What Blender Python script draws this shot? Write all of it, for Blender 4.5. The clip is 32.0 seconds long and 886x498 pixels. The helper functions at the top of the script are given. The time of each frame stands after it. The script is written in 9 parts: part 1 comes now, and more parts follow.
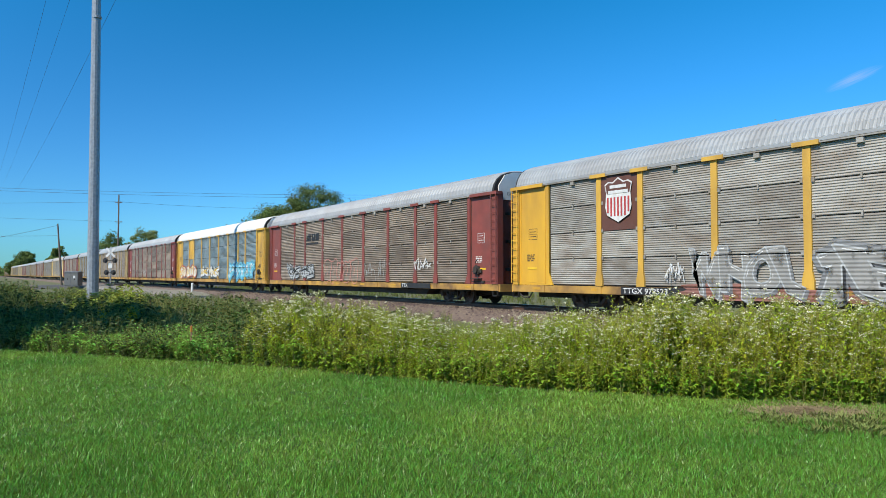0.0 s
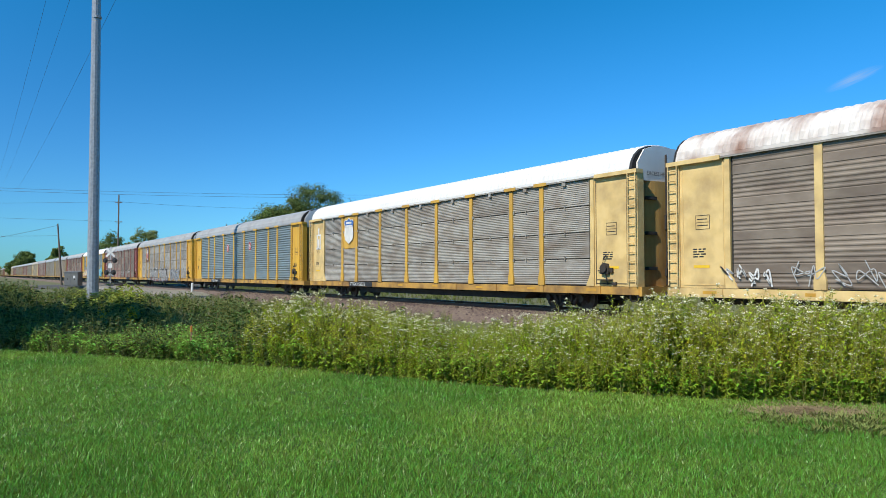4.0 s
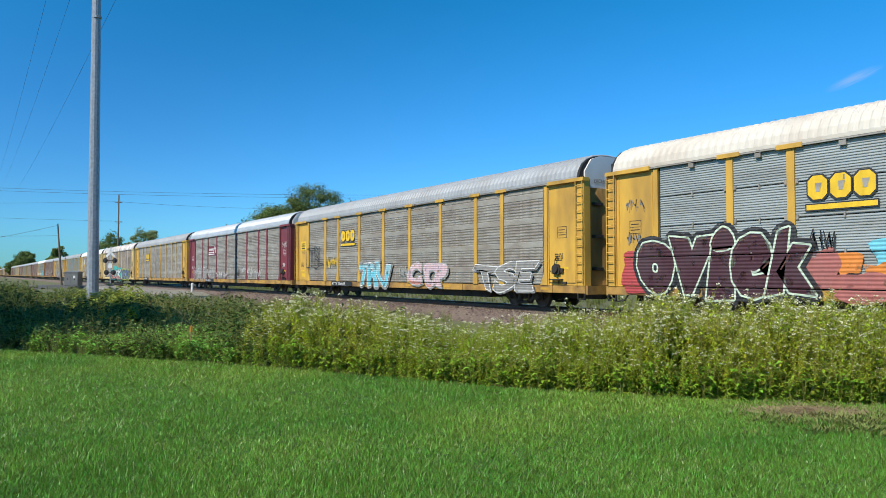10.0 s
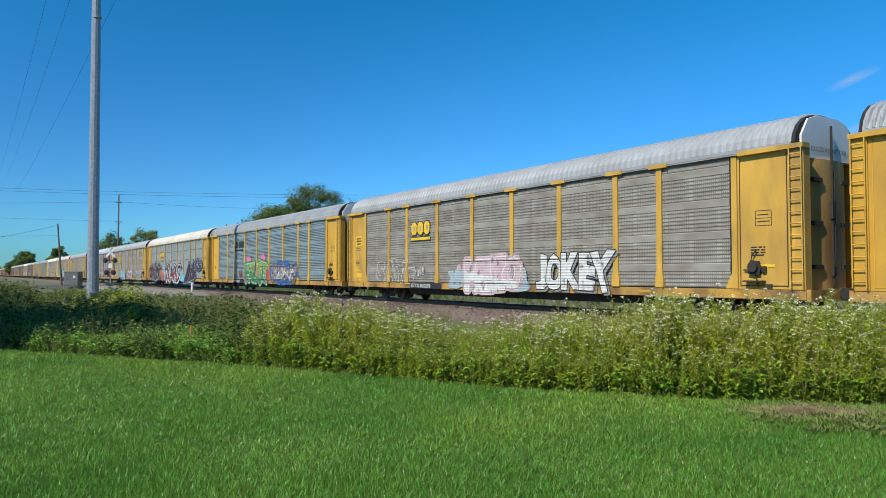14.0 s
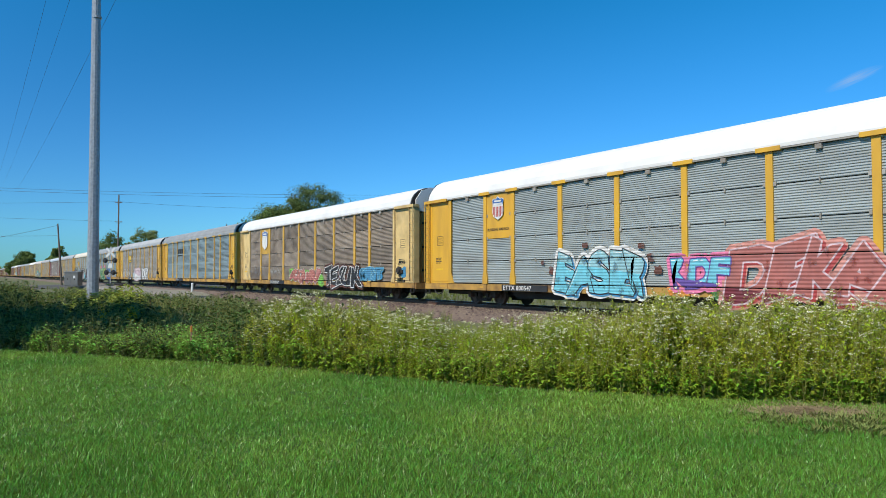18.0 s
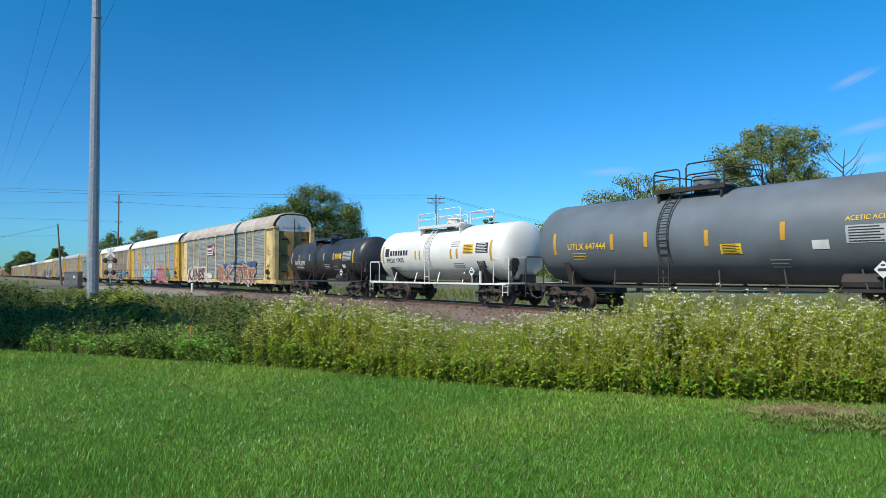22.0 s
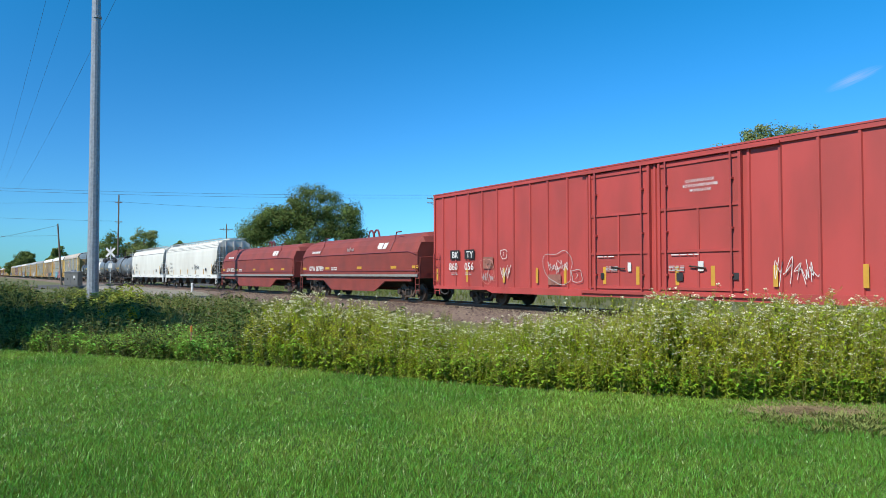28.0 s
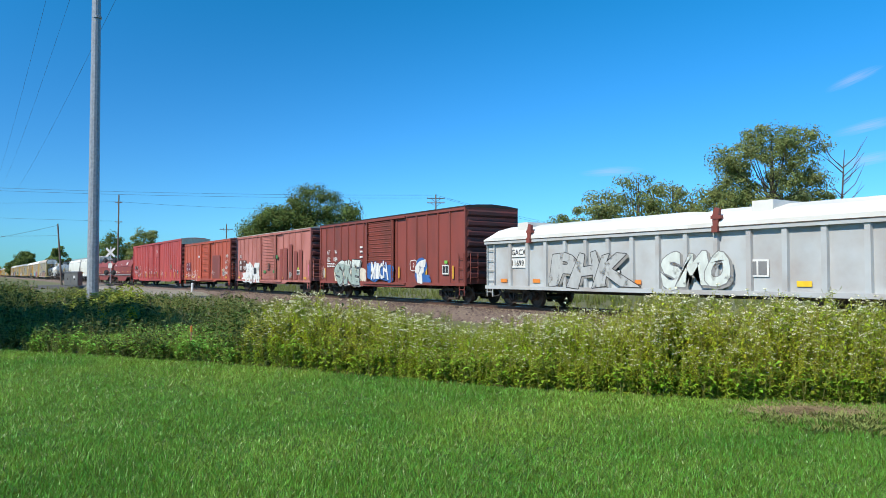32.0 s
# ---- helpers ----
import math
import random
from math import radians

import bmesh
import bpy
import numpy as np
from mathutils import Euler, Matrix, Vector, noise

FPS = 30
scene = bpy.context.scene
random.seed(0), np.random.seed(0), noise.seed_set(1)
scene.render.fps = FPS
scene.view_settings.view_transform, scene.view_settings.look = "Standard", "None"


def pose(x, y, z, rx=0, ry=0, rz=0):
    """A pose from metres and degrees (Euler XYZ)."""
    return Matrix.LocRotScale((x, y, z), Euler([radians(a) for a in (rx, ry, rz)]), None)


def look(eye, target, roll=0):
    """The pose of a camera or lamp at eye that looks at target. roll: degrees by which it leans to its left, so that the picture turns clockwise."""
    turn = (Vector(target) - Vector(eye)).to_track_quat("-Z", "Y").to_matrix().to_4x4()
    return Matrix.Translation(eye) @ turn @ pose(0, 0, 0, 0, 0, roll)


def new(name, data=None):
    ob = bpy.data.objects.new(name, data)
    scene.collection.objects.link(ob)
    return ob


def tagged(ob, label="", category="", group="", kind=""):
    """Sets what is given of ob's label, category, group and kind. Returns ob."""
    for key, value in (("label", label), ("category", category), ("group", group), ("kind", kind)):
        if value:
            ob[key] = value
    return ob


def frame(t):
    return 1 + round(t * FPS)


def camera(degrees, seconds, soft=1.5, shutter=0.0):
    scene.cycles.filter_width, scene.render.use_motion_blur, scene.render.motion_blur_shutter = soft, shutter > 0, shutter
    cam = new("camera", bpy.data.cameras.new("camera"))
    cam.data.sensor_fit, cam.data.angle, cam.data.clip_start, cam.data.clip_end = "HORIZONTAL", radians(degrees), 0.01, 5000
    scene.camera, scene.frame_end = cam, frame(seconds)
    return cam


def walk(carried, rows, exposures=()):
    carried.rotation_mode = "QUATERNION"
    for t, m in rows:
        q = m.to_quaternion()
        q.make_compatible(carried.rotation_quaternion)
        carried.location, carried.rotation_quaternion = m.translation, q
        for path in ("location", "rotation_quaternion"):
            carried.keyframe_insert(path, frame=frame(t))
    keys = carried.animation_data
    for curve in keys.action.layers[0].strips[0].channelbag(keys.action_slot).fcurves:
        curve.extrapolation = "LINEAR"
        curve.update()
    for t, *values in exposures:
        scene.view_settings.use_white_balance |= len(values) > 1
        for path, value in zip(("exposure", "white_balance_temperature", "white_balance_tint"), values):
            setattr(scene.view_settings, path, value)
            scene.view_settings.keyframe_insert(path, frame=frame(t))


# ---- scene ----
cam = camera(63.4, 32.0, soft=0.65)

# ---- plan: x runs along the track (the train goes towards -x), y away from the viewer, z up; lawn at z = 0 ----
EYE = (0.0, 0.0, 1.55)
HEAD = radians(33.3)            # between the view and the track
FWD = Vector((-math.cos(HEAD), math.sin(HEAD), 0))
RIGHT = Vector((math.sin(HEAD), math.cos(HEAD), 0))
RAIL = 0.20                     # top of rail
TRACK = 20.07                   # centre line of the track
CAM = look(EYE, tuple(Vector(EYE) + FWD * math.cos(radians(2.03)) + Vector((0, 0, math.sin(radians(2.03))))))
walk(cam, [(0.0, CAM), (32.0, CAM)],
     [(0, 0.35), (3, 0.32), (6, 0.17), (7.5, 0.26), (11, 0.3), (12, 0.22), (13, 0.18), (19, 0.17), (20.5, 0.2), (21.5, 0.22), (23, 0.24), (24.2, 0.04), (25.2, -0.05), (26.2, 0.0), (27.5, 0.35), (30, 0.4), (32, 0.4)])


def yard(across, depth, z=0.0):
    """A place given across and along the viewer's line of sight, from the lawn's standpoint."""
    v = FWD * depth + RIGHT * across
    return Vector((v.x, v.y, z))


# ---- light ----
SUN_AZ = Vector((0.17, -1.0, 0)).normalized()
SUN_EL = radians(48)
world = bpy.data.worlds.new("world")
scene.world = world
world.use_nodes = True
wn = world.node_tree.nodes
sky = wn.new("ShaderNodeTexSky")
sky.sky_type = "NISHITA"
sky.sun_disc = False
sky.sun_elevation = SUN_EL
sky.sun_rotation = math.atan2(SUN_AZ.x, SUN_AZ.y)
sky.air_density, sky.dust_density, sky.ozone_density = 1.0, 0.2, 3.0
wn["Background"].inputs["Strength"].default_value = 0.12
deep = wn.new("ShaderNodeHueSaturation")
deep.inputs["Saturation"].default_value = 1.45
world.node_tree.links.new(sky.outputs["Color"], deep.inputs["Color"])
# clear blue air down to the horizon
wtc, wsep, wmr, wtint, wmul = (wn.new("ShaderNode" + k) for k in ("TexCoord", "SeparateXYZ", "MapRange", "Mix", "Mix"))
wl = world.node_tree.links
wl.new(wtc.outputs["Generated"], wsep.inputs[0])
wl.new(wsep.outputs["Z"], wmr.inputs["Value"])
wmr.inputs["From Min"].default_value, wmr.inputs["From Max"].default_value = 0.0, 0.45
wtint.data_type = wmul.data_type = "RGBA"
wtint.inputs["A"].default_value, wtint.inputs["B"].default_value = (0.21, 0.61, 1.06, 1), (0.95, 1.23, 1.06, 1)
wl.new(wmr.outputs[0], wtint.inputs["Factor"])
wmul.blend_type, wmul.inputs["Factor"].default_value = "MULTIPLY", 1.0
wl.new(deep.outputs["Color"], wmul.inputs["A"])
wl.new(wtint.outputs["Result"], wmul.inputs["B"])
# deeper blue at right angles to the sun
wdot, wabs, wdeep, wsky = (wn.new("ShaderNode" + k) for k in ("VectorMath", "Math", "MapRange", "Mix"))
wdot.operation, wabs.operation = "DOT_PRODUCT", "ABSOLUTE"
wdot.inputs[1].default_value = SUN_AZ * math.cos(SUN_EL) + Vector((0, 0, math.sin(SUN_EL)))
wl.new(wtc.outputs["Generated"], wdot.inputs[0])
wl.new(wdot.outputs["Value"], wabs.inputs[0])
wl.new(wabs.outputs[0], wdeep.inputs["Value"])
wdeep.interpolation_type = "SMOOTHSTEP"
wdeep.inputs["From Min"].default_value, wdeep.inputs["From Max"].default_value = 0.0, 0.45
wdeep.inputs["To Min"].default_value, wdeep.inputs["To Max"].default_value = 0.87, 1.12
wsky.data_type, wsky.blend_type = "RGBA", "MULTIPLY"
wsky.inputs["Factor"].default_value = 1.0
wl.new(wmul.outputs["Result"], wsky.inputs["A"])
wl.new(wdeep.outputs[0], wsky.inputs["B"])
wl.new(wsky.outputs["Result"], wn["Background"].inputs["Color"])
sun = new("sun", bpy.data.lights.new("sun", "SUN"))
sun.data.energy, sun.data.angle, sun.data.color = 4.8, radians(0.55), (1.0, 0.94, 0.84)
sun.matrix_world = look(tuple(SUN_AZ * math.cos(SUN_EL) * 50 + Vector((0, 0, 50 * math.sin(SUN_EL)))), (0, 0, 0))


# ---- materials ----
def mat(name, col, col2=None, scale=3.0, rough=0.6, metal=0.0, bump=0.0, bscale=40.0, dirt=None, dscale=0.7, damt=0.5,
        rnd=0.0, stretch=(1, 1, 1), island=0.0, sub=0.0, detail=6.0):
    """Two-scale procedural surface: grain between col and col2, stains of dirt, relief, and a shift from piece to piece."""
    m = bpy.data.materials.new(name)
    m.use_nodes = True
    n, l = m.node_tree.nodes, m.node_tree.links
    p = n["Principled BSDF"]
    p.inputs["Roughness"].default_value, p.inputs["Metallic"].default_value = rough, metal
    tc = n.new("ShaderNodeTexCoord")
    mp = n.new("ShaderNodeMapping")
    mp.inputs["Scale"].default_value = stretch
    l.new(tc.outputs["Object"], mp.inputs["Vector"])
    oi = n.new("ShaderNodeObjectInfo")
    off = n.new("ShaderNodeVectorMath")
    off.operation = "MULTIPLY_ADD"
    cmb = n.new("ShaderNodeCombineXYZ")
    for i in range(3):
        l.new(oi.outputs["Random"], cmb.inputs[i])
    off.inputs[1].default_value = (37.0, 53.0, 71.0)
    l.new(cmb.outputs[0], off.inputs[0])
    l.new(mp.outputs[0], off.inputs[2])
    nz = n.new("ShaderNodeTexNoise")
    nz.inputs["Scale"].default_value, nz.inputs["Detail"].default_value = scale, detail
    l.new(off.outputs[0], nz.inputs["Vector"])
    mix = n.new("ShaderNodeMix")
    mix.data_type = "RGBA"
    c2 = col2 or tuple(c * 0.75 for c in col[:3]) + (1,)
    mix.inputs["A"].default_value, mix.inputs["B"].default_value = col, c2
    rmp = n.new("ShaderNodeMapRange")
    rmp.inputs["From Min"].default_value, rmp.inputs["From Max"].default_value = 0.3, 0.7
    l.new(nz.outputs["Fac"], rmp.inputs["Value"])
    l.new(rmp.outputs[0], mix.inputs["Factor"])
    out = mix.outputs["Result"]
    if dirt:
        dn = n.new("ShaderNodeTexNoise")
        dn.inputs["Scale"].default_value, dn.inputs["Detail"].default_value = dscale, 8.0
        l.new(off.outputs[0], dn.inputs["Vector"])
        dr = n.new("ShaderNodeMapRange")
        dr.inputs["From Min"].default_value, dr.inputs["From Max"].default_value = 0.42, 0.72
        dr.inputs["To Max"].default_value = damt
        l.new(dn.outputs["Fac"], dr.inputs["Value"])
        dm = n.new("ShaderNodeMix")
        dm.data_type = "RGBA"
        dm.inputs["B"].default_value = dirt
        l.new(out, dm.inputs["A"])
        l.new(dr.outputs[0], dm.inputs["Factor"])
        out = dm.outputs["Result"]
    if rnd or island:
        hs = n.new("ShaderNodeHueSaturation")
        vr = n.new("ShaderNodeMapRange")
        k = rnd or island
        vr.inputs["To Min"].default_value, vr.inputs["To Max"].default_value = 1 - k, 1 + k
        if island:
            geo = n.new("ShaderNodeNewGeometry")
            l.new(geo.outputs["Random Per Island"], vr.inputs["Value"])
            hr = n.new("ShaderNodeMapRange")
            hr.inputs["To Min"].default_value, hr.inputs["To Max"].default_value = 0.5 - island * 0.06, 0.5 + island * 0.06
            l.new(geo.outputs["Random Per Island"], hr.inputs["Value"])
            l.new(hr.outputs[0], hs.inputs["Hue"])
        else:
            l.new(oi.outputs["Random"], vr.inputs["Value"])
        l.new(vr.outputs[0], hs.inputs["Value"])
        l.new(out, hs.inputs["Color"])
        out = hs.outputs["Color"]
    l.new(out, p.inputs["Base Color"])
    if bump:
        bn = n.new("ShaderNodeTexNoise")
        bn.inputs["Scale"].default_value, bn.inputs["Detail"].default_value = bscale, 4.0
        l.new(off.outputs[0], bn.inputs["Vector"])
        b = n.new("ShaderNodeBump")
        b.inputs["Strength"].default_value, b.inputs["Distance"].default_value = bump, 0.02
        l.new(bn.outputs["Fac"], b.inputs["Height"])
        l.new(b.outputs[0], p.inputs["Normal"])
    if sub:
        p.inputs["Specular IOR Level"].default_value = 0.18 if rough > 0.5 else 0.5
        tr = n.new("ShaderNodeBsdfTranslucent")
        l.new(out, tr.inputs["Color"])
        ms = n.new("ShaderNodeMixShader")
        ms.inputs[0].default_value = sub
        l.new(p.outputs[0], ms.inputs[1])
        l.new(tr.outputs[0], ms.inputs[2])
        l.new(ms.outputs[0], n["Material Output"].inputs["Surface"])
    return m


RUST = (0.10, 0.045, 0.025, 1)
GRIME = (0.07, 0.06, 0.05, 1)
M = {}
# car paints
M["yellow"] = mat("weathered yellow paint", (0.62, 0.36, 0.05, 1), (0.53, 0.30, 0.045, 1), 2.0, 0.6, bump=0.1, dirt=(0.13, 0.08, 0.04, 1), dscale=1.3, damt=0.55, stretch=(1, 1, 0.35))
M["sill"] = mat("grimy yellow sill paint", (0.50, 0.28, 0.05, 1), (0.34, 0.19, 0.05, 1), 1.5, 0.7, bump=0.15, dirt=(0.09, 0.05, 0.03, 1), dscale=1.4, damt=0.85)
M["yellow_dull"] = mat("dull faded yellow paint", (0.36, 0.25, 0.09, 1), (0.27, 0.19, 0.08, 1), 2.0, 0.65, bump=0.1, dirt=(0.10, 0.07, 0.05, 1), dscale=1.1, damt=0.7)
M["yellow_clean"] = mat("clean yellow paint", (0.66, 0.37, 0.03, 1), (0.58, 0.31, 0.03, 1), 2.0, 0.5, bump=0.06, dirt=(0.16, 0.09, 0.04, 1), dscale=1.1, damt=0.4, stretch=(1, 1, 0.3))
M["cream"] = mat("faded cream yellow paint", (0.68, 0.50, 0.22, 1), (0.60, 0.42, 0.16, 1), 2.0, 0.6, bump=0.1, dirt=RUST, dscale=1.3, damt=0.45)
M["redpost"] = mat("oxide red paint", (0.24, 0.055, 0.04, 1), (0.19, 0.04, 0.03, 1), 2.0, 0.6, bump=0.1, dirt=GRIME, dscale=1.1, damt=0.35)
M["maroon"] = mat("maroon paint", (0.20, 0.028, 0.035, 1), (0.16, 0.022, 0.03, 1), 2.0, 0.55, bump=0.1, dirt=GRIME, dscale=1.1, damt=0.3)
M["zinc_far"] = mat("dulled galvanised steel", (0.235, 0.22, 0.195, 1), (0.175, 0.16, 0.14, 1), 1.6, 0.6, 0.1, 0.12, dirt=(0.10, 0.078, 0.06, 1), dscale=0.9, damt=0.65, rnd=0.14, stretch=(1, 1, 2.5))
M["zinc"] = mat("weathered galvanised steel", (0.36, 0.34, 0.30, 1), (0.26, 0.24, 0.205, 1), 1.6, 0.6, 0.1, 0.12, dirt=(0.15, 0.10, 0.065, 1), dscale=0.9, damt=0.65, rnd=0.16, stretch=(1, 1, 2.5))
M["zinc_brown"] = mat("browned galvanised steel", (0.27, 0.22, 0.17, 1), (0.20, 0.16, 0.12, 1), 1.6, 0.65, 0.05, 0.12, dirt=(0.11, 0.075, 0.055, 1), dscale=0.9, damt=0.6, rnd=0.24, stretch=(1, 1, 2.5))
M["zinc_blue"] = mat("bluish galvanised steel", (0.30, 0.36, 0.37, 1), (0.24, 0.285, 0.29, 1), 1.2, 0.42, 0.3, 0.08, dirt=(0.13, 0.13, 0.11, 1), dscale=0.8, damt=0.5, rnd=0.07, stretch=(0.6, 1, 2.5))
M["zinc_pale"] = mat("pale galvanised steel", (0.36, 0.39, 0.375, 1), (0.29, 0.315, 0.305, 1), 1.2, 0.45, 0.2, 0.08, dirt=(0.20, 0.18, 0.15, 1), dscale=0.8, damt=0.4, rnd=0.06, stretch=(0.6, 1, 2.5))
M["roof_grey"] = mat("grey roof sheet", (0.33, 0.345, 0.35, 1), (0.27, 0.28, 0.285, 1), 1.2, 0.6, 0.08, 0.05, dirt=(0.22, 0.19, 0.16, 1), dscale=0.5, damt=0.4, rnd=0.04)
M["roof_white"] = mat("white roof sheet", (0.70, 0.69, 0.66, 1), (0.62, 0.61, 0.58, 1), 1.2, 0.5, 0.0, 0.04, dirt=(0.4, 0.33, 0.26, 1), dscale=0.5, damt=0.25)
M["roof_silver"] = mat("silvery roof sheet", (0.46, 0.48, 0.49, 1), (0.38, 0.395, 0.40, 1), 1.2, 0.4, 0.2, 0.04, dirt=(0.3, 0.27, 0.24, 1), dscale=0.5, damt=0.3)
M["roof_rust"] = mat("rusting white roof sheet", (0.66, 0.62, 0.57, 1), (0.55, 0.50, 0.45, 1), 1.2, 0.6, 0.0, 0.05, dirt=(0.2, 0.085, 0.045, 1), dscale=0.8, damt=0.95)
M["roof_bone"] = mat("bone white roof sheet", (0.60, 0.55, 0.46, 1), (0.52, 0.47, 0.39, 1), 1.2, 0.6, 0.0, 0.05, dirt=(0.3, 0.2, 0.13, 1), dscale=0.7, damt=0.4)
M["roof_cream"] = mat("cream grey roof sheet", (0.43, 0.38, 0.32, 1), (0.36, 0.32, 0.27, 1), 1.2, 0.6, 0.0, 0.05, dirt=(0.2, 0.12, 0.08, 1), dscale=0.7, damt=0.5)
M["end_rust"] = mat("rust-streaked yellow end paint", (0.50, 0.31, 0.09, 1), (0.40, 0.24, 0.07, 1), 1.5, 0.65, bump=0.12, dirt=(0.20, 0.085, 0.03, 1), dscale=1.1, damt=0.85, stretch=(1, 1, 0.35))
M["dark"] = mat("dark grimy steel", (0.035, 0.032, 0.03, 1), (0.022, 0.02, 0.018, 1), 6.0, 0.75, 0.2, 0.2, dirt=(0.09, 0.06, 0.04, 1), dscale=1.5, damt=0.5)
M["truck"] = mat("dusty bogie steel", (0.06, 0.042, 0.032, 1), (0.032, 0.024, 0.02, 1), 6.0, 0.8, 0.1, 0.2, dirt=(0.15, 0.10, 0.07, 1), dscale=2.5, damt=0.6)
M["wheel"] = mat("worn wheel steel", (0.14, 0.10, 0.08, 1), (0.08, 0.06, 0.05, 1), 5.0, 0.5, 0.6, 0.1)
# near-black colour that stands for the shade inside openings
M["gap_shade"] = mat("black recess shade", (0.02, 0.02, 0.02, 1), (0.012, 0.012, 0.012, 1), 6.0, 0.9)
M["tank_grey"] = mat("grey tank paint", (0.135, 0.158, 0.175, 1), (0.108, 0.128, 0.145, 1), 0.9, 0.5, 0.0, 0.06, dirt=(0.06, 0.06, 0.058, 1), dscale=0.5, damt=0.6)
M["tank_stained"] = mat("stained grey tank paint", (0.165, 0.188, 0.20, 1), (0.135, 0.155, 0.168, 1), 0.9, 0.55, 0.0, 0.06, dirt=(0.045, 0.046, 0.048, 1), dscale=0.45, damt=0.8, stretch=(0.6, 1, 1))
M["tank_black"] = mat("black tank paint", (0.028, 0.029, 0.032, 1), (0.02, 0.02, 0.022, 1), 1.5, 0.4, 0.0, 0.05, dirt=(0.09, 0.08, 0.07, 1), dscale=0.9, damt=0.4)
M["white"] = mat("white car paint", (0.68, 0.67, 0.63, 1), (0.60, 0.59, 0.55, 1), 1.1, 0.5, 0.0, 0.04, dirt=(0.42, 0.36, 0.28, 1), dscale=0.6, damt=0.3)
M["hopper"] = mat("pale cream hopper paint", (0.66, 0.64, 0.57, 1), (0.60, 0.58, 0.51, 1), 0.9, 0.5, 0.0, 0.05, dirt=(0.40, 0.36, 0.30, 1), dscale=0.5, damt=0.35, stretch=(1, 1, 0.4))
M["gon"] = mat("pale grey gondola paint", (0.44, 0.46, 0.46, 1), (0.38, 0.40, 0.40, 1), 1.1, 0.55, 0.0, 0.06, dirt=(0.22, 0.13, 0.08, 1), dscale=0.9, damt=0.4)
M["coil"] = mat("dull red coil car paint", (0.235, 0.041, 0.029, 1), (0.195, 0.033, 0.023, 1), 1.2, 0.68, 0.0, 0.05, dirt=(0.06, 0.03, 0.03, 1), dscale=0.8, damt=0.4)
M["box_red"] = mat("red boxcar paint", (0.42, 0.06, 0.052, 1), (0.365, 0.05, 0.042, 1), 0.8, 0.55, 0.0, 0.05, dirt=(0.15, 0.05, 0.04, 1), dscale=0.8, damt=0.35, stretch=(1, 1, 0.4))
M["box_orange"] = mat("orange red boxcar paint", (0.42, 0.085, 0.045, 1), (0.36, 0.068, 0.036, 1), 0.8, 0.6, 0.0, 0.05, dirt=(0.13, 0.05, 0.03, 1), dscale=0.9, damt=0.45, stretch=(1, 1, 0.4))
M["box_pink"] = mat("chalky faded red boxcar paint", (0.41, 0.155, 0.13, 1), (0.34, 0.115, 0.095, 1), 0.9, 0.75, 0.0, 0.06, dirt=(0.20, 0.07, 0.045, 1), dscale=0.9, damt=0.6, stretch=(1, 1, 0.4))
M["box_brown"] = mat("brown red boxcar paint", (0.225, 0.05, 0.036, 1), (0.185, 0.04, 0.028, 1), 0.9, 0.6, 0.0, 0.06, dirt=(0.09, 0.04, 0.03, 1), dscale=0.9, damt=0.45, stretch=(1, 1, 0.4))
# boxcar ends: the shade on them is put into a darker maroon
M["box_dark"] = mat("maroon end paint darkened for shade", (0.085, 0.02, 0.018, 1), (0.06, 0.015, 0.014, 1), 0.9, 0.65, 0.0, 0.06, dirt=(0.04, 0.03, 0.028, 1), dscale=0.9, damt=0.5)


def plaid(m, w, h, dark, lo, hi):
    """Rows of short dark slots punched through a sheet, but for the plain band from lo to hi."""
    n, l = m.node_tree.nodes, m.node_tree.links
    p = n["Principled BSDF"]
    old = p.inputs["Base Color"].links[0].from_socket
    tc, sep, mx = (n.new("ShaderNode" + k) for k in ("TexCoord", "SeparateXYZ", "Mix"))
    l.new(tc.outputs["Object"], sep.inputs[0])

    def math_node(op, a, b):
        q = n.new("ShaderNodeMath")
        q.operation = op
        for i, s in enumerate((a, b)):
            if isinstance(s, float):
                q.inputs[i].default_value = s
            elif s is not None:
                l.new(s, q.inputs[i])
        return q.outputs[0]
    holes = []
    for axis, step, cut in (("X", w, 0.6), ("Z", h, 0.42)):
        fr = math_node("FRACT", math_node("DIVIDE", math_node("ADD", sep.outputs[axis], 20.0), step), None)
        holes.append(math_node("GREATER_THAN", fr, cut))
    band = math_node("GREATER_THAN", math_node("ABSOLUTE", math_node("SUBTRACT", sep.outputs["Z"], (lo + hi) / 2), None), (hi - lo) / 2)
    # columns of slots come and go along the sheet
    nz = n.new("ShaderNodeTexNoise")
    nz.noise_dimensions = "1D"
    nz.inputs["Scale"].default_value, nz.inputs["Detail"].default_value = 4.0, 2.0
    l.new(sep.outputs["X"], nz.inputs["W"])
    holes[0] = math_node("MULTIPLY", holes[0], math_node("GREATER_THAN", nz.outputs["Fac"], 0.42))
    mx.data_type, mx.blend_type = "RGBA", "MULTIPLY"
    mx.inputs["B"].default_value = (dark, dark, dark, 1)
    l.new(math_node("MULTIPLY", math_node("MULTIPLY", *holes), band), mx.inputs["Factor"])
    l.new(old, mx.inputs["A"])
    l.new(mx.outputs["Result"], p.inputs["Base Color"])
    return m


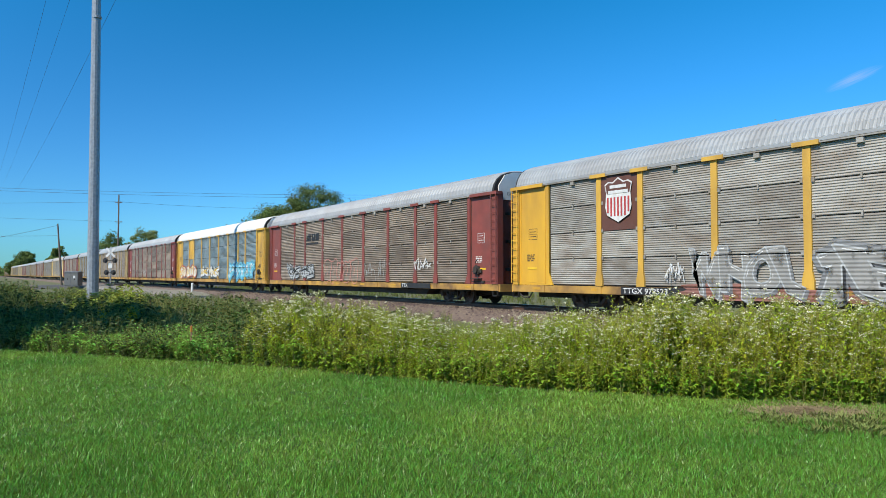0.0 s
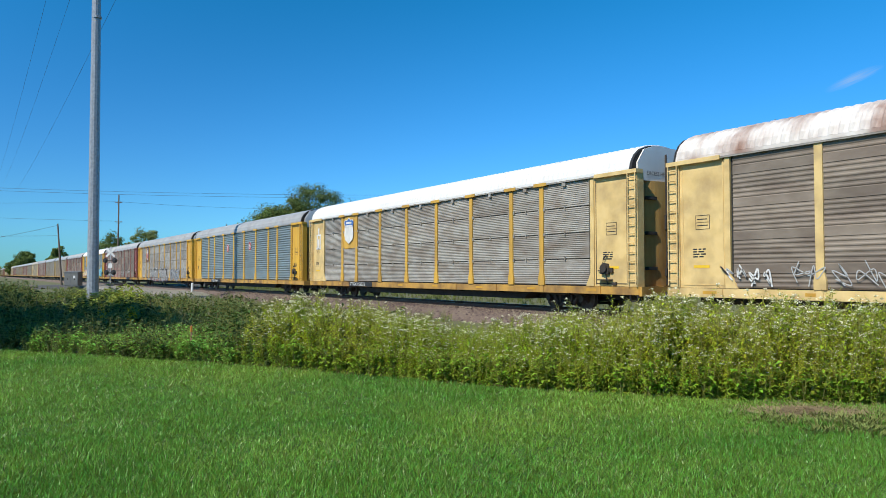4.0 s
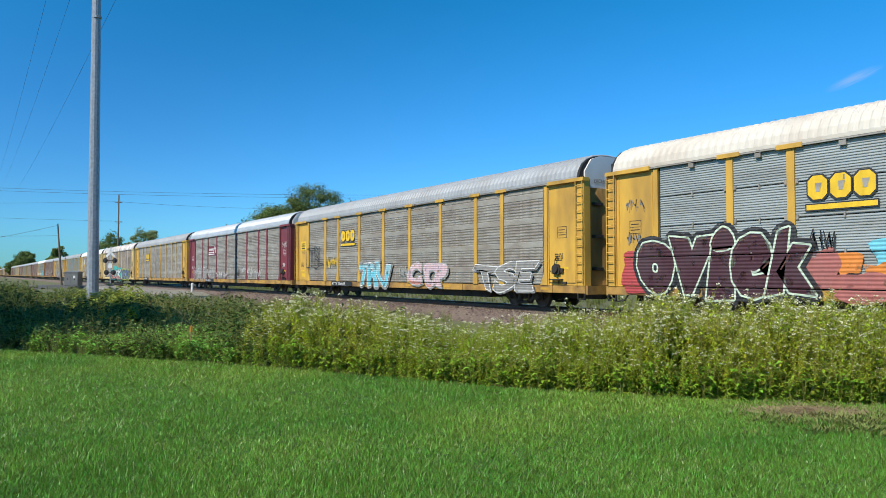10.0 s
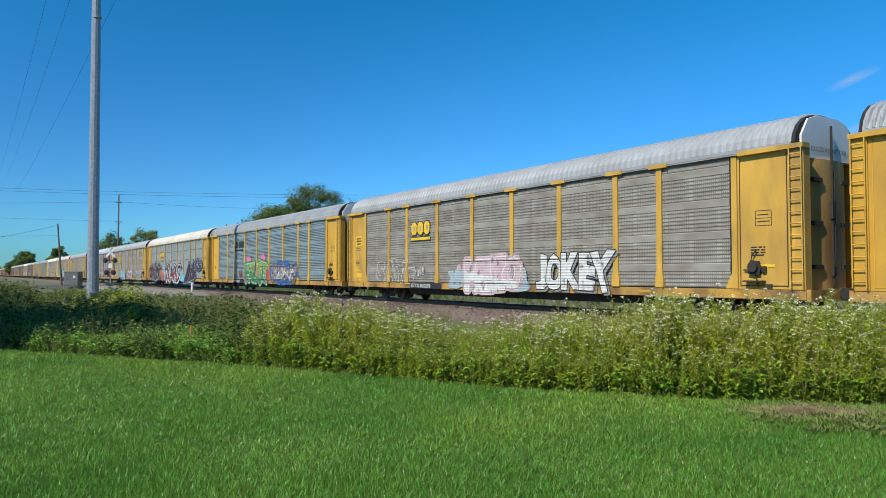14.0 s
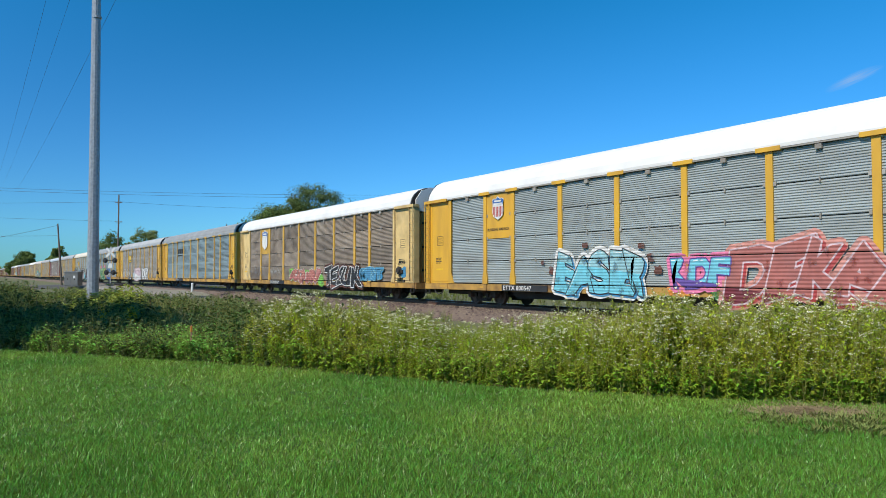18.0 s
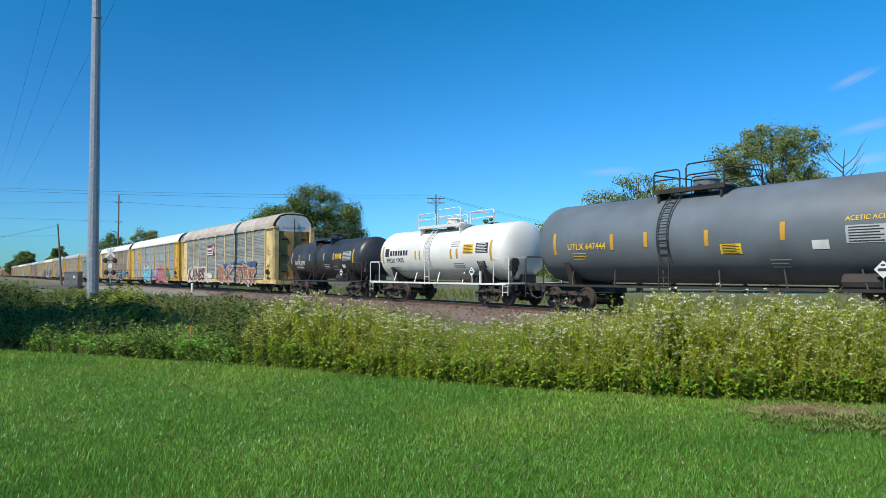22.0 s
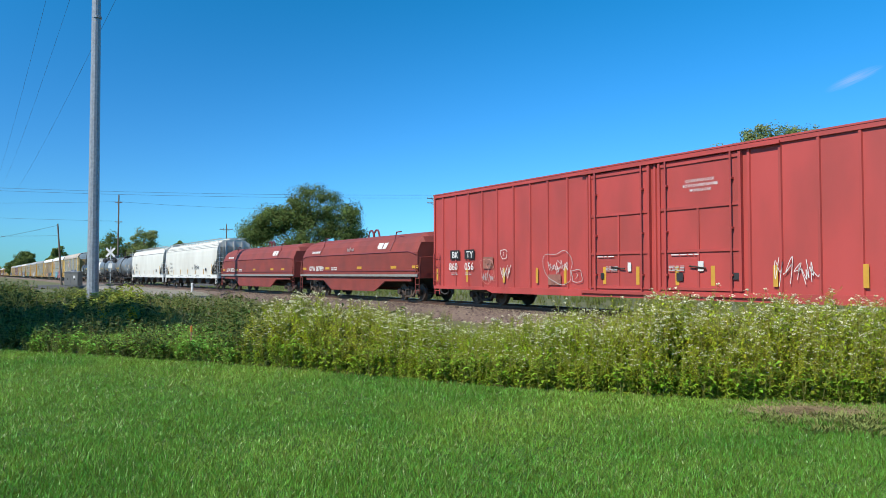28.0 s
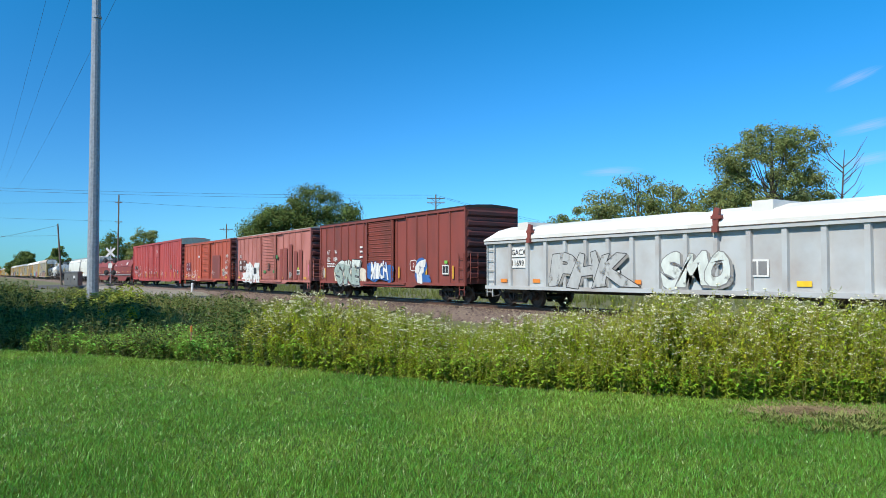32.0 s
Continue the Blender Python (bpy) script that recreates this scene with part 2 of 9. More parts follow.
M["zinc_plaid"] = plaid(mat("perforated weathered steel", (0.325, 0.305, 0.26, 1), (0.26, 0.24, 0.20, 1), 1.6, 0.6, 0.1, 0.1, dirt=(0.17, 0.115, 0.085, 1), dscale=0.9, damt=0.6, rnd=0.06, stretch=(1, 1, 2.5)), 0.07, 0.117, 0.42, 0.5, 0.72)
M["zinc_sheen"] = mat("sheeny bluish corrugated steel", (0.27, 0.315, 0.32, 1), (0.21, 0.245, 0.25, 1), 1.2, 0.38, 0.4, 0.08, dirt=(0.16, 0.16, 0.14, 1), dscale=0.8, damt=0.45, rnd=0.06, stretch=(0.6, 1, 2.5))
M["zinc_blue"] = plaid(M["zinc_blue"], 0.09, 0.104, 0.62, 0.42, 0.66)
M["zinc_dark"] = plaid(mat("perforated dark greenish steel", (0.30, 0.305, 0.275, 1), (0.24, 0.245, 0.215, 1), 1.6, 0.6, 0.1, 0.1, dirt=(0.12, 0.10, 0.08, 1), dscale=0.9, damt=0.45, rnd=0.06, stretch=(1, 1, 2.5)), 0.07, 0.117, 0.42, 0.5, 0.72)


def spray_gaps(nt, tc, seams):
    """Sprayed paint is worn away in specks and, over the joints between ribbed sheets, open."""
    n, l = nt.nodes, nt.links
    sep, sub, div, fr, lt, nz, mr, mx, tr, ms = (n.new("ShaderNode" + k) for k in ("SeparateXYZ", "Math", "Math", "Math", "Math", "TexNoise", "MapRange", "Math", "BsdfTransparent", "MixShader"))
    l.new(tc.outputs["Object"], sep.inputs[0])
    sub.operation, sub.inputs[1].default_value = "SUBTRACT", -0.016
    div.operation, div.inputs[1].default_value = "DIVIDE", 0.96
    fr.operation = "FRACT"
    lt.operation, lt.inputs[1].default_value = "LESS_THAN", 0.034
    l.new(sep.outputs["Z"], sub.inputs[0])
    l.new(sub.outputs[0], div.inputs[0])
    l.new(div.outputs[0], fr.inputs[0])
    l.new(fr.outputs[0], lt.inputs[0])
    nz.inputs["Scale"].default_value, nz.inputs["Detail"].default_value = 3.0, 9.0
    l.new(tc.outputs["Object"], nz.inputs["Vector"])
    mr.inputs["From Min"].default_value, mr.inputs["From Max"].default_value, mr.inputs["To Max"].default_value = 0.57, 0.68, 0.75
    l.new(nz.outputs["Fac"], mr.inputs["Value"])
    mx.operation = "MAXIMUM"
    if seams:
        l.new(lt.outputs[0], mx.inputs[0])
    else:
        mx.inputs[0].default_value = 0.0
    l.new(mr.outputs[0], mx.inputs[1])
    l.new(mx.outputs[0], ms.inputs[0])
    l.new(n["Principled BSDF"].outputs[0], ms.inputs[1])
    l.new(tr.outputs[0], ms.inputs[2])
    l.new(ms.outputs[0], n["Material Output"].inputs["Surface"])


# flat paints for lettering and tags
PAINTS = dict(p_white=(0.68, 0.67, 0.64), p_black=(0.02, 0.02, 0.022), p_yellow=(0.8, 0.5, 0.02), p_pink=(0.7, 0.18, 0.32), p_teal=(0.03, 0.42, 0.36),
                 p_cyan=(0.15, 0.5, 0.6), p_blue=(0.03, 0.12, 0.36), p_green=(0.18, 0.45, 0.07), p_red=(0.45, 0.05, 0.05), p_purple=(0.12, 0.07, 0.28),
                 p_maroon=(0.16, 0.02, 0.03), p_brown=(0.12, 0.045, 0.03), p_silver=(0.42, 0.43, 0.42), p_salmon=(0.6, 0.25, 0.2), p_orange=(0.7, 0.22, 0.03), p_grey=(0.2, 0.2, 0.2), p_forest=(0.05, 0.2, 0.06), p_mint=(0.55, 0.66, 0.5), p_pearl=(0.58, 0.62, 0.57), p_haze=(0.27, 0.26, 0.24), p_bone=(0.64, 0.56, 0.45), p_lime=(0.45, 0.5, 0.05), p_navy=(0.05, 0.08, 0.17), p_clay=(0.27, 0.11, 0.08), p_steel=(0.10, 0.14, 0.25), p_aqua=(0.27, 0.50, 0.54), p_olive=(0.20, 0.30, 0.06), p_rosy=(0.60, 0.43, 0.45), p_rust=(0.34, 0.14, 0.065), p_brick=(0.38, 0.12, 0.10), p_wine=(0.055, 0.014, 0.022), p_lake=(0.05, 0.24, 0.42), p_mist=(0.36, 0.45, 0.48), p_sage=(0.30, 0.37, 0.33), p_reflector=(0.56, 0.30, 0.03))
for k, c in PAINTS.items():
    for pre, sheet in (("p_", False), ("r_", True), ("w_", False)):
        key = pre + k[2:]
        M[key] = mat({"p_": "paint ", "r_": "sprayed ", "w_": "worn spray "}[pre] + k[2:], (*c, 1), tuple(v * 0.78 for v in c) + (1,), 5.0, 0.65, 0.0, 0.0, dirt=tuple(v * 0.5 + 0.05 for v in c) + (1,), dscale=1.6, damt=0.45 if sheet else 0.25, stretch=(1, 1, 0.5))
        if pre == "w_":
            tcw = M[key].node_tree.nodes.new("ShaderNodeTexCoord")
            spray_gaps(M[key].node_tree, tcw, False)
        if sheet:
            # sprayed paint follows the ribs of the sheet beneath
            nt = M[key].node_tree
            wv, bp, tcw = (nt.nodes.new("ShaderNode" + q) for q in ("TexWave", "Bump", "TexCoord"))
            wv.wave_type, wv.bands_direction = "BANDS", "Z"
            wv.inputs["Scale"].default_value = 2.94
            bp.inputs["Strength"].default_value, bp.inputs["Distance"].default_value = 0.4, 0.03
            nt.links.new(tcw.outputs["Object"], wv.inputs["Vector"])
            nt.links.new(wv.outputs["Fac"], bp.inputs["Height"])
            nt.links.new(bp.outputs[0], nt.nodes["Principled BSDF"].inputs["Normal"])
            spray_gaps(nt, tcw, True)
# ground and plants
M["ground"] = mat("rough grass soil", (0.075, 0.095, 0.025, 1), (0.13, 0.12, 0.05, 1), 0.6, 0.95, 0, 0.6, bscale=12, dirt=(0.11, 0.085, 0.05, 1), dscale=0.12, damt=0.5)
M["lawn"] = mat("lawn sod", (0.030, 0.078, 0.006, 1), (0.05, 0.105, 0.010, 1), 1.4, 1.0, 0, 0.8, bscale=60)
M["blade"] = mat("grass blades", (0.12, 0.26, 0.027, 1), (0.20, 0.345, 0.044, 1), 0.5, 0.42, 0, 0, dirt=(0.31, 0.39, 0.05, 1), dscale=0.25, damt=0.65, island=0.62, sub=0.38)
M["leaf"] = mat("weed leaves", (0.225, 0.30, 0.009, 1), (0.37, 0.37, 0.025, 1), 0.6, 0.75, 0, 0, island=0.65, sub=0.29)
M["leaf_green"] = mat("broad green weed leaves", (0.175, 0.285, 0.018, 1), (0.27, 0.35, 0.034, 1), 0.5, 0.6, 0, 0, island=0.6, sub=0.3)
M["leaf_creep"] = mat("creeping weed leaves", (0.17, 0.34, 0.05, 1), (0.26, 0.42, 0.07, 1), 0.5, 0.65, 0, 0, island=0.5, sub=0.4)
M["leaf_shrub"] = mat("yellow-green shrub leaves", (0.26, 0.32, 0.04, 1), (0.34, 0.36, 0.06, 1), 0.6, 0.5, 0, 0, island=0.4, sub=0.35)
M["leaf_dark"] = mat("dark weed leaves", (0.06, 0.105, 0.02, 1), (0.105, 0.145, 0.034, 1), 0.35, 0.7, 0, 0, dirt=(0.19, 0.19, 0.10, 1), dscale=0.3, damt=0.5, island=0.5, sub=0.22)
M["stalk"] = mat("weed stalks", (0.26, 0.29, 0.05, 1), (0.28, 0.23, 0.07, 1), 3.0, 0.7)
M["petal"] = mat("white weed flowers", (0.80, 0.77, 0.58, 1), (0.64, 0.60, 0.38, 1), 3.0, 0.8, island=0.25, sub=0.3)
M["petal_y"] = mat("yellow weed flowers", (0.60, 0.42, 0.02, 1), (0.5, 0.35, 0.02, 1), 3.0, 0.7, sub=0.3)
M["verge"] = mat("verge grass", (0.15, 0.19, 0.04, 1), (0.25, 0.25, 0.085, 1), 0.3, 0.7, 0, 0, island=0.4, sub=0.35)
M["straw"] = mat("dead grass", (0.28, 0.20, 0.10, 1), (0.20, 0.14, 0.07, 1), 2.0, 0.9, island=0.3)
M["bark"] = mat("grey bark", (0.10, 0.08, 0.06, 1), (0.06, 0.048, 0.038, 1), 4.0, 0.9, 0, 0.5, bscale=20)
M["crown"] = mat("tree leaves", (0.10, 0.145, 0.036, 1), (0.145, 0.185, 0.052, 1), 0.25, 0.9, island=0.4, sub=0.3)
M["crown_light"] = mat("light tree leaves", (0.17, 0.215, 0.06, 1), (0.245, 0.26, 0.095, 1), 0.25, 0.6, island=0.4, sub=0.35)
M["ballast"] = mat("ballast stone", (0.185, 0.125, 0.095, 1), (0.06, 0.042, 0.034, 1), 16.0, 0.95, 0, 1.0, bscale=22, dirt=(0.20, 0.155, 0.125, 1), dscale=0.5, damt=0.4, island=0.6)
M["gravel"] = mat("grey gravel", (0.27, 0.235, 0.185, 1), (0.14, 0.125, 0.10, 1), 9.0, 0.95, 0, 0.8, bscale=30, dirt=(0.15, 0.15, 0.08, 1), dscale=0.3, damt=0.6)
M["tie"] = mat("creosoted sleeper wood", (0.075, 0.055, 0.042, 1), (0.05, 0.038, 0.03, 1), 5.0, 0.9, 0, 0.4, rnd=0.25, stretch=(6, 1, 1))
M["rail"] = mat("rusty rail steel", (0.13, 0.07, 0.045, 1), (0.09, 0.05, 0.035, 1), 4.0, 0.6, 0.3, 0.1)
M["railhead"] = mat("polished rail head", (0.55, 0.54, 0.53, 1), (0.45, 0.44, 0.43, 1), 4.0, 0.25, 1.0)
M["steel_pole"] = mat("galvanised pole steel", (0.33, 0.345, 0.365, 1), (0.21, 0.22, 0.235, 1), 5.0, 0.4, 0.15, 0.2, bscale=9, dirt=(0.24, 0.245, 0.25, 1), dscale=3.0, damt=0.5)
M["wood_pole"] = mat("weathered pole wood", (0.16, 0.12, 0.09, 1), (0.11, 0.085, 0.065, 1), 3.0, 0.9, 0, 0.3, stretch=(1, 1, 0.1))
M["wire"] = mat("dark wire", (0.03, 0.03, 0.035, 1), None, 3.0, 0.6)
M["case"] = mat("grey signal case paint", (0.16, 0.155, 0.145, 1), (0.13, 0.125, 0.115, 1), 2.0, 0.5, 0.1, 0.05)
M["asphalt"] = mat("worn asphalt", (0.06, 0.058, 0.055, 1), (0.09, 0.085, 0.08, 1), 6.0, 0.9, 0, 0.4)
M["silver"] = mat("aluminium paint", (0.5, 0.5, 0.5, 1), (0.42, 0.42, 0.42, 1), 2.0, 0.4, 0.5)


# ---- mesh helpers ----
def box(bm, x0, x1, y0, y1, z0, z1):
    v = [bm.verts.new(c) for c in ((x0, y0, z0), (x1, y0, z0), (x1, y1, z0), (x0, y1, z0), (x0, y0, z1), (x1, y0, z1), (x1, y1, z1), (x0, y1, z1))]
    for f in ((3, 2, 1, 0), (4, 5, 6, 7), (0, 1, 5, 4), (1, 2, 6, 5), (2, 3, 7, 6), (3, 0, 4, 7)):
        bm.faces.new([v[i] for i in f])


def tube(bm, pts, r, n=6, r1=None):
    """A closed tube along points, tapering to r1."""
    pts = [Vector(p) for p in pts]
    rings = []
    for i, p in enumerate(pts):
        d = (pts[min(i + 1, len(pts) - 1)] - pts[max(i - 1, 0)]).normalized()
        a = d.orthogonal().normalized() if abs(d.z) > 0.9 else d.cross(Vector((0, 0, 1))).normalized()
        b = d.cross(a)
        k = r if r1 is None else r + (r1 - r) * i / (len(pts) - 1)
        rings.append([bm.verts.new(p + k * (math.cos(2 * math.pi * j / n) * a + math.sin(2 * math.pi * j / n) * b)) for j in range(n)])
    for p, q in zip(rings, rings[1:]):
        for j in range(n):
            bm.faces.new((p[j], p[(j + 1) % n], q[(j + 1) % n], q[j]))
    bm.faces.new(rings[0][::-1])
    bm.faces.new(rings[-1])


def prism(bm, outline, x0, x1, axis="x"):
    """An outline of (a, b) carried from x0 to x1 along an axis, with both ends closed."""
    def at(u, a, b):
        return (u, a, b) if axis == "x" else (a, u, b) if axis == "y" else (a, b, u)
    p = [bm.verts.new(at(x0, *o)) for o in outline]
    q = [bm.verts.new(at(x1, *o)) for o in outline]
    k = len(p)
    for i in range(k):
        bm.faces.new((p[i], p[(i + 1) % k], q[(i + 1) % k], q[i]))
    bm.faces.new(p[::-1])
    bm.faces.new(q)


MESHES = {}


def shape(key, fn, *args, smooth=False):
    """The mesh kept under key, built once by fn(bm, *args)."""
    if key not in MESHES:
        bm = bmesh.new()
        fn(bm, *args)
        bmesh.ops.recalc_face_normals(bm, faces=bm.faces)
        me = bpy.data.meshes.new(key if isinstance(key, str) else key[0])
        bm.to_mesh(me)
        bm.free()
        if smooth:
            me.shade_smooth()
        me.materials.append(M["dark"])
        MESHES[key] = me
    return MESHES[key]


def part(name, me, material, parent=None, label="", at=None):
    """One mesh object, under a thing or a part, with its own material."""
    if isinstance(me, bmesh.types.BMesh):
        bm, me = me, bpy.data.meshes.new(name)
        bmesh.ops.recalc_face_normals(bm, faces=bm.faces)
        bm.to_mesh(me)
        bm.free()
        me.materials.append(material)
    ob = new(name, me)
    ob.material_slots[0].link = "OBJECT"
    ob.material_slots[0].material = material
    if parent is not None:
        ob.parent = parent
    if at is not None:
        ob.matrix_basis = at if isinstance(at, Matrix) else Matrix.Translation(at)
    if label:
        ob["label"] = label
    if name.startswith("paint_") or name in ("small_print", "latches", "springs", "emblem_bars", "nameplate_marks"):
        ob["kind"] = "stuff"
    return ob


def soup(name, verts, faces, material, smooth=False):
    """A mesh object from arrays of vertices and of triangles or quads."""
    verts, faces = np.asarray(verts, dtype=np.float32), np.asarray(faces, dtype=np.int32)
    me = bpy.data.meshes.new(name)
    k = faces.shape[1]
    me.vertices.add(len(verts))
    me.vertices.foreach_set("co", verts.ravel())
    me.loops.add(faces.size)
    me.loops.foreach_set("vertex_index", faces.ravel())
    me.polygons.add(len(faces))
    me.polygons.foreach_set("loop_start", np.arange(0, faces.size, k, dtype=np.int32))
    me.update(calc_edges=True)
    me.materials.append(material)
    return new(name, me)


# ---- ground ----
def lot_edge(a):
    """Depth at which the mown lawn ends, across the yard."""
    return float(np.interp(a, [-60, -20, -9.1, -2.8, 0.5, 2.8, 5.1, 9, 30], [31, 19.5, 14.7, 11.9, 9.9, 9.0, 8.45, 7.9, 6.0]))


def smooth01(v):
    v = min(1.0, max(0.0, v))
    return v * v * (3 - 2 * v)


def ground_z(x, y):
    v = Vector((x, y, 0))
    a, d = v.dot(RIGHT), v.dot(FWD)
    z = -0.35 * smooth01((d - lot_edge(a) - 1.0) / 5.0)
    z += 0.05 * noise.noise((x * 0.25, y * 0.25, 0)) * smooth01((d - lot_edge(a)) / 2)
    return z


def build_ground():
    ax = np.concatenate([-np.geomspace(2600, 62, 14), np.linspace(-60, 30, 91), np.geomspace(32, 2600, 14)])
    ay = np.concatenate([-np.geomspace(2600, 12, 14), np.linspace(-10, 40, 51), np.geomspace(42, 2600, 16)])
    v = [(x, y, ground_z(x, y) if abs(x) < 80 and abs(y) < 45 else -0.35 if y > 5 or x < -40 else 0.0) for y in ay for x in ax]
    nx = len(ax)
    f = [(j * nx + i, j * nx + i + 1, (j + 1) * nx + i + 1, (j + 1) * nx + i) for j in range(len(ay) - 1) for i in range(nx - 1)]
    g = soup("ground", v, f, M["ground"])
    tagged(g, "rough grassy ground of a railway verge", "ground", kind="structure")
    # the mown sod lies over the ground up to an uneven edge
    rows, v, f = np.linspace(-22, 26, 97), [], []
    steps = [0.0, 0.35, 0.6, 0.8, 0.93, 1.0]
    for a in rows:
        e = lot_edge(a) + 0.12 * noise.noise((a * 0.9, 3.0, 0)) + 0.2 * noise.noise((a * 0.25, 8.0, 0))
        for s in steps:
            p = yard(a, -12 + (e + 12) * s, 0.012 if s < 1 else -0.01)
            v.append(tuple(p))
    k = len(steps)
    for i in range(len(rows) - 1):
        for j in range(k - 1):
            f.append((i * k + j, (i + 1) * k + j, (i + 1) * k + j + 1, i * k + j + 1))
    lawn = soup("lawn", v, f, M["lawn"])
    tagged(lawn, "mown green lawn of a house yard", "lawn", kind="structure")


build_ground()


# ---- track ----
def build_track():
    out = [(-3.9, -0.5), (-2.9, -0.22), (-2.2, -0.015), (-1.2, 0.02), (1.2, 0.02), (2.2, -0.015), (2.9, -0.22), (3.9, -0.5)]
    xs = np.concatenate([np.linspace(-900, -80, 30), np.linspace(-78, 40, 237), np.linspace(45, 700, 20)])
    v, f = [], []
    for x in xs:
        for i, (a, b) in enumerate(out):
            j = 0.07 * noise.noise((x * 0.8, a * 0.9, 1)) if abs(x + 20) < 62 else 0
            v.append((x, TRACK + a, b + RAIL - 0.2 + j - (0.02 if 2 < i < 5 else 0)))
    k = len(out)
    for i in range(len(xs) - 1):
        for j in range(k - 1):
            f.append((i * k + j, (i + 1) * k + j, (i + 1) * k + j + 1, i * k + j + 1))
    b = soup("track_bed", v, f, M["ballast"])
    tagged(b, "pinkish brown crushed stone ballast under the railway track", "ballast", kind="structure")
    # loose stones
    rng = np.random.default_rng(5)
    n = 16000
    base = np.array([(1, 0, 0), (-.5, .87, 0), (-.5, -.87, 0), (0.1, 0.1, 0.8)])
    tri = np.array([(0, 1, 3), (1, 2, 3), (2, 0, 3)])
    px = rng.uniform(-62, 2, n)
    py = rng.uniform(-3.7, 2.0, n)
    pz = np.interp(py, [o[0] for o in out], [o[1] for o in out]) + RAIL - 0.2
    sz = rng.uniform(0.035, 0.085, n)
    an = rng.uniform(0, 6.28, n)
    c, s = np.cos(an), np.sin(an)
    loc = base[None] * sz[:, None, None] * rng.uniform(0.7, 1.3, (n, 4, 3))
    vv = np.stack([loc[..., 0] * c[:, None] - loc[..., 1] * s[:, None], loc[..., 0] * s[:, None] + loc[..., 1] * c[:, None], loc[..., 2]], -1)
    vv += np.stack([px, TRACK + py, pz + 0.015], -1)[:, None]
    ff = tri[None] + (np.arange(n) * 4)[:, None, None]
    st = soup("ballast_stones", vv.reshape(-1, 3), ff.reshape(-1, 3), M["ballast"])
    tagged(st, "loose crushed ballast stones beside the sleepers", "stones", kind="stuff")
    # rails
    prof = [(-.07, -.17), (.07, -.17), (.07, -.155), (.012, -.13), (.012, -.04), (.036, -.03), (.036, -.003), (-.036, -.003), (-.036, -.03), (-.012, -.04), (-.012, -.13), (-.07, -.155)]
    for side in (-1, 1):
        bm = bmesh.new()
        prism(bm, [(a + side * 0.755, b) for a, b in prof], -900, 700)
        r = part("rail", bm, M["rail"], None, at=(0, TRACK, RAIL))
        tagged(r, "rusty steel running rail spiked to dark sleepers", "rail", "running rails", "structure")
        bm = bmesh.new()
        box(bm, -900, 700, side * 0.755 - 0.034, side * 0.755 + 0.034, -0.0028, 0.0)
        part("rail_head", bm, M["railhead"], r)
    for i in range(-128, 12):
        t = part("sleeper", shape("sleeper", lambda bm: box(bm, -0.115, 0.115, -1.3, 1.3, -0.17, 0.0)), M["tie"], b, at=(i * 0.53, TRACK + 0.03 * noise.noise((i, 0, 0)), RAIL - 0.171 + 0.012 * noise.noise((i * 3.1, 2, 0))))
    v, f = [], []
    for i in list(range(-900, -128)) + list(range(12, 700)):
        k = len(v)
        x = i * 0.53
        for dz in (-0.17, 0.0):
            for dx, dy in ((-.115, -1.3), (.115, -1.3), (.115, 1.3), (-.115, 1.3)):
                v.append((x + dx, TRACK + dy, RAIL - 0.171 + dz))
        f += [(k + 4, k + 5, k + 6, k + 7), (k, k + 1, k + 5, k + 4), (k + 1, k + 2, k + 6, k + 5), (k + 2, k + 3, k + 7, k + 6), (k + 3, k, k + 4, k + 7)]
    tagged(soup("sleepers_far", v, f, M["tie"]), "dark creosoted wooden sleepers along the far track", "sleepers", kind="stuff")


build_track()


# ---- plants ----
def leaf_set(rng, n, where, length, width, droop=0.3):
    """n leaf quads at the places and headings where(i) gives: arrays of 4 corners each."""
    out = []
    for i in range(n):
        p, d = where(i)
        d = Vector(d).normalized()
        l = length * rng.uniform(0.6, 1.25)
        w = width * rng.uniform(0.7, 1.3)
        side = d.cross(Vector((rng.normal(0, .3), rng.normal(0, .3), 1))).normalized() * w / 2
        mid = Vector(p) + d * l * 0.5 + Vector((0, 0, 0.05 * l))
        tip = Vector(p) + d * l - Vector((0, 0, droop * l))
        out += [tuple(p), tuple(mid - side), tuple(tip), tuple(mid + side)]
    return out


def scatter(name, kits, spots, rng, mats, label, category, pick=None):
    """Plants set out as one stuff object per material. kits: lists of {material: corner array}; spots: (place, scale)."""
    acc = {k: [] for k in mats}
    for p, s in spots:
        kit = kits[pick(p) if pick else rng.integers(len(kits))]
        a = rng.uniform(0, 2 * math.pi)
        lx, ly = rng.normal(0, 0.06, 2)
        c, sn = math.cos(a) * s, math.sin(a) * s
        for k in mats:
            if k in kit:
                q = kit[k]
                acc[k].append(np.stack([q[:, 0] * c - q[:, 1] * sn + q[:, 2] * lx * s + p[0], q[:, 0] * sn + q[:, 1] * c + q[:, 2] * ly * s + p[1], q[:, 2] * s + p[2]], -1))
    for k in mats:
        v = np.concatenate(acc[k])
        ob = soup(name[k], v, np.arange(len(v)).reshape(-1, 4), M[k])
        tagged(ob, label[k], category, kind="stuff")


def ribbon(p, q, w):
    d = (q - p).normalized()
    s = d.orthogonal().normalized() * w / 2
    s2 = d.cross(s)
    return [tuple(p - s), tuple(p + s), tuple(q + s * 0.6), tuple(q - s * 0.6), tuple(p - s2), tuple(p + s2), tuple(q + s2 * 0.6), tuple(q - s2 * 0.6)]


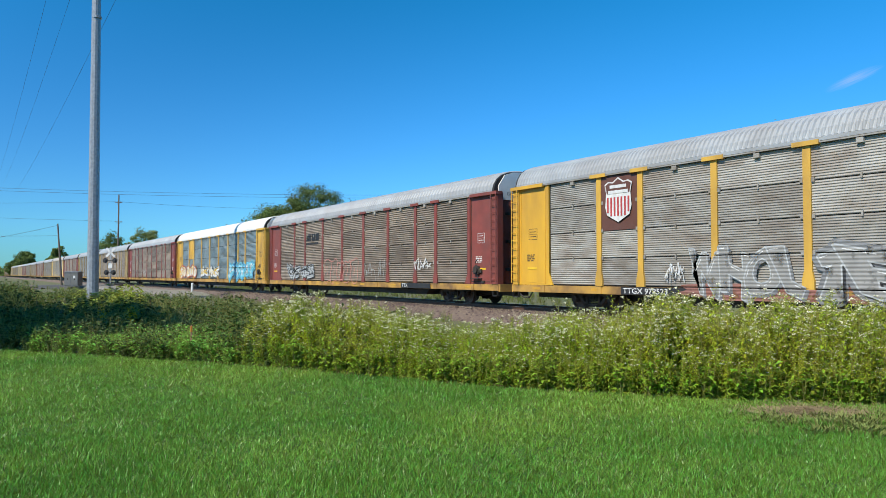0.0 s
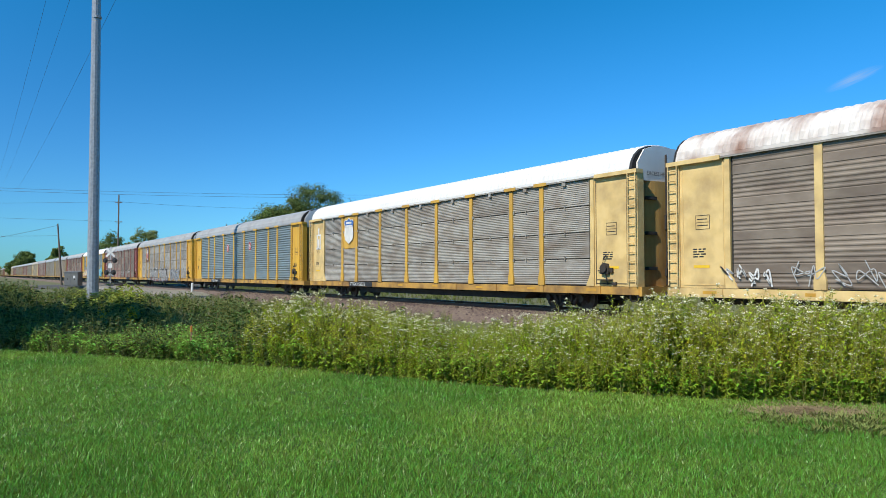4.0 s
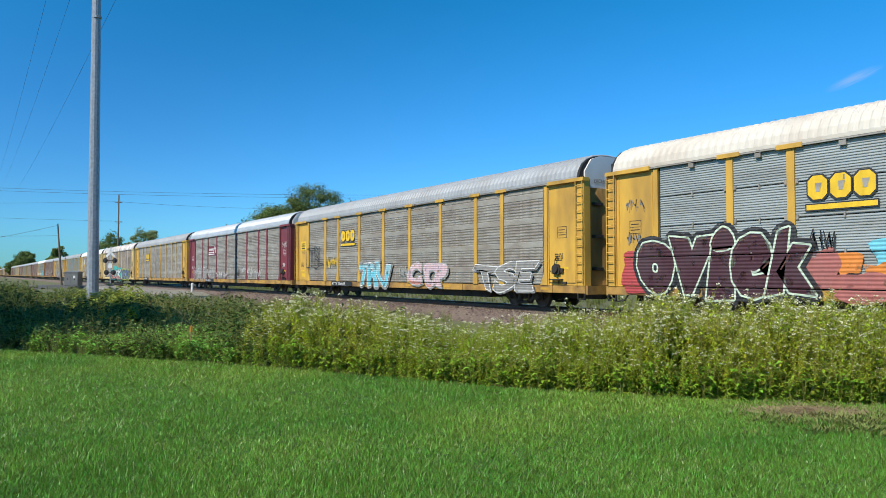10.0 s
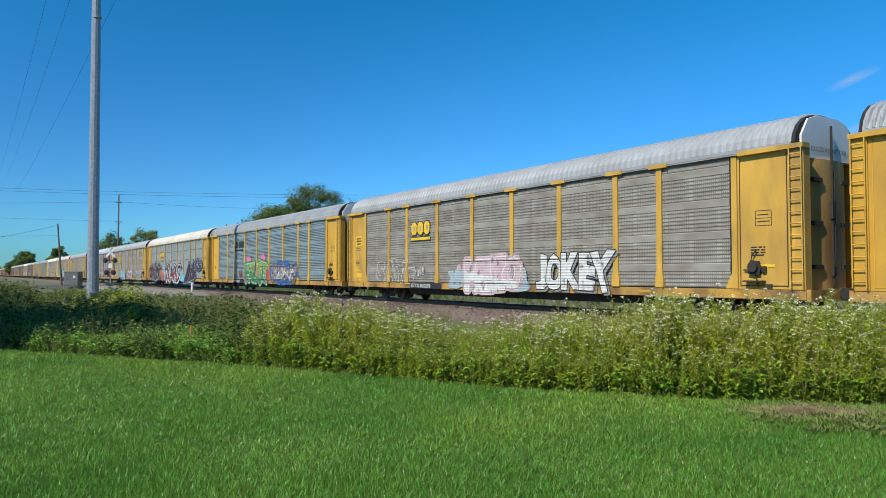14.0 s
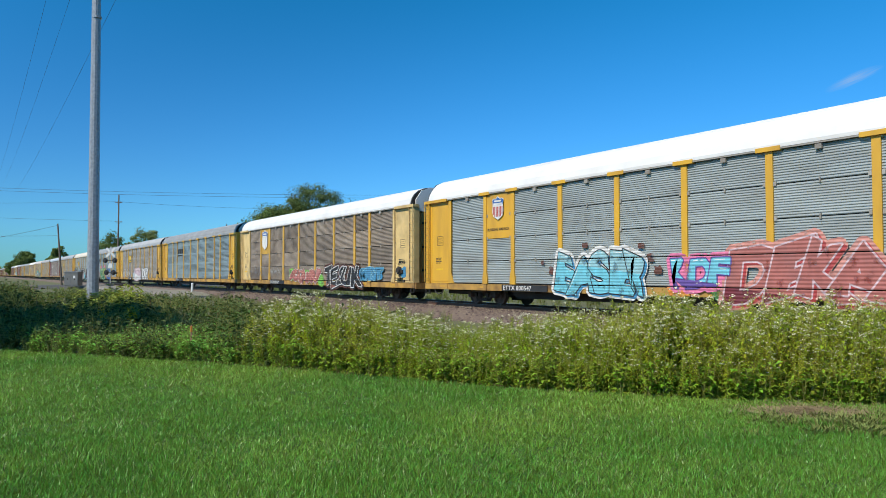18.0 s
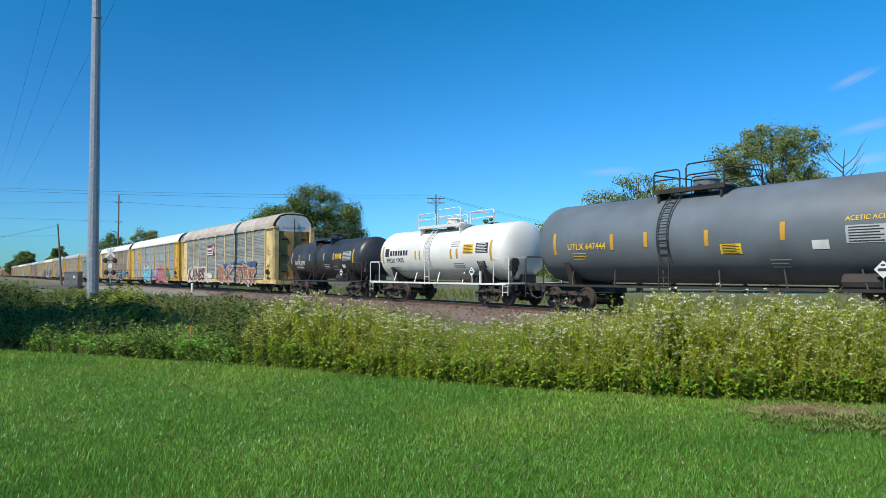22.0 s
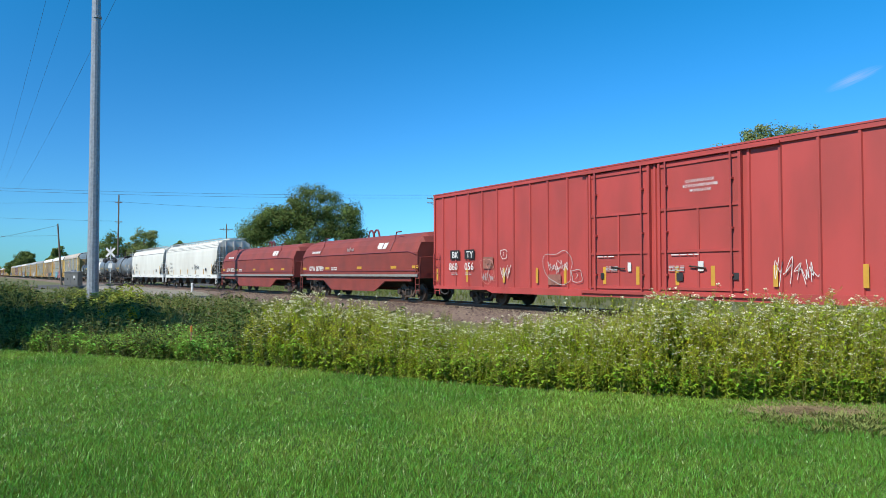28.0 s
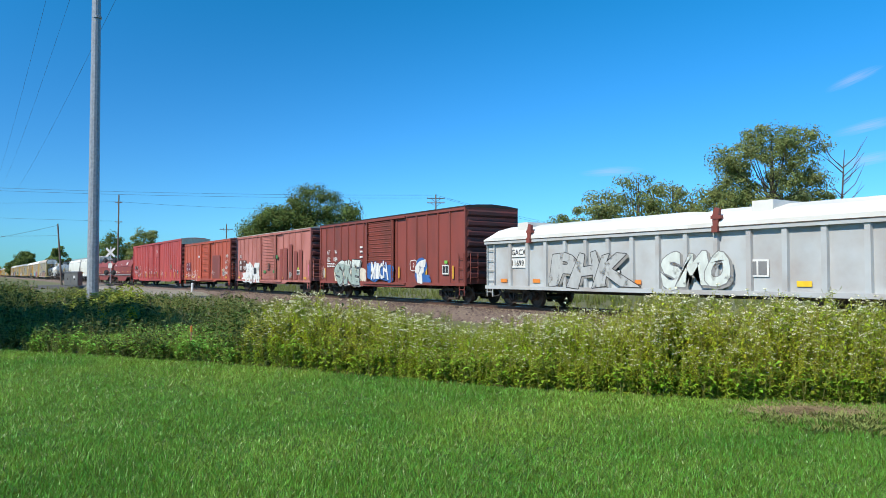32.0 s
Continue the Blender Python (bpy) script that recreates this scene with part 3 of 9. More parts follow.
def aster_kit(rng, h=1.0, bloom=0.6):
    """A tall weed: broad leaves low on the stalk, narrow ones above, side shoots with flat flower heads."""
    stalk, low, leaf, petal = [], [], [], []
    bend = Vector((rng.normal(0, 0.06), rng.normal(0, 0.06), 0))
    at = lambda t: Vector((0, 0, h * t)) + bend * (h * t * t)
    for t in (0.0, 0.35, 0.7):
        stalk += ribbon(at(t) - Vector((0, 0, 0.04)), at(t + 0.33), 0.015 - 0.006 * t)
    for i in range(20):
        t = 0.05 + 0.45 * i / 20
        a = i * 2.4 + rng.uniform(0, 0.8)
        low += leaf_set(rng, 1, lambda _: (at(t), (math.cos(a), math.sin(a), 0.3 + rng.uniform(-0.2, 0.3))), 0.165 - 0.05 * t, 0.044 - 0.02 * t, 0.55)
    for i in range(34):
        t = 0.40 + 0.56 * i / 34
        a = i * 2.4 + rng.uniform(0, 0.8)
        leaf += leaf_set(rng, 1, lambda _: (at(t), (math.cos(a), math.sin(a), 0.35 + rng.uniform(-0.2, 0.4))), 0.175 - 0.105 * t, 0.046 - 0.026 * t, 0.5)
    for i in range(9):
        a, t = rng.uniform(0, 6.28), rng.uniform(0.72, 0.99)
        p = at(t)
        r = rng.uniform(0.03, 0.12)
        q = p + Vector((math.cos(a) * r, math.sin(a) * r, rng.uniform(0.06, 0.16)))
        stalk += ribbon(p, q, 0.006)[:4]
        leaf += leaf_set(rng, 3, lambda j: (p.lerp(q, 0.25 + 0.25 * j), (rng.normal(), rng.normal(), 0.6)), 0.06, 0.015)
        if rng.random() < bloom * 0.44:
            for _ in range(rng.integers(7, 12)):
                c = q + Vector((rng.normal(0, 0.02), rng.normal(0, 0.02), rng.normal(0, 0.008)))
                u = Vector((rng.normal(), rng.normal(), rng.normal(0, 0.5))).normalized() * rng.uniform(0.011, 0.017)
                w = u.cross(Vector((rng.normal(0, 0.4), rng.normal(0, 0.4), 1))).normalized() * 0.010
                petal += [tuple(c - u), tuple(c - w), tuple(c + u), tuple(c + w)]
    kit = {"stalk": np.array(stalk), "leaf_green": np.array(low), "leaf": np.array(leaf)}
    if petal:
        kit["petal"] = np.array(petal)
    return kit


def bush_kit(rng, h=0.6, leaves=48, length=0.14, width=0.05, key="leaf_dark"):
    stalk, leaf = [], []
    for s in range(5):
        a = rng.uniform(0, 6.28)
        top = Vector((math.cos(a) * 0.25 * h, math.sin(a) * 0.25 * h, h * rng.uniform(0.6, 1.1)))
        stalk += ribbon(Vector((0, 0, -0.05)), top, 0.009)

        def on(i):
            t = rng.uniform(0.1, 1.0)
            b = rng.uniform(0, 6.28)
            return top * t, (math.cos(b), math.sin(b), rng.uniform(0, 0.9))
        leaf += leaf_set(rng, leaves // 5, on, length, width)
    return {"stalk": np.array(stalk), key: np.array(leaf)}


def blade_kit(rng, h=0.7, n=26):
    out = []
    for i in range(n):
        a = rng.uniform(0, 6.28)
        d = Vector((math.cos(a), math.sin(a), 0))
        p = d * rng.uniform(0, 0.1)
        l = h * rng.uniform(0.6, 1.1)
        s = d.cross(Vector((0, 0, 1))) * 0.006
        m = p + d * 0.12 * l + Vector((0, 0, 0.6 * l))
        t = p + d * 0.4 * l + Vector((0, 0, l * rng.uniform(0.75, 1)))
        out += [tuple(p - s), tuple(p + s), tuple(m + s), tuple(m - s), tuple(m - s), tuple(m + s), tuple(t), tuple(t)]
    return {"leaf": np.array(out)}


def build_weeds():
    rng = np.random.default_rng(11)
    kits = [aster_kit(rng, rng.uniform(0.85, 1.15), b) for b in (0.0, 0.05, 0.1, 0.25, 0.3, 0.45, 0.5, 0.6, 0.7, 0.8, 0.85, 0.9)]
    spots = []
    while len(spots) < 3500:
        a = rng.uniform(-3.5, 12)
        d = lot_edge(a) + 0.02 + 4.6 * rng.random() ** 1.75
        if a < -1.6 and rng.random() < 0.35:
            continue
        p = yard(a, d)
        p.z = ground_z(p.x, p.y)
        tall = np.interp(a, [-4, -2.75, -0.73, 0.2, 0.6, 1.67, 2.4, 3.3, 14], [0.7, 1.08, 0.84, 0.68, 0.68, 0.86, 0.97, 1.08, 1.12])
        edge = np.interp(d - lot_edge(a), [0, 0.25, 0.7, 1.2], [0.45, 0.78, 0.97, 1.0])
        spots.append((p, tall * edge * rng.uniform(0.72, 1.12)))
    names = {"stalk": "weed_stalks", "leaf": "tall_weeds", "leaf_green": "weed_foot_leaves", "petal": "weed_flowers"}

    def pick(p):
        v = 0.5 + 0.75 * noise.noise((p[0] * 0.9, p[1] * 0.9, 4.0)) + rng.normal(0, 0.22)
        return int(min(11, max(0, v * 12)))
    scatter(names, kits, spots, rng, ["stalk", "leaf", "leaf_green", "petal"],
            {"stalk": "thin green brown stalks of the tall weeds", "leaf": "tall leafy yellow-green weeds along the lawn edge", "leaf_green": "broad green foot leaves of the tall weeds", "petal": "small white aster flowers on the tall weeds"}, "weeds", pick)
    # broad-leaved plants fill the foot of the stand, and creep over the bank beside it
    kits = [bush_kit(rng, rng.uniform(0.26, 0.5), 40, 0.12, 0.036, "leaf_green") for _ in range(8)]
    spots = []
    while len(spots) < 620:
        a = rng.uniform(-2.9, 8)
        p = yard(a, lot_edge(a) + rng.uniform(-0.02, 0.45))
        p.z = ground_z(p.x, p.y)
        spots.append((p, rng.uniform(0.6, 1.15)))
    scatter({"stalk": "edge_weed_stalks", "leaf_green": "edge_weeds"}, kits, spots, rng, ["stalk", "leaf_green"],
            {"stalk": "thin stalks of the edge weeds", "leaf_green": "low broad-leaved green weeds along the lawn edge"}, "weeds")
    kits = [bush_kit(rng, rng.uniform(0.26, 0.5), 40, 0.12, 0.036, "leaf_creep") for _ in range(8)]
    spots = []
    while len(spots) < 950:
        a = rng.uniform(-8.5, -2.2)
        p = yard(a, lot_edge(a) + 0.05 + 3.2 * rng.random() ** 1.3)
        if rng.random() > (a + 9.5) / 5:
            continue
        p.z = ground_z(p.x, p.y)
        spots.append((p, rng.uniform(0.6, 1.15)))
    scatter({"stalk": "creeper_stalks", "leaf_creep": "creeping_weeds"}, kits, spots, rng, ["stalk", "leaf_creep"],
            {"stalk": "thin stalks of the creeping weeds", "leaf_creep": "low creeping green weeds on the bank"}, "weeds")
    # a tuft of longer grass in the lawn beside the bare patch
    kits = [{"verge": blade_kit(rng, rng.uniform(0.06, 0.11), 14)["leaf"] * np.array([1.3, 1.3, 1.0])} for _ in range(5)]
    spots = [(yard(a, d), rng.uniform(0.7, 1.2)) for a, d in zip(rng.normal(4.3, 0.5, 150), rng.normal(7.35, 0.28, 150))]
    scatter({"verge": "long_grass"}, kits, spots, rng, ["verge"], {"verge": "longer dull green grass in the lawn"}, "grass")
    # brush on the bank: dark bushes, wiry grass and dead stems, uneven in height
    kits = [bush_kit(rng, rng.uniform(0.5, 0.8)) for _ in range(8)]
    for _ in range(6):
        k = blade_kit(rng, rng.uniform(0.6, 0.85), 24)
        kits.append({"verge": k["leaf"]})
    for _ in range(2):
        k = blade_kit(rng, rng.uniform(0.7, 0.95), 9)
        kits.append({"straw": k["leaf"]})
    spots = []
    while len(spots) < 4300:
        a = rng.uniform(-40, -1.2)
        d = lot_edge(a) + 0.05 + 50 * rng.random() ** 2.1
        p = yard(a, d)
        if p.y > 11.4 + 1.2 * noise.noise((p.x * 0.3, 0, 0)) or p.x < -80 or (p.x > -62 and p.y > 12.4):
            continue
        p.z = ground_z(p.x, p.y)
        s = rng.uniform(0.75, 1.2) * np.interp(d - lot_edge(a), [0, 1, 4, 14, 40], [0.55, 0.95, 1.15, 1.15, 1.1]) * (1.0 + 0.6 * noise.noise((p.x * 0.35, p.y * 0.35, 2.0)))
        if abs(a / d + 0.3496) < 0.03 and d < 13.6:
            s *= 0.4
        cap = 1.66 - (0.0235 if a / d > -0.57 else 0.004) * d - p.z
        spots.append((p, min(s * (1.35 if a / d < -0.57 and d > 24 else 1.0), cap / 0.85)))

    def mixed(p):
        v = noise.noise((p[0] * 0.5, p[1] * 0.5, 9.0)) + rng.normal(0, 0.25)
        return int(rng.integers(8) if v < 0.18 else 8 + rng.integers(6) if v < 0.7 else 14 + rng.integers(2))
    scatter({"stalk": "bush_stalks", "leaf_dark": "low_weeds", "verge": "wiry_grass", "straw": "dead_stems"}, kits, spots, rng, ["stalk", "leaf_dark", "verge", "straw"],
            {"stalk": "thin stalks of the low weeds", "leaf_dark": "low dark green weeds and brambles beside the lawn", "verge": "wiry tufts of grass among the brambles", "straw": "dry dead stems among the brambles"}, "weeds", mixed)
    # yellow-green shrubs round the foot of the steel pole, with a few goldenrods
    kits = [bush_kit(rng, rng.uniform(0.8, 1.0), 130, 0.16, 0.06, "leaf_shrub") for _ in range(5)]
    spots = []
    for q in range(46):
        d = rng.uniform(27, 34)
        p = yard((rng.normal(205, 22) - 784) / 1270 * d, d)
        p.z = ground_z(p.x, p.y)
        spots.append((p, (1.58 - 0.018 * d - p.z) * rng.uniform(0.7, 1.05)))
    scatter({"stalk": "shrub_stalks", "leaf_shrub": "pole_shrubs"}, kits, spots, rng, ["stalk", "leaf_shrub"],
            {"stalk": "thin stalks of the shrubs at the pole", "leaf_shrub": "yellow-green shrubs at the foot of the steel pole"}, "shrub")
    v = []
    for px, d in ((-0.4732, 19.0), (-0.434, 19.5), (-0.43, 19.2)):
        for _ in range(130):
            c = yard(px * d, d, 0.42) + Vector((rng.normal(0, 0.07), rng.normal(0, 0.07), rng.normal(0, 0.09)))
            u = Vector(rng.normal(0, 1, 3)).normalized() * 0.02
            w = u.orthogonal().normalized() * 0.02
            v += [tuple(c - u), tuple(c - w), tuple(c + u), tuple(c + w)]
    tagged(soup("goldenrod_flowers", v, np.arange(len(v)).reshape(-1, 4), M["petal_y"]), "yellow goldenrod flower heads among the brambles", "flowers", kind="stuff")


build_weeds()


def build_verge():
    """Rough grass on both sides of the track and behind the train."""
    rng = np.random.default_rng(19)
    kits = []
    for _ in range(8):
        k = blade_kit(rng, rng.uniform(0.45, 0.7), 18)
        kits.append({"verge": k["leaf"]})
    spots = []
    while len(spots) < 4600:
        if rng.random() < 0.82:
            p = Vector((rng.uniform(-150, 45), TRACK + 4.2 + 16 * rng.random() ** 1.8, 0))
            s = rng.uniform(0.5, 0.9) if p.y < TRACK + 11 else rng.uniform(0.9, 1.7)
        else:
            p = Vector((rng.uniform(-104, 6), rng.uniform(7.5, TRACK - 3.3), 0))
            s = rng.uniform(0.5, 1.0)
            if p.x < -57 and p.y > 12.3:
                continue
            v = p.dot(FWD) - lot_edge(p.dot(RIGHT))
            if v < 3:
                continue
        p.z = ground_z(p.x, p.y) if abs(p.x) < 80 and p.y < 45 else -0.35
        spots.append((p, s))
    scatter({"verge": "verge_grass"}, kits, spots, rng, ["verge"], {"verge": "rough yellow-green grass along the railway verge"}, "grass")


build_verge()


def build_grass():
    rng = np.random.default_rng(3)
    tufts, each = 76000, 11
    d = 3.6 + 12.5 * rng.random(tufts) ** 1.35
    a = d * rng.uniform(-0.70, 0.70, tufts)
    ed = np.interp(a, [-60, -20, -9.1, -2.8, 0.5, 2.8, 5.1, 9, 30], [31, 19.5, 14.7, 11.9, 9.9, 9.0, 8.45, 7.9, 6.0])
    keep = (d < ed + 0.1 + rng.normal(0, 0.08, tufts)) & (((a - 4.1) / 0.62) ** 2 + ((d - 8.05) / 0.42) ** 2 > rng.uniform(0.3, 1.3, tufts))
    tall = np.repeat(rng.uniform(0.55, 1.3, tufts)[keep], each)
    a, d = np.repeat(a[keep], each), np.repeat(d[keep], each)
    n = len(a)
    spread = np.interp(d, [4, 14], [0.024, 0.042])[:, None]
    off = rng.normal(0, 1, (n, 2)) * spread
    fx, fy, rx, ry = FWD.x, FWD.y, RIGHT.x, RIGHT.y
    x, y = fx * d + rx * a + off[:, 0], fy * d + ry * a + off[:, 1]
    h = rng.uniform(0.028, 0.062, n) * tall * (0.85 + 0.3 * (np.sin(x * 1.7) * np.sin(y * 2.1) + 1) / 2)
    w = rng.uniform(0.0028, 0.0052, n) * np.interp(d, [4, 14], [1.0, 2.2])
    an = rng.uniform(0, 6.28, n)
    le = rng.normal(0, 0.34, (n, 2)) * h[:, None] + off * 0.6
    cx, cy = np.cos(an) * w, np.sin(an) * w
    z = np.zeros(n)
    v = np.stack([np.stack([x - cx, y - cy, z], -1), np.stack([x + cx, y + cy, z], -1), np.stack([x + le[:, 0], y + le[:, 1], z + h], -1)], 1)
    g = soup("lawn_grass", v.reshape(-1, 3), np.arange(3 * n).reshape(-1, 3), M["blade"])
    tagged(g, "short bright green mown grass of the lawn", "grass", kind="stuff")


build_grass()


# ---- trees ----
def tree(name, base, h, w, clumps, leaves, size, material, label, seed, low=0.25, lean=0.0, squash=1.0, lobes=None, puff=1.0):
    """A tapered trunk with limbs to every clump, and a crown of loose leaf clumps with gaps."""
    rng = np.random.default_rng(seed)
    t = new(name)
    t.location = base
    tagged(t, label, "tree")
    bm = bmesh.new()
    fork = Vector((lean * 0.3, 0, h * max(0.18, low * 0.9)))
    tube(bm, [(0, 0, -0.4), fork * 0.5, fork, fork + Vector((lean * 0.5, 0, h * 0.3)), Vector((lean, 0, h * 0.86))], h * 0.028, 8, h * 0.004)
    cl = []
    for i in range(clumps):
        u = rng.normal(0, 1, 3)
        u /= np.linalg.norm(u)
        r = rng.uniform(0.35, 1.0) ** 0.6
        zc = h * (low + (1 - low) * 0.5)
        c = Vector((u[0] * r * w * 0.42 + lean * 0.6, u[1] * r * w * 0.42, zc + u[2] * r * h * (1 - low) * 0.43 * squash))
        if lobes:
            lx, lz, lw, lh = lobes[i % len(lobes)]
            q = RIGHT * (lx + u[0] * r * lw) + FWD * (u[1] * r * lw)
            c = Vector((q.x, q.y, lz + u[2] * r * lh))
        cl.append((c, w * puff * rng.uniform(0.07, 0.16)))
        if i % (7 if lobes else 3) == 0:
            m = fork.lerp(c, 0.5) + Vector((0, 0, 0.06 * h))
            tube(bm, [fork.lerp(Vector((lean, 0, h * 0.8)), rng.uniform(0, 0.5)), m, c], h * (0.0045 if lobes else 0.008), 5, h * 0.0015)
    part("trunk", bm, M["bark"], t)
    v = []
    for c, r in cl:
        k = leaves
        g = rng.normal(0, 1, (k, 3))
        g /= np.linalg.norm(g, axis=1)[:, None]
        p = np.array(c) + g * (r * rng.random((k, 1)) ** 0.45) * np.array([1.15, 1.15, 0.8])
        nrm = g * 1.3 + rng.normal(0, 0.45, (k, 3)) + np.array([0, 0, 0.4])
        nrm /= np.linalg.norm(nrm, axis=1)[:, None]
        a = np.cross(nrm, rng.normal(0, 1, (k, 3)))
        a /= np.linalg.norm(a, axis=1)[:, None]
        b = np.cross(nrm, a)
        s = size * rng.uniform(0.6, 1.3, (k, 1))
        v.append(np.stack([p - a * s, p - b * s * 0.6, p + a * s, p + b * s * 0.6], 1).reshape(-1, 3))
    v = np.concatenate(v)
    cr = soup("crown", v, np.arange(len(v)).reshape(-1, 4), M[material])
    cr.parent = t
    return t


tree("broad_tree", yard(-26, 130, -0.35), 19.3, 22, 300, 200, 0.17, "crown", "broad dark green willow tree behind the railway", 21, 0.12,
     lobes=[(3.0, 14.6, 4.8, 3.9), (-5.2, 11.5, 3.2, 2.6), (7.6, 11.6, 3.4, 3.3), (1.0, 10.6, 6.0, 3.4), (-1.5, 12.4, 4.0, 2.6), (-8.0, 9.4, 2.6, 2.0), (9.4, 7.6, 2.4, 2.8), (0, 6.0, 8.5, 3.0)], puff=0.66)
tree("roadside_tree", yard(32.7, 71, -0.35), 17.8, 11.0, 260, 150, 0.12, "crown_light", "airy tall cottonwood tree with sparse leaves", 22, 0.4,
     lobes=[(-0.2, 15.2, 2.6, 1.7), (-3.6, 13.2, 2.0, 1.9), (2.8, 14.4, 2.2, 2.0), (-4.2, 9.8, 1.9, 2.2), (0.6, 10.2, 3.4, 2.2), (4.0, 10.4, 1.6, 2.2), (0, 6.5, 4.5, 2.5), (-0.5, 12.6, 3.6, 1.8), (-2.4, 8.2, 3.0, 2.2), (3.2, 7.6, 2.8, 2.2)], puff=0.8)
for i, (a, d, h, w) in enumerate([(12.6, 76, 9.2, 7), (16.6, 75, 11.6, 8.5), (20.8, 76, 13.6, 8.5), (24.4, 76, 13.2, 9), (28, 74, 12.4, 9.5), (32, 76, 9.5, 9), (41, 74, 8.5, 9), (46, 72, 8, 9)]):
    tree("scrub_tree", yard(a, d, -0.35), h, w, 96, 110, 0.13, "crown_light", "ragged yellow-green scrub tree behind the track", 30 + i, 0.05)
for i, (a, d, h, w, s, k) in enumerate([(-104, 250, 19.4, 14, 0.4, "crown_light"), (-117, 255, 17.5, 15, 0.45, "crown"), (-110, 262, 16.5, 14, 0.45, "crown"), (-91.5, 250, 15.0, 7, 0.4, "crown"), (-176, 330, 16.2, 10, 0.5, "crown"), (-183, 336, 13.5, 8, 0.5, "crown"), (-233, 400, 16, 13, 0.55, "crown"), (-245, 410, 12, 12, 0.55, "crown"), (-57, 180, 11.2, 9, 0.35, "crown")]):
    tree("distant_tree", yard(a, d, -0.35), h, w, 70, 150, s * 0.6, k, "distant leafy tree beyond the level crossing", 50 + i, 0.0)
tree("small_tree", yard(9.2, 135, -0.35), 13.7, 4.2, 18, 80, 0.2, "crown_light", "slender young tree behind the railway", 70, 0.4)


def far_woods():
    """A low uneven band of woods at the edge of the plain."""
    rng = np.random.default_rng(77)
    v = []
    for i in range(900):
        a = rng.uniform(-0.75, 0.9)
        d = rng.uniform(620, 760)
        h = 7 + 4 * noise.noise((a * 30, 0, 5)) + rng.normal(0, 0.8)
        c = np.array(yard(a * d, d, 0.0))
        k = 26
        p = c + np.stack([rng.normal(0, 5, k), rng.normal(0, 5, k), rng.uniform(0, 1, k) * h], -1)
        q = rng.normal(0, 1, (k, 3))
        q /= np.linalg.norm(q, axis=1)[:, None]
        e = np.cross(q, rng.normal(0, 1, (k, 3)))
        e /= np.linalg.norm(e, axis=1)[:, None]
        v.append(np.stack([p - q * 1.4, p - e, p + q * 1.4, p + e], 1).reshape(-1, 3))
    v = np.concatenate(v)
    tagged(soup("far_woods", v, np.arange(len(v)).reshape(-1, 4), M["crown"]), "low dark band of far woods on the horizon", "woods", kind="stuff")


far_woods()

# three unseen trees, added out of view to cast shade on the weeds
for x, y, seed in ((-19.4, -3.9, 80), (-25.7, -3.1, 81), (-33.6, -3.8, 82)):
    tree("yard_tree", Vector((x, y, 0.0)), 10.2, 6.5, 130, 190, 0.32, "crown", "unseen leafy tree added to shade the weeds", seed, 0.3)


def dead_patch():
    """A worn patch of straw at the lawn's edge, and bits of straw along it."""
    rng = np.random.default_rng(14)
    n = 2600
    a = np.where(rng.random(n) < 0.7, rng.normal(4.1, 0.4, n), rng.uniform(-3.2, 6, n))
    d = np.where(np.abs(a - 4.1) < 1.0, rng.normal(8.05, 0.24, n), np.interp(a, [-2.8, 0.5, 2.8, 5.1], [11.9, 9.9, 9.0, 8.45]) + rng.normal(0.05, 0.12, n))
    x, y = FWD.x * d + RIGHT.x * a, FWD.y * d + RIGHT.y * a
    an, l, w = rng.uniform(0, 6.28, n), rng.uniform(0.04, 0.14, n), rng.uniform(0.003, 0.007, n)
    ux, uy = np.cos(an), np.sin(an)
    z = rng.uniform(0.014, 0.06, n)
    v = np.stack([np.stack([x - uy * w, y + ux * w, z], -1), np.stack([x + uy * w, y - ux * w, z], -1), np.stack([x + ux * l, y + uy * l, z + rng.uniform(-0.01, 0.03, n)], -1)], 1)
    tagged(soup("dead_grass", v.reshape(-1, 3), np.arange(3 * n).reshape(-1, 3), M["straw"]), "patch of dry brown dead grass at the lawn edge", "grass", kind="stuff")
    bm = bmesh.new()
    bm.faces.new([bm.verts.new(tuple(yard(4.1 + 0.66 * math.cos(t) * (1 + 0.15 * math.sin(3 * t)), 8.05 + 0.4 * math.sin(t), 0.02))) for t in np.linspace(0, 2 * math.pi, 24, endpoint=False)])
    tagged(part("bare_soil", bm, M["straw"]), "bare brown soil patch at the lawn edge", "soil", kind="structure")


dead_patch()


# ---- train ----
FACE0 = 12.13       # where the near face of the train crosses the viewer's own line, along the track
HALF = 13.82        # half the body of an autorack car
POSTS = (1.4, 4.26, 7.1, 8.98)


def gone(t):
    """How far the train has run after t seconds; it slows a little."""
    return 19.75 * t - 0.009 * t * t


# flat shapes on a car side: x along the car, z up, y the depth of the layer (towards -y is outwards)
def rects(bm, items, y):
    for x0, x1, z0, z1 in items:
        box(bm, x0, x1, y, y + 0.006, z0, z1)


def flat(bm, pts, y):
    """A closed outline laid flat on the side."""
    bm.faces.new([bm.verts.new((x, y, z)) for x, z in pts])


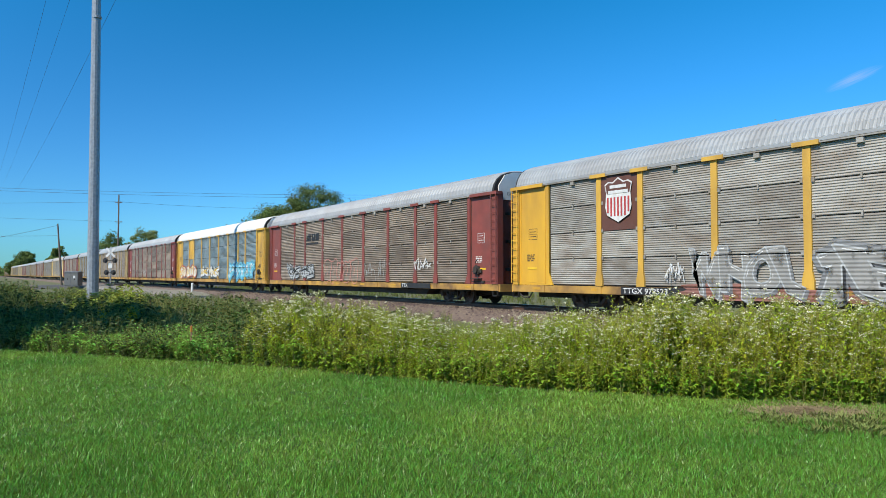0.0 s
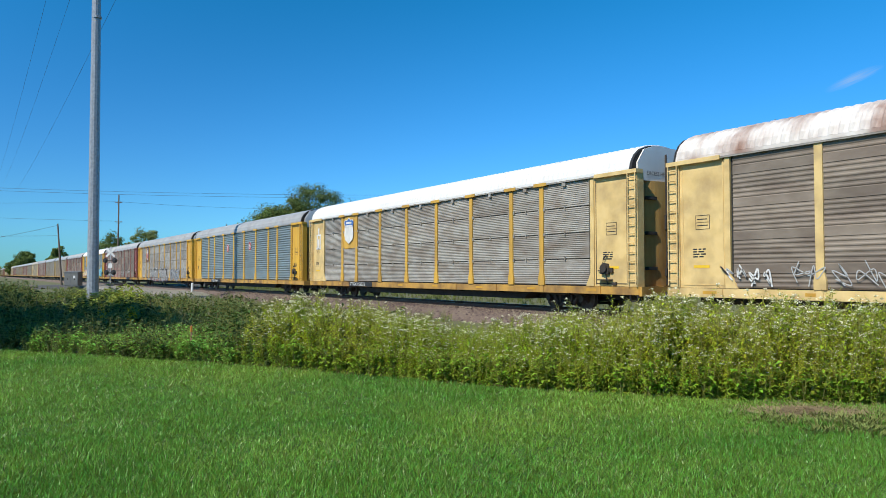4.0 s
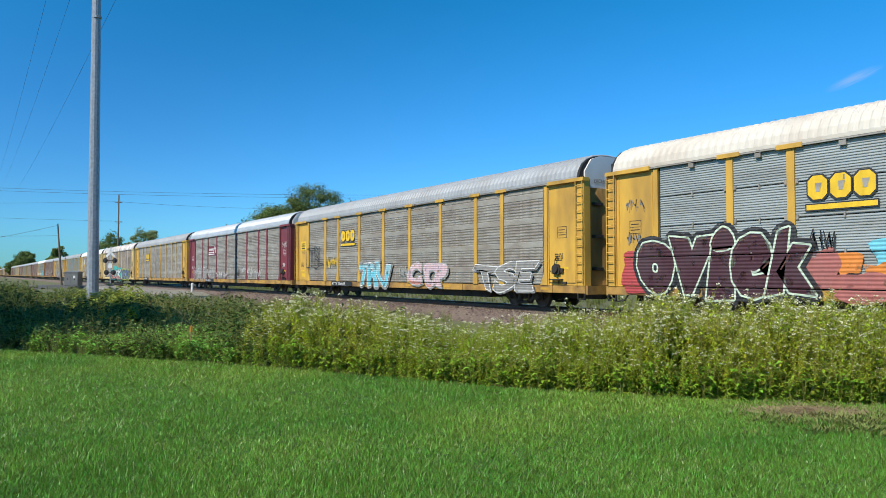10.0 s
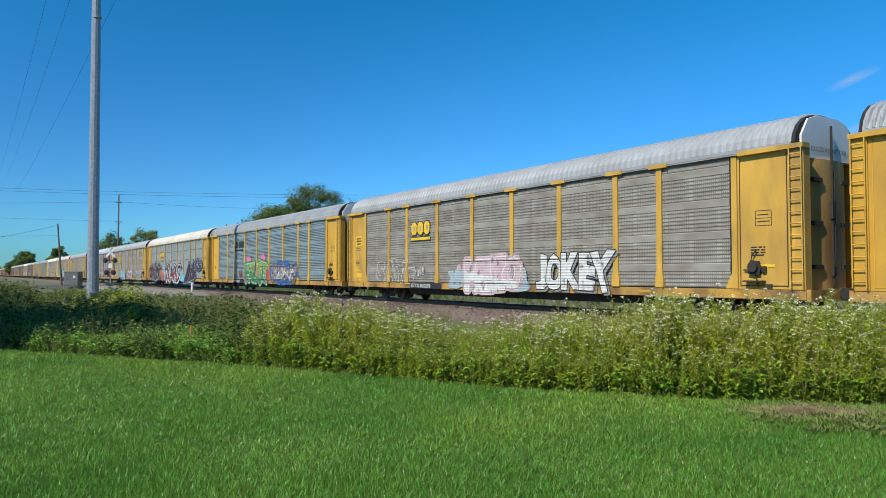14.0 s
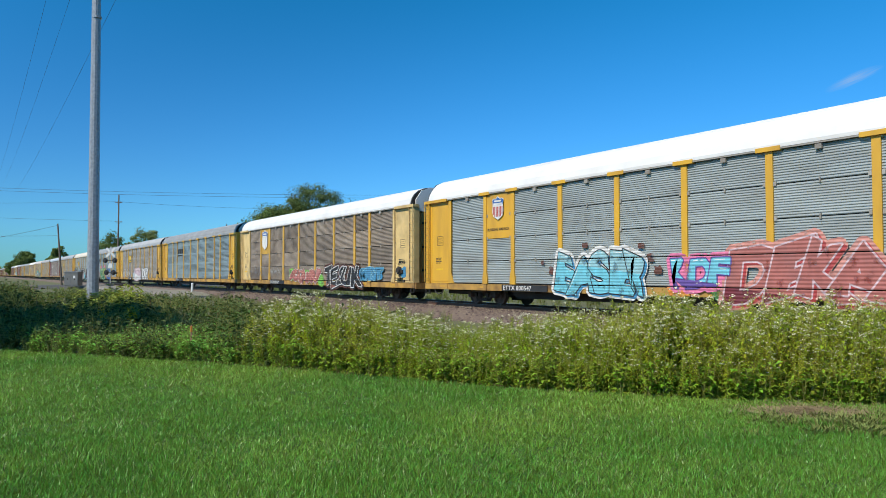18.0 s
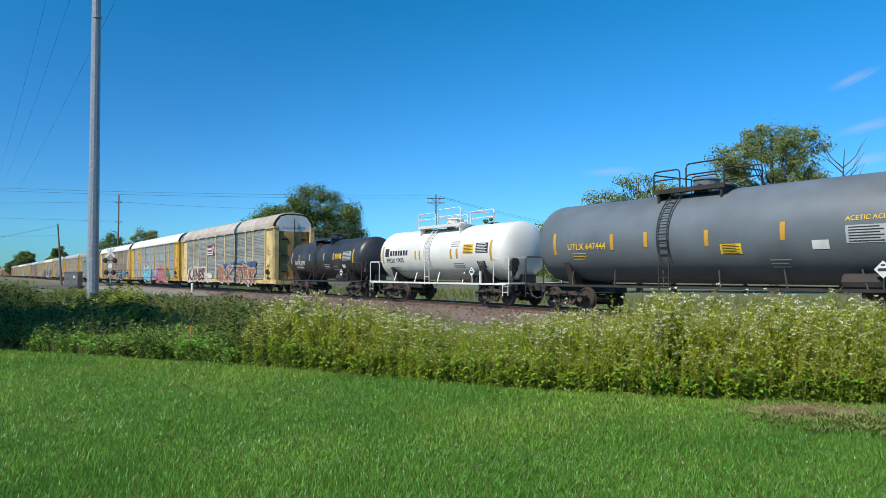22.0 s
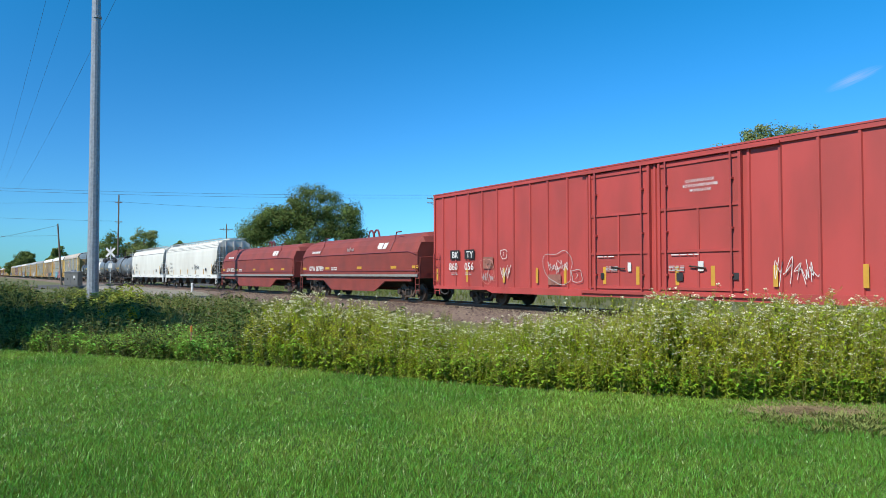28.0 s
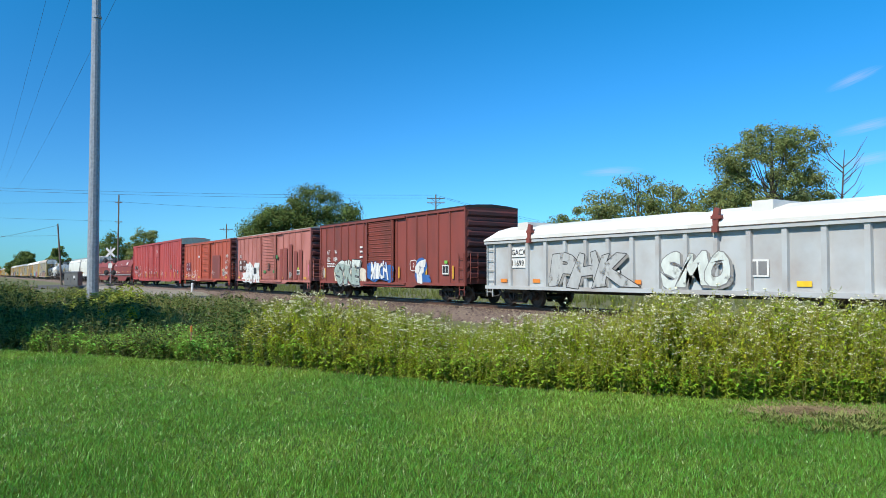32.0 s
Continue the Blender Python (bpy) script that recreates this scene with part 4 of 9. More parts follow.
def stroke(bm, pts, w, y, closed=False):
    """A painted line of width w through points."""
    n = len(pts)
    left, right = [], []
    for i, (x, z) in enumerate(pts):
        a = pts[(i - 1) % n] if closed or i else pts[i]
        b = pts[(i + 1) % n] if closed or i < n - 1 else pts[i]
        d = Vector((b[0] - a[0], b[1] - a[1]))
        if d.length < 1e-6:
            d = Vector((1, 0))
        d.normalize()
        left.append(bm.verts.new((x - d.y * w / 2, y, z + d.x * w / 2)))
        right.append(bm.verts.new((x + d.y * w / 2, y, z - d.x * w / 2)))
    for i in range(n if closed else n - 1):
        j = (i + 1) % n
        bm.faces.new((left[i], left[j], right[j], right[i]))


def curve_pts(pts, k=5, closed=False):
    """Points along a smooth curve through pts."""
    out, n = [], len(pts)
    for i in range(n if closed else n - 1):
        p = [Vector(pts[(i + o) % n] if closed else pts[min(max(i + o, 0), n - 1)]) for o in (-1, 0, 1, 2)]
        for j in range(k):
            t = j / k
            out.append(tuple(0.5 * (2 * p[1] + (p[2] - p[0]) * t + (2 * p[0] - 5 * p[1] + 4 * p[2] - p[3]) * t * t + (3 * p[1] - p[0] - 3 * p[2] + p[3]) * t ** 3)))
    if not closed:
        out.append(tuple(pts[-1]))
    return out


def glyph(rng, x, z, w, h, sharp):
    """An upright painted letter-like body: a slab with notches, flared or rounded."""
    k = 12
    pts = []
    lean = rng.normal(0, 0.08)
    for i in range(k):
        a = 2 * math.pi * i / k + 0.26
        c, s = math.cos(a), math.sin(a)
        r = 1 / max(abs(c), abs(s)) ** 0.75
        r *= rng.uniform(0.62, 1.12) if i % 2 else rng.uniform(0.86, 1.1)
        pts.append((x + w / 2 * c * r + lean * s * h, z + h / 2 * s * min(r, 1.12)))
    return pts if sharp else curve_pts(pts, 3, True)


def sprayed(car, col):
    return M[("r_" if car.name.startswith("autorack") else "w_") + col[2:]]


def tag_art(car, d, z0, w, h, n, fill, line, glow=None, shade=None, seed=1, y=-1.583, sharp=False, lw=0.05):
    """A spray-painted piece: interlocked bodies of fat strokes with an outline, a cloud behind, shading and highlights."""
    rng = np.random.default_rng(seed)
    gw = w / n
    fat = min(gw * 0.40, h * 0.27)
    bodies = []
    for i in range(n):
        form = []
        for _ in range(3):
            k = rng.integers(2, 5)
            zs = np.linspace(rng.uniform(0, 0.3), rng.uniform(0.7, 1.0), k)[::rng.choice((-1, 1))]
            form.append([(rng.uniform(-0.25, 1.25), float(z)) for z in zs])
        cx, cz, sw, sh = d + gw * (i + 0.5) + rng.normal(0, 0.04) * gw, z0 + h * 0.5 + rng.normal(0, 0.03) * h, gw * 1.08 - fat, h * rng.uniform(0.86, 1.0) - fat
        lean = rng.normal(0.02, 0.12)
        lines = []
        for st in form:
            pts = [(cx + (a - 0.5) * sw * rng.uniform(0.85, 1.15) + (b - 0.5) * lean * sh, cz + (b - 0.5) * sh * rng.uniform(0.9, 1.08)) for a, b in st]
            lines.append(pts if sharp else curve_pts(pts, 4))
        bodies.append(lines)
    for name, col, extra, yy in ([("paint_halo", glow, 3 * lw + 0.14, 0.001)] if glow else []) + [("paint_outline", line, 2 * lw, 0.004), ("paint_fill", fill, 0.0, 0.007)]:
        bm = bmesh.new()
        for i, lines in enumerate(bodies):
            for q, pts in enumerate(lines):
                e = (fat + extra) / 2
                p0, p1 = Vector(pts[0]), Vector(pts[-1])
                a = (p0 - Vector(pts[1])).normalized() * e * 0.6
                b = (p1 - Vector(pts[-2])).normalized() * e * 0.6
                stroke(bm, [tuple(p0 + a), *pts[1:-1], tuple(p1 + b)] if len(pts) > 2 else [tuple(p0 + a), tuple(p1 + b)], fat + extra, y - yy - 0.0003 * (i % 4) - 0.0001 * q)
        part(name, bm, sprayed(car, col), car)
    bm = bmesh.new()
    for lines in bodies:
        for pts in lines:
            o = fat * 0.22
            stroke(bm, [(a - o, b + o * rng.uniform(0.4, 1)) for a, b in pts], fat * rng.uniform(0.12, 0.3), y - 0.0105)
    part("paint_shading", bm, sprayed(car, shade or line), car)


LETTERS = {}


def letter(ch, fat):
    """A letter's outline points scaled to a unit square, its faces, and its rim edges with outward normals."""
    if (ch, fat) not in LETTERS:
        cu = bpy.data.curves.new("letter", "FONT")
        cu.body, cu.size, cu.fill_mode, cu.resolution_u, cu.offset = ch, 1.0, "FRONT", 3, fat
        tmp = bpy.data.objects.new("letter", cu)
        me = bpy.data.meshes.new_from_object(tmp)
        bpy.data.objects.remove(tmp)
        bpy.data.curves.remove(cu)
        bm = bmesh.new()
        bm.from_mesh(me)
        bpy.data.meshes.remove(me)
        bmesh.ops.remove_doubles(bm, verts=bm.verts, dist=0.002)
        bm.verts.index_update()
        p = np.array([v.co[:2] for v in bm.verts])
        lo, hi = p.min(0), p.max(0)
        q = (p - lo) / np.maximum(hi - lo, 0.05)
        rim = []
        for e in bm.edges:
            if len(e.link_faces) == 1:
                a, b = (v.index for v in e.verts)
                d = q[b] - q[a]
                nrm = np.array([d[1], -d[0]])
                c = np.mean([q[v.index] for v in e.link_faces[0].verts], 0)
                if nrm @ ((q[a] + q[b]) / 2 - c) < 0:
                    nrm = -nrm
                rim.append((a, b, nrm / max(1e-6, np.linalg.norm(nrm))))
        LETTERS[ch, fat] = (q, [[v.index for v in f.verts] for f in bm.faces], rim, float((hi - lo)[0] / (hi - lo)[1]))
        bm.free()
    return LETTERS[ch, fat]


def piece(car, d, z0, w, h, word, fill, line, halo=None, low=None, drop=None, shine=None, seed=1, y=-1.583, lw=0.05, wild=0.5, fat=0.04, cut=0.45):
    """A sprayed piece of fat leaning letters: glow behind, cast block, outline, two-tone fill and shine. fill None: outlines alone."""
    rng = np.random.default_rng(seed)
    forms = [letter(c, fat) for c in word]
    share = np.array([0.55 + 0.45 * min(1.3, f[3]) for f in forms]) * rng.uniform(0.9, 1.15, len(word))
    share = share / share.sum() * w
    x = d
    shapes = []
    for i, (q, faces, rim, _) in enumerate(forms):
        gw, hh = share[i] * (1.0 + 0.16 * wild), h * rng.uniform(0.84, 1.0)
        cx, foot = x + share[i] / 2, z0 + (h - hh) * rng.uniform(0, 0.9)
        taper, lean, bend, tilt = rng.normal(0, 0.3) * wild, rng.normal(0.05, 0.14) * wild, rng.normal(0, 0.16) * wild, rng.normal(0, 0.12) * wild
        ph = rng.uniform(0, 6.28, 2)
        u, v = q[:, 0] - 0.5, q[:, 1]
        px = cx + u * gw * (1 + taper * (v - 0.5) * 2) + lean * (v - 0.5) * hh + bend * gw * np.sin(math.pi * v) + 0.04 * wild * gw * np.sin(7 * v + ph[0])
        pz = foot + v * hh + tilt * u * gw + 0.05 * wild * hh * np.sin(5 * q[:, 0] + ph[1])
        shapes.append((np.stack([px, pz], 1), faces, rim))
        x += share[i]

    def rims(bm, width, yy, step, dx=0.0, dz=0.0):
        for i, (p, _, rim) in enumerate(shapes):
            for k, (a, b, _) in enumerate(rim):
                yi = yy - step * i - 0.00004 * (k * 7 % 61)
                (ax, az), (bx, bz) = p[a], p[b]
                l = math.hypot(bx - ax, bz - az)
                if l < 1e-4:
                    continue
                ox, oz = -(bz - az) / l * width / 2, (bx - ax) / l * width / 2
                ex, ez = (bx - ax) / l * width * 0.32, (bz - az) / l * width * 0.32
                flat(bm, [(ax - ex * 0.9 + ox * 0.55 + dx, az - ez * 0.9 + oz * 0.55 + dz), (ax + ox + dx, az + oz + dz), (bx + ox + dx, bz + oz + dz), (bx + ex * 0.9 + ox * 0.55 + dx, bz + ez * 0.9 + oz * 0.55 + dz),
                          (bx + ex * 0.9 - ox * 0.55 + dx, bz + ez * 0.9 - oz * 0.55 + dz), (bx - ox + dx, bz - oz + dz), (ax - ox + dx, az - oz + dz), (ax - ex * 0.9 - ox * 0.55 + dx, az - ez * 0.9 - oz * 0.55 + dz)], yi)

    def bodies(bm, yy, step, dx=0.0, dz=0.0):
        for i, (p, faces, _) in enumerate(shapes):
            vs = [bm.verts.new((px + dx, yy - step * i, pz + dz)) for px, pz in p]
            for f in faces:
                bm.faces.new([vs[k] for k in f])
    if halo:
        bm = bmesh.new()
        rims(bm, lw * 2 + 0.26, y, 0.0003)
        bodies(bm, y - 0.0026, 0.0002)
        part("paint_halo", bm, sprayed(car, halo), car)
    if drop:
        bm = bmesh.new()
        for k in (0.5, 1.0):
            rims(bm, lw * 1.6, y - 0.004 - 0.003 * k, 0.0002, 0.09 * k, -0.07 * k)
            bodies(bm, y - 0.0067 - 0.003 * k, 0.0001, 0.09 * k, -0.07 * k)
        part("paint_block", bm, sprayed(car, drop), car)
    bm = bmesh.new()
    rims(bm, lw * (2 if fill else 1), y - 0.011, 0.003)
    part("paint_outline", bm, sprayed(car, line), car)
    if not fill:
        return
    bm = bmesh.new()
    bodies(bm, y - 0.0136, 0.003)
    if low:
        under = bm.copy()
        bmesh.ops.bisect_plane(under, geom=[*under.verts, *under.edges, *under.faces], plane_co=(0, 0, z0 + h * cut), plane_no=(0.12, 0, 1), clear_outer=True)
        if under.faces:
            bmesh.ops.translate(under, verts=under.verts, vec=(0, -0.0003, 0))
            part("paint_shading", under, sprayed(car, low), car)
        else:
            under.free()
    part("paint_fill", bm, sprayed(car, fill), car)
    if shine:
        bm = bmesh.new()
        for i, (p, _, rim) in enumerate(shapes):
            for a, b, nrm in rim:
                if nrm[0] * -0.6 + nrm[1] * 0.8 > 0.6 and np.linalg.norm(p[b] - p[a]) > 0.1:
                    off = -nrm * lw * 1.3
                    stroke(bm, [tuple(p[a] * 0.85 + p[b] * 0.15 + off), tuple(p[a] * 0.3 + p[b] * 0.7 + off)], lw * 0.6, y - 0.0142 - 0.003 * i)
        part("paint_shine", bm, sprayed(car, shine), car)


def puffs(car, d, z0, spots, col, seed=1, y=-1.580):
    """Loose sprayed patches of one colour; spots: (along, up, width, height)."""
    rng = np.random.default_rng(seed)
    for i, (x, z, w, h) in enumerate(spots):
        bm = bmesh.new()
        flat(bm, glyph(rng, d + x, z0 + z, w, h, False), y + 0.002 - 0.0004 * i - 0.0003 * (seed % 5))
        part("paint_patch", bm, sprayed(car, col), car)


def scribble(car, d, z0, w, h, n, col, seed=1, y=-1.584, lw=0.035):
    """A quick line tag: n looping strokes side by side."""
    rng = np.random.default_rng(seed)
    bm = bmesh.new()
    for i in range(n):
        cx, gw = d + w * (i + 0.5) / n, w / n
        p = [(cx + rng.uniform(-0.6, 0.6) * gw, z0 + h * v) for v in (rng.uniform(0, 0.3), rng.uniform(0.5, 1.0), rng.uniform(0.2, 0.5), rng.uniform(0.45, 0.8), rng.uniform(0.1, 0.5), rng.uniform(0.3, 0.9))]
        stroke(bm, curve_pts(p, 6), lw * 0.8, y - 0.0005 * i)
    tagged(part("line_tag", bm, M[col], car), kind="stuff")


def bubble_tag(car, d, z0, w, h, n, col, seed=1, y=-1.584, lw=0.04):
    """Outline bubbles with nothing inside."""
    rng = np.random.default_rng(seed)
    bm = bmesh.new()
    for i in range(n):
        gw = w / n
        stroke(bm, glyph(rng, d + gw * (i + 0.5), z0 + h / 2, gw * 1.1, h * rng.uniform(0.85, 1), False), lw, y - 0.0005 * i, True)
        stroke(bm, curve_pts([(d + gw * (i + 0.4), z0 + 0.3 * h), (d + gw * (i + 0.6), z0 + 0.55 * h), (d + gw * (i + 0.45), z0 + 0.7 * h)], 4), lw, y - 0.012)
    tagged(part("bubble_tag", bm, M[col], car), kind="stuff")


FONT = {}


def text(car, s, d, z, size, col, y=-1.575, name="lettering", align="LEFT", turn=None, squeeze=1.0, bold=0.012):
    """Painted words, their foot at height z."""
    key = (s, align, bold)
    if key not in FONT:
        cu = bpy.data.curves.new("lettering", "FONT")
        cu.body, cu.size, cu.align_x, cu.fill_mode, cu.resolution_u = s, 1.0, align, "FRONT", 2
        cu.offset = bold
        tmp = bpy.data.objects.new("lettering", cu)
        me = bpy.data.meshes.new_from_object(tmp)
        bpy.data.objects.remove(tmp)
        bpy.data.curves.remove(cu)
        me.materials.clear()
        me.materials.append(M["p_white"])
        FONT[key] = me
    k = size * 1.38
    m = Matrix.Translation((d, y, z)) @ (turn or Matrix()) @ Matrix.Rotation(math.pi / 2, 4, "X") @ Matrix.Diagonal((k * squeeze, k, k, 1))
    return part(name, FONT[key], M[col], car, at=m)


def bars(car, items, col, y=-1.575, name="small_print"):
    if name in ("small_print", "emblem_bars"):
        bm = bmesh.new()
        rects(bm, items, y)
        return part(name, bm, M[col], car)
    for it in items:
        bm = bmesh.new()
        rects(bm, [it], y)
        part(name, bm, M[col], car)


def print_block(car, d, z, w, rows, col, y=-1.575, rh=0.05, seed=1):
    """Rows of small print too fine to read."""
    rng = np.random.default_rng(seed)
    items = []
    for i in range(rows):
        x = d
        while x < d + w * rng.uniform(0.75, 1):
            l = rng.uniform(0.08, 0.3)
            items.append((x, min(x + l, d + w), z - i * rh * 1.9, z - i * rh * 1.9 + rh))
            x += l + 0.05
    bars(car, items, col, y)


def shield(car, d, z, w, h, top, body, stripe, y=-1.58):
    """A shield emblem: pale rim, darker head with bars, striped body."""
    def outline(k):
        o = [(-0.5, 0.36), (-0.36, 0.42), (-0.2, 0.40), (0, 0.5), (0.2, 0.40), (0.36, 0.42), (0.5, 0.36), (0.44, 0.15), (0.48, -0.15), (0.4, -0.34), (0.2, -0.42), (0, -0.5), (-0.2, -0.42), (-0.4, -0.34), (-0.48, -0.15), (-0.44, 0.15)]
        return [(d + a * w * k, z + b * h * k) for a, b in o]
    bm = bmesh.new()
    flat(bm, outline(1.0), y)
    part("emblem_rim", bm, M["p_white"], car)
    bm = bmesh.new()
    flat(bm, [p for p in outline(0.93) if p[1] > z + 0.02 * h], y - 0.004)
    part("emblem_head", bm, M[top], car)
    if stripe:
        bm = bmesh.new()
        rects(bm, [(d + (i - 3) * w * 0.125 - w * 0.03, d + (i - 3) * w * 0.125 + w * 0.03, z - h * (0.36 if 0 < i < 6 else 0.28), z + 0.06 * h) for i in range(7)], y - 0.01)
        part("emblem_stripes", bm, M[stripe], car)
    bars(car, [(d - 0.3 * w, d + 0.3 * w, z + 0.26 * h, z + 0.33 * h), (d - 0.36 * w, d + 0.36 * w, z + 0.14 * h, z + 0.21 * h)], "p_white", y - 0.012, "emblem_bars")


def octagon(car, x, z, r=0.34, y=-1.55):
    """A red octagon with a pale rim and bars of print."""
    for k, col, yy in ((1.0, "p_white", y), (0.9, "p_red", y - 0.005)):
        bm = bmesh.new()
        flat(bm, [(x + r * k * math.cos(math.pi * (i + 0.5) / 4), z + r * 1.15 * k * math.sin(math.pi * (i + 0.5) / 4)) for i in range(8)], yy)
        part("emblem", bm, M[col], car)["kind"] = "stuff"
    bars(car, [(x - 0.18, x + 0.02, z + 0.13, z + 0.19), (x - 0.18, x + 0.16, z + 0.03, z + 0.09), (x - 0.18, x + 0.2, z - 0.08, z - 0.02), (x - 0.18, x + 0.12, z - 0.19, z - 0.13)], "p_white", y - 0.012, "emblem_bars")


def blocks_emblem(car, d0, d1, z0, z1, y=-1.548):
    """Three heavy yellow blocks over a yellow bar, on a dark edge."""
    w, h = (d1 - d0) / 3, z1 - z0
    for col, g, yy in (("p_black", 0.035, y), ("p_yellow", 0.0, y - 0.006)):
        bm = bmesh.new()
        for i in range(3):
            a, b, c, e = d0 + i * w + 0.04 - g, d0 + (i + 1) * w - 0.04 + g, z0 + 0.3 * h - g, z1 + g
            k = 0.14
            flat(bm, [(a + k, c), (b - k, c), (b, c + k), (b, e - k), (b - k, e), (a + k, e), (a, e - k), (a, c + k)], yy)
        flat(bm, [(d0 - g, z0 - g), (d1 + g, z0 - g), (d1 + g, z0 + 0.15 * h + g), (d0 - g, z0 + 0.15 * h + g)], yy)
        part("emblem", bm, M[col], car)["kind"] = "stuff"
    bm = bmesh.new()
    for i in range(3):
        a, b, c, e = d0 + i * w + 0.04, d0 + (i + 1) * w - 0.04, z0 + 0.3 * h, z1
        flat(bm, [(a + 0.22, c + 0.2), (b - 0.2, c + 0.2), (b - 0.14, e - 0.2), (a + 0.2, e - 0.2)], y - 0.012)
    part("emblem", bm, M["zinc"], car)["kind"] = "stuff"


def horse_emblem(car, d0, d1, z0, z1, y=-1.55):
    """A black slanting emblem of speed lines and two blocks over a broken bar."""
    bm = bmesh.new()
    w, h = d1 - d0, z1 - z0
    for i in range(5):
        z = z1 - h * 0.12 * i
        flat(bm, [(d0 + w * 0.03 * (4 - i), z - h * 0.08), (d0 + w * 0.38, z - h * 0.08), (d0 + w * 0.42, z), (d0 + w * (0.03 * (4 - i) + 0.03), z)], y)
    for a, b in ((0.46, 0.70), (0.74, 0.98)):
        flat(bm, [(d0 + w * a, z0 + 0.42 * h), (d0 + w * b, z0 + 0.42 * h), (d0 + w * (b + 0.03), z1), (d0 + w * (a + 0.03), z1)], y)
    rects(bm, [(d0 + w * 0.08 * i, d0 + w * (0.08 * i + 0.06), z0 + 0.12 * h, z0 + 0.26 * h) for i in range(12)], y)
    part("emblem", bm, M["p_black"], car)["kind"] = "stuff"


def band_plate(car, d0, d1, z0, z1, y=-1.548):
    """A maroon nameplate with bars and a hooked white line."""
    w, h = d1 - d0, z1 - z0
    bm = bmesh.new()
    box(bm, d0, d1, y, y + 0.02, z0, z1)
    part("nameplate", bm, M["p_maroon"], car)
    bm = bmesh.new()
    rects(bm, [(d0 + w * (0.06 + 0.082 * i), d0 + w * (0.12 + 0.082 * i), z0 + 0.52 * h, z0 + 0.76 * h) for i in range(7)], y - 0.006)
    rects(bm, [(d0 + 0.02 * w, d0 + 0.74 * w, z0 + 0.26 * h, z0 + 0.36 * h), (d0 + 0.02 * w, d0 + 0.8 * w, z0 + 0.08 * h, z0 + 0.18 * h)], y - 0.006)
    for r in (0.42, 0.24):
        stroke(bm, [(d0 + 0.82 * w + r * h * math.cos(a), z0 + 0.48 * h + r * h * math.sin(a)) for a in np.linspace(3.6, -0.6, 12)], 0.09 * h, y - 0.004)
    part("nameplate_marks", bm, M["p_white"], car)


# car pieces
def roof_mesh(bm, half, ribs, lift, pitch=0.26, top=13):
    """A rounded roof with ribs over its shoulders; top: how far up the ribs run (5: shoulders only, 13: right across)."""
    prof = [(-1.60, 4.84), (-1.6, 4.95), (-1.595, 4.96), (-1.53, 5.18), (-1.38, 5.42), (-1.12, 5.63 + lift * 0.7), (-0.75, 5.77 + lift), (-0.35, 5.83 + lift), (0, 5.85 + lift)]
    m = len(prof) - 1
    prof = prof + [(-a, b) for a, b in prof[-2::-1]]
    ribbed = [(0.25 if min(i, 2 * m - i) == 2 else 1.0) if 2 <= min(i, 2 * m - i) < top else 0.0 for i in range(2 * m + 1)]
    n = int(2 * half / pitch)
    p = 2 * half / n
    rows = []
    for i in range(n):
        for f, up in ((0, 0), (0.3, 0), (0.5, 1), (0.8, 1)):
            rows.append([bm.verts.new((-half + p * (i + f), a * (1 + ribs * 0.6 * up * r), b + ribs * up * r * (0.3 if abs(a) > 1.5 else 1.0))) for (a, b), r in zip(prof, ribbed)])
    rows.append([bm.verts.new((half, a, b)) for a, b in prof])
    for q, s in zip(rows, rows[1:]):
        for i in range(len(prof) - 1):
            bm.faces.new((q[i], q[i + 1], s[i + 1], s[i]))
    bm.faces.new(rows[0])
    bm.faces.new(rows[-1][::-1])


def panel_mesh(bm, w, h, ribs, style=0):
    """A ribbed side sheet, its foot at the origin, its face towards -y. Style 1: broad plain bands between ribbed stretches."""
    g = 0.003 if style else 0.013
    t = 0.042 if ribs == 6 else 0.018 if ribs < 9 or ribs > 11 else 0.034
    out = [(0.0, g)]
    k = (h - 2 * g) / ribs
    for i in range(ribs):
        z = g + k * i
        if style == 1 and i in (ribs // 2, ribs // 2 + 1):
            out += [(-0.9 * t, z + 0.1 * k), (-0.9 * t, z + 0.9 * k)]
            continue
        out += [(-0.1 * t, z + 0.06 * k), (-t, z + 0.28 * k), (-t, z + 0.5 * k), (-0.002, z + 0.74 * k), (0.0, z + 0.98 * k)]
    out += [(0.0, h - g), (0.02, h - g), (0.02, g)]
    prism(bm, out, -w / 2, w / 2)


def wheelset_mesh(bm, n=20):
    """Axle, wheels and flanges turned in one piece about y."""
    side = [(0.99, 0.0), (0.99, 0.08), (0.86, 0.08), (0.86, 0.15), (0.80, 0.16), (0.79, 0.34), (0.825, 0.36), (0.825, 0.41), (0.80, 0.425), (0.72, 0.43), (0.715, 0.455), (0.69, 0.455), (0.685, 0.34), (0.70, 0.16), (0.66, 0.13), (0.62, 0.085)]
    prof = side + [(-a, b) for a, b in side[::-1]]
    rings = [[bm.verts.new((b * math.cos(2 * math.pi * j / n), a, b * math.sin(2 * math.pi * j / n))) for j in range(n)] if b else [bm.verts.new((0, a, 0))] for a, b in prof]
    for p, q in zip(rings, rings[1:]):
        for j in range(n):
            k = (j + 1) % n
            if len(p) == 1:
                bm.faces.new((p[0], q[k], q[j]))
            elif len(q) == 1:
                bm.faces.new((p[j], p[k], q[0]))
            else:
                bm.faces.new((p[j], p[k], q[k], q[j]))


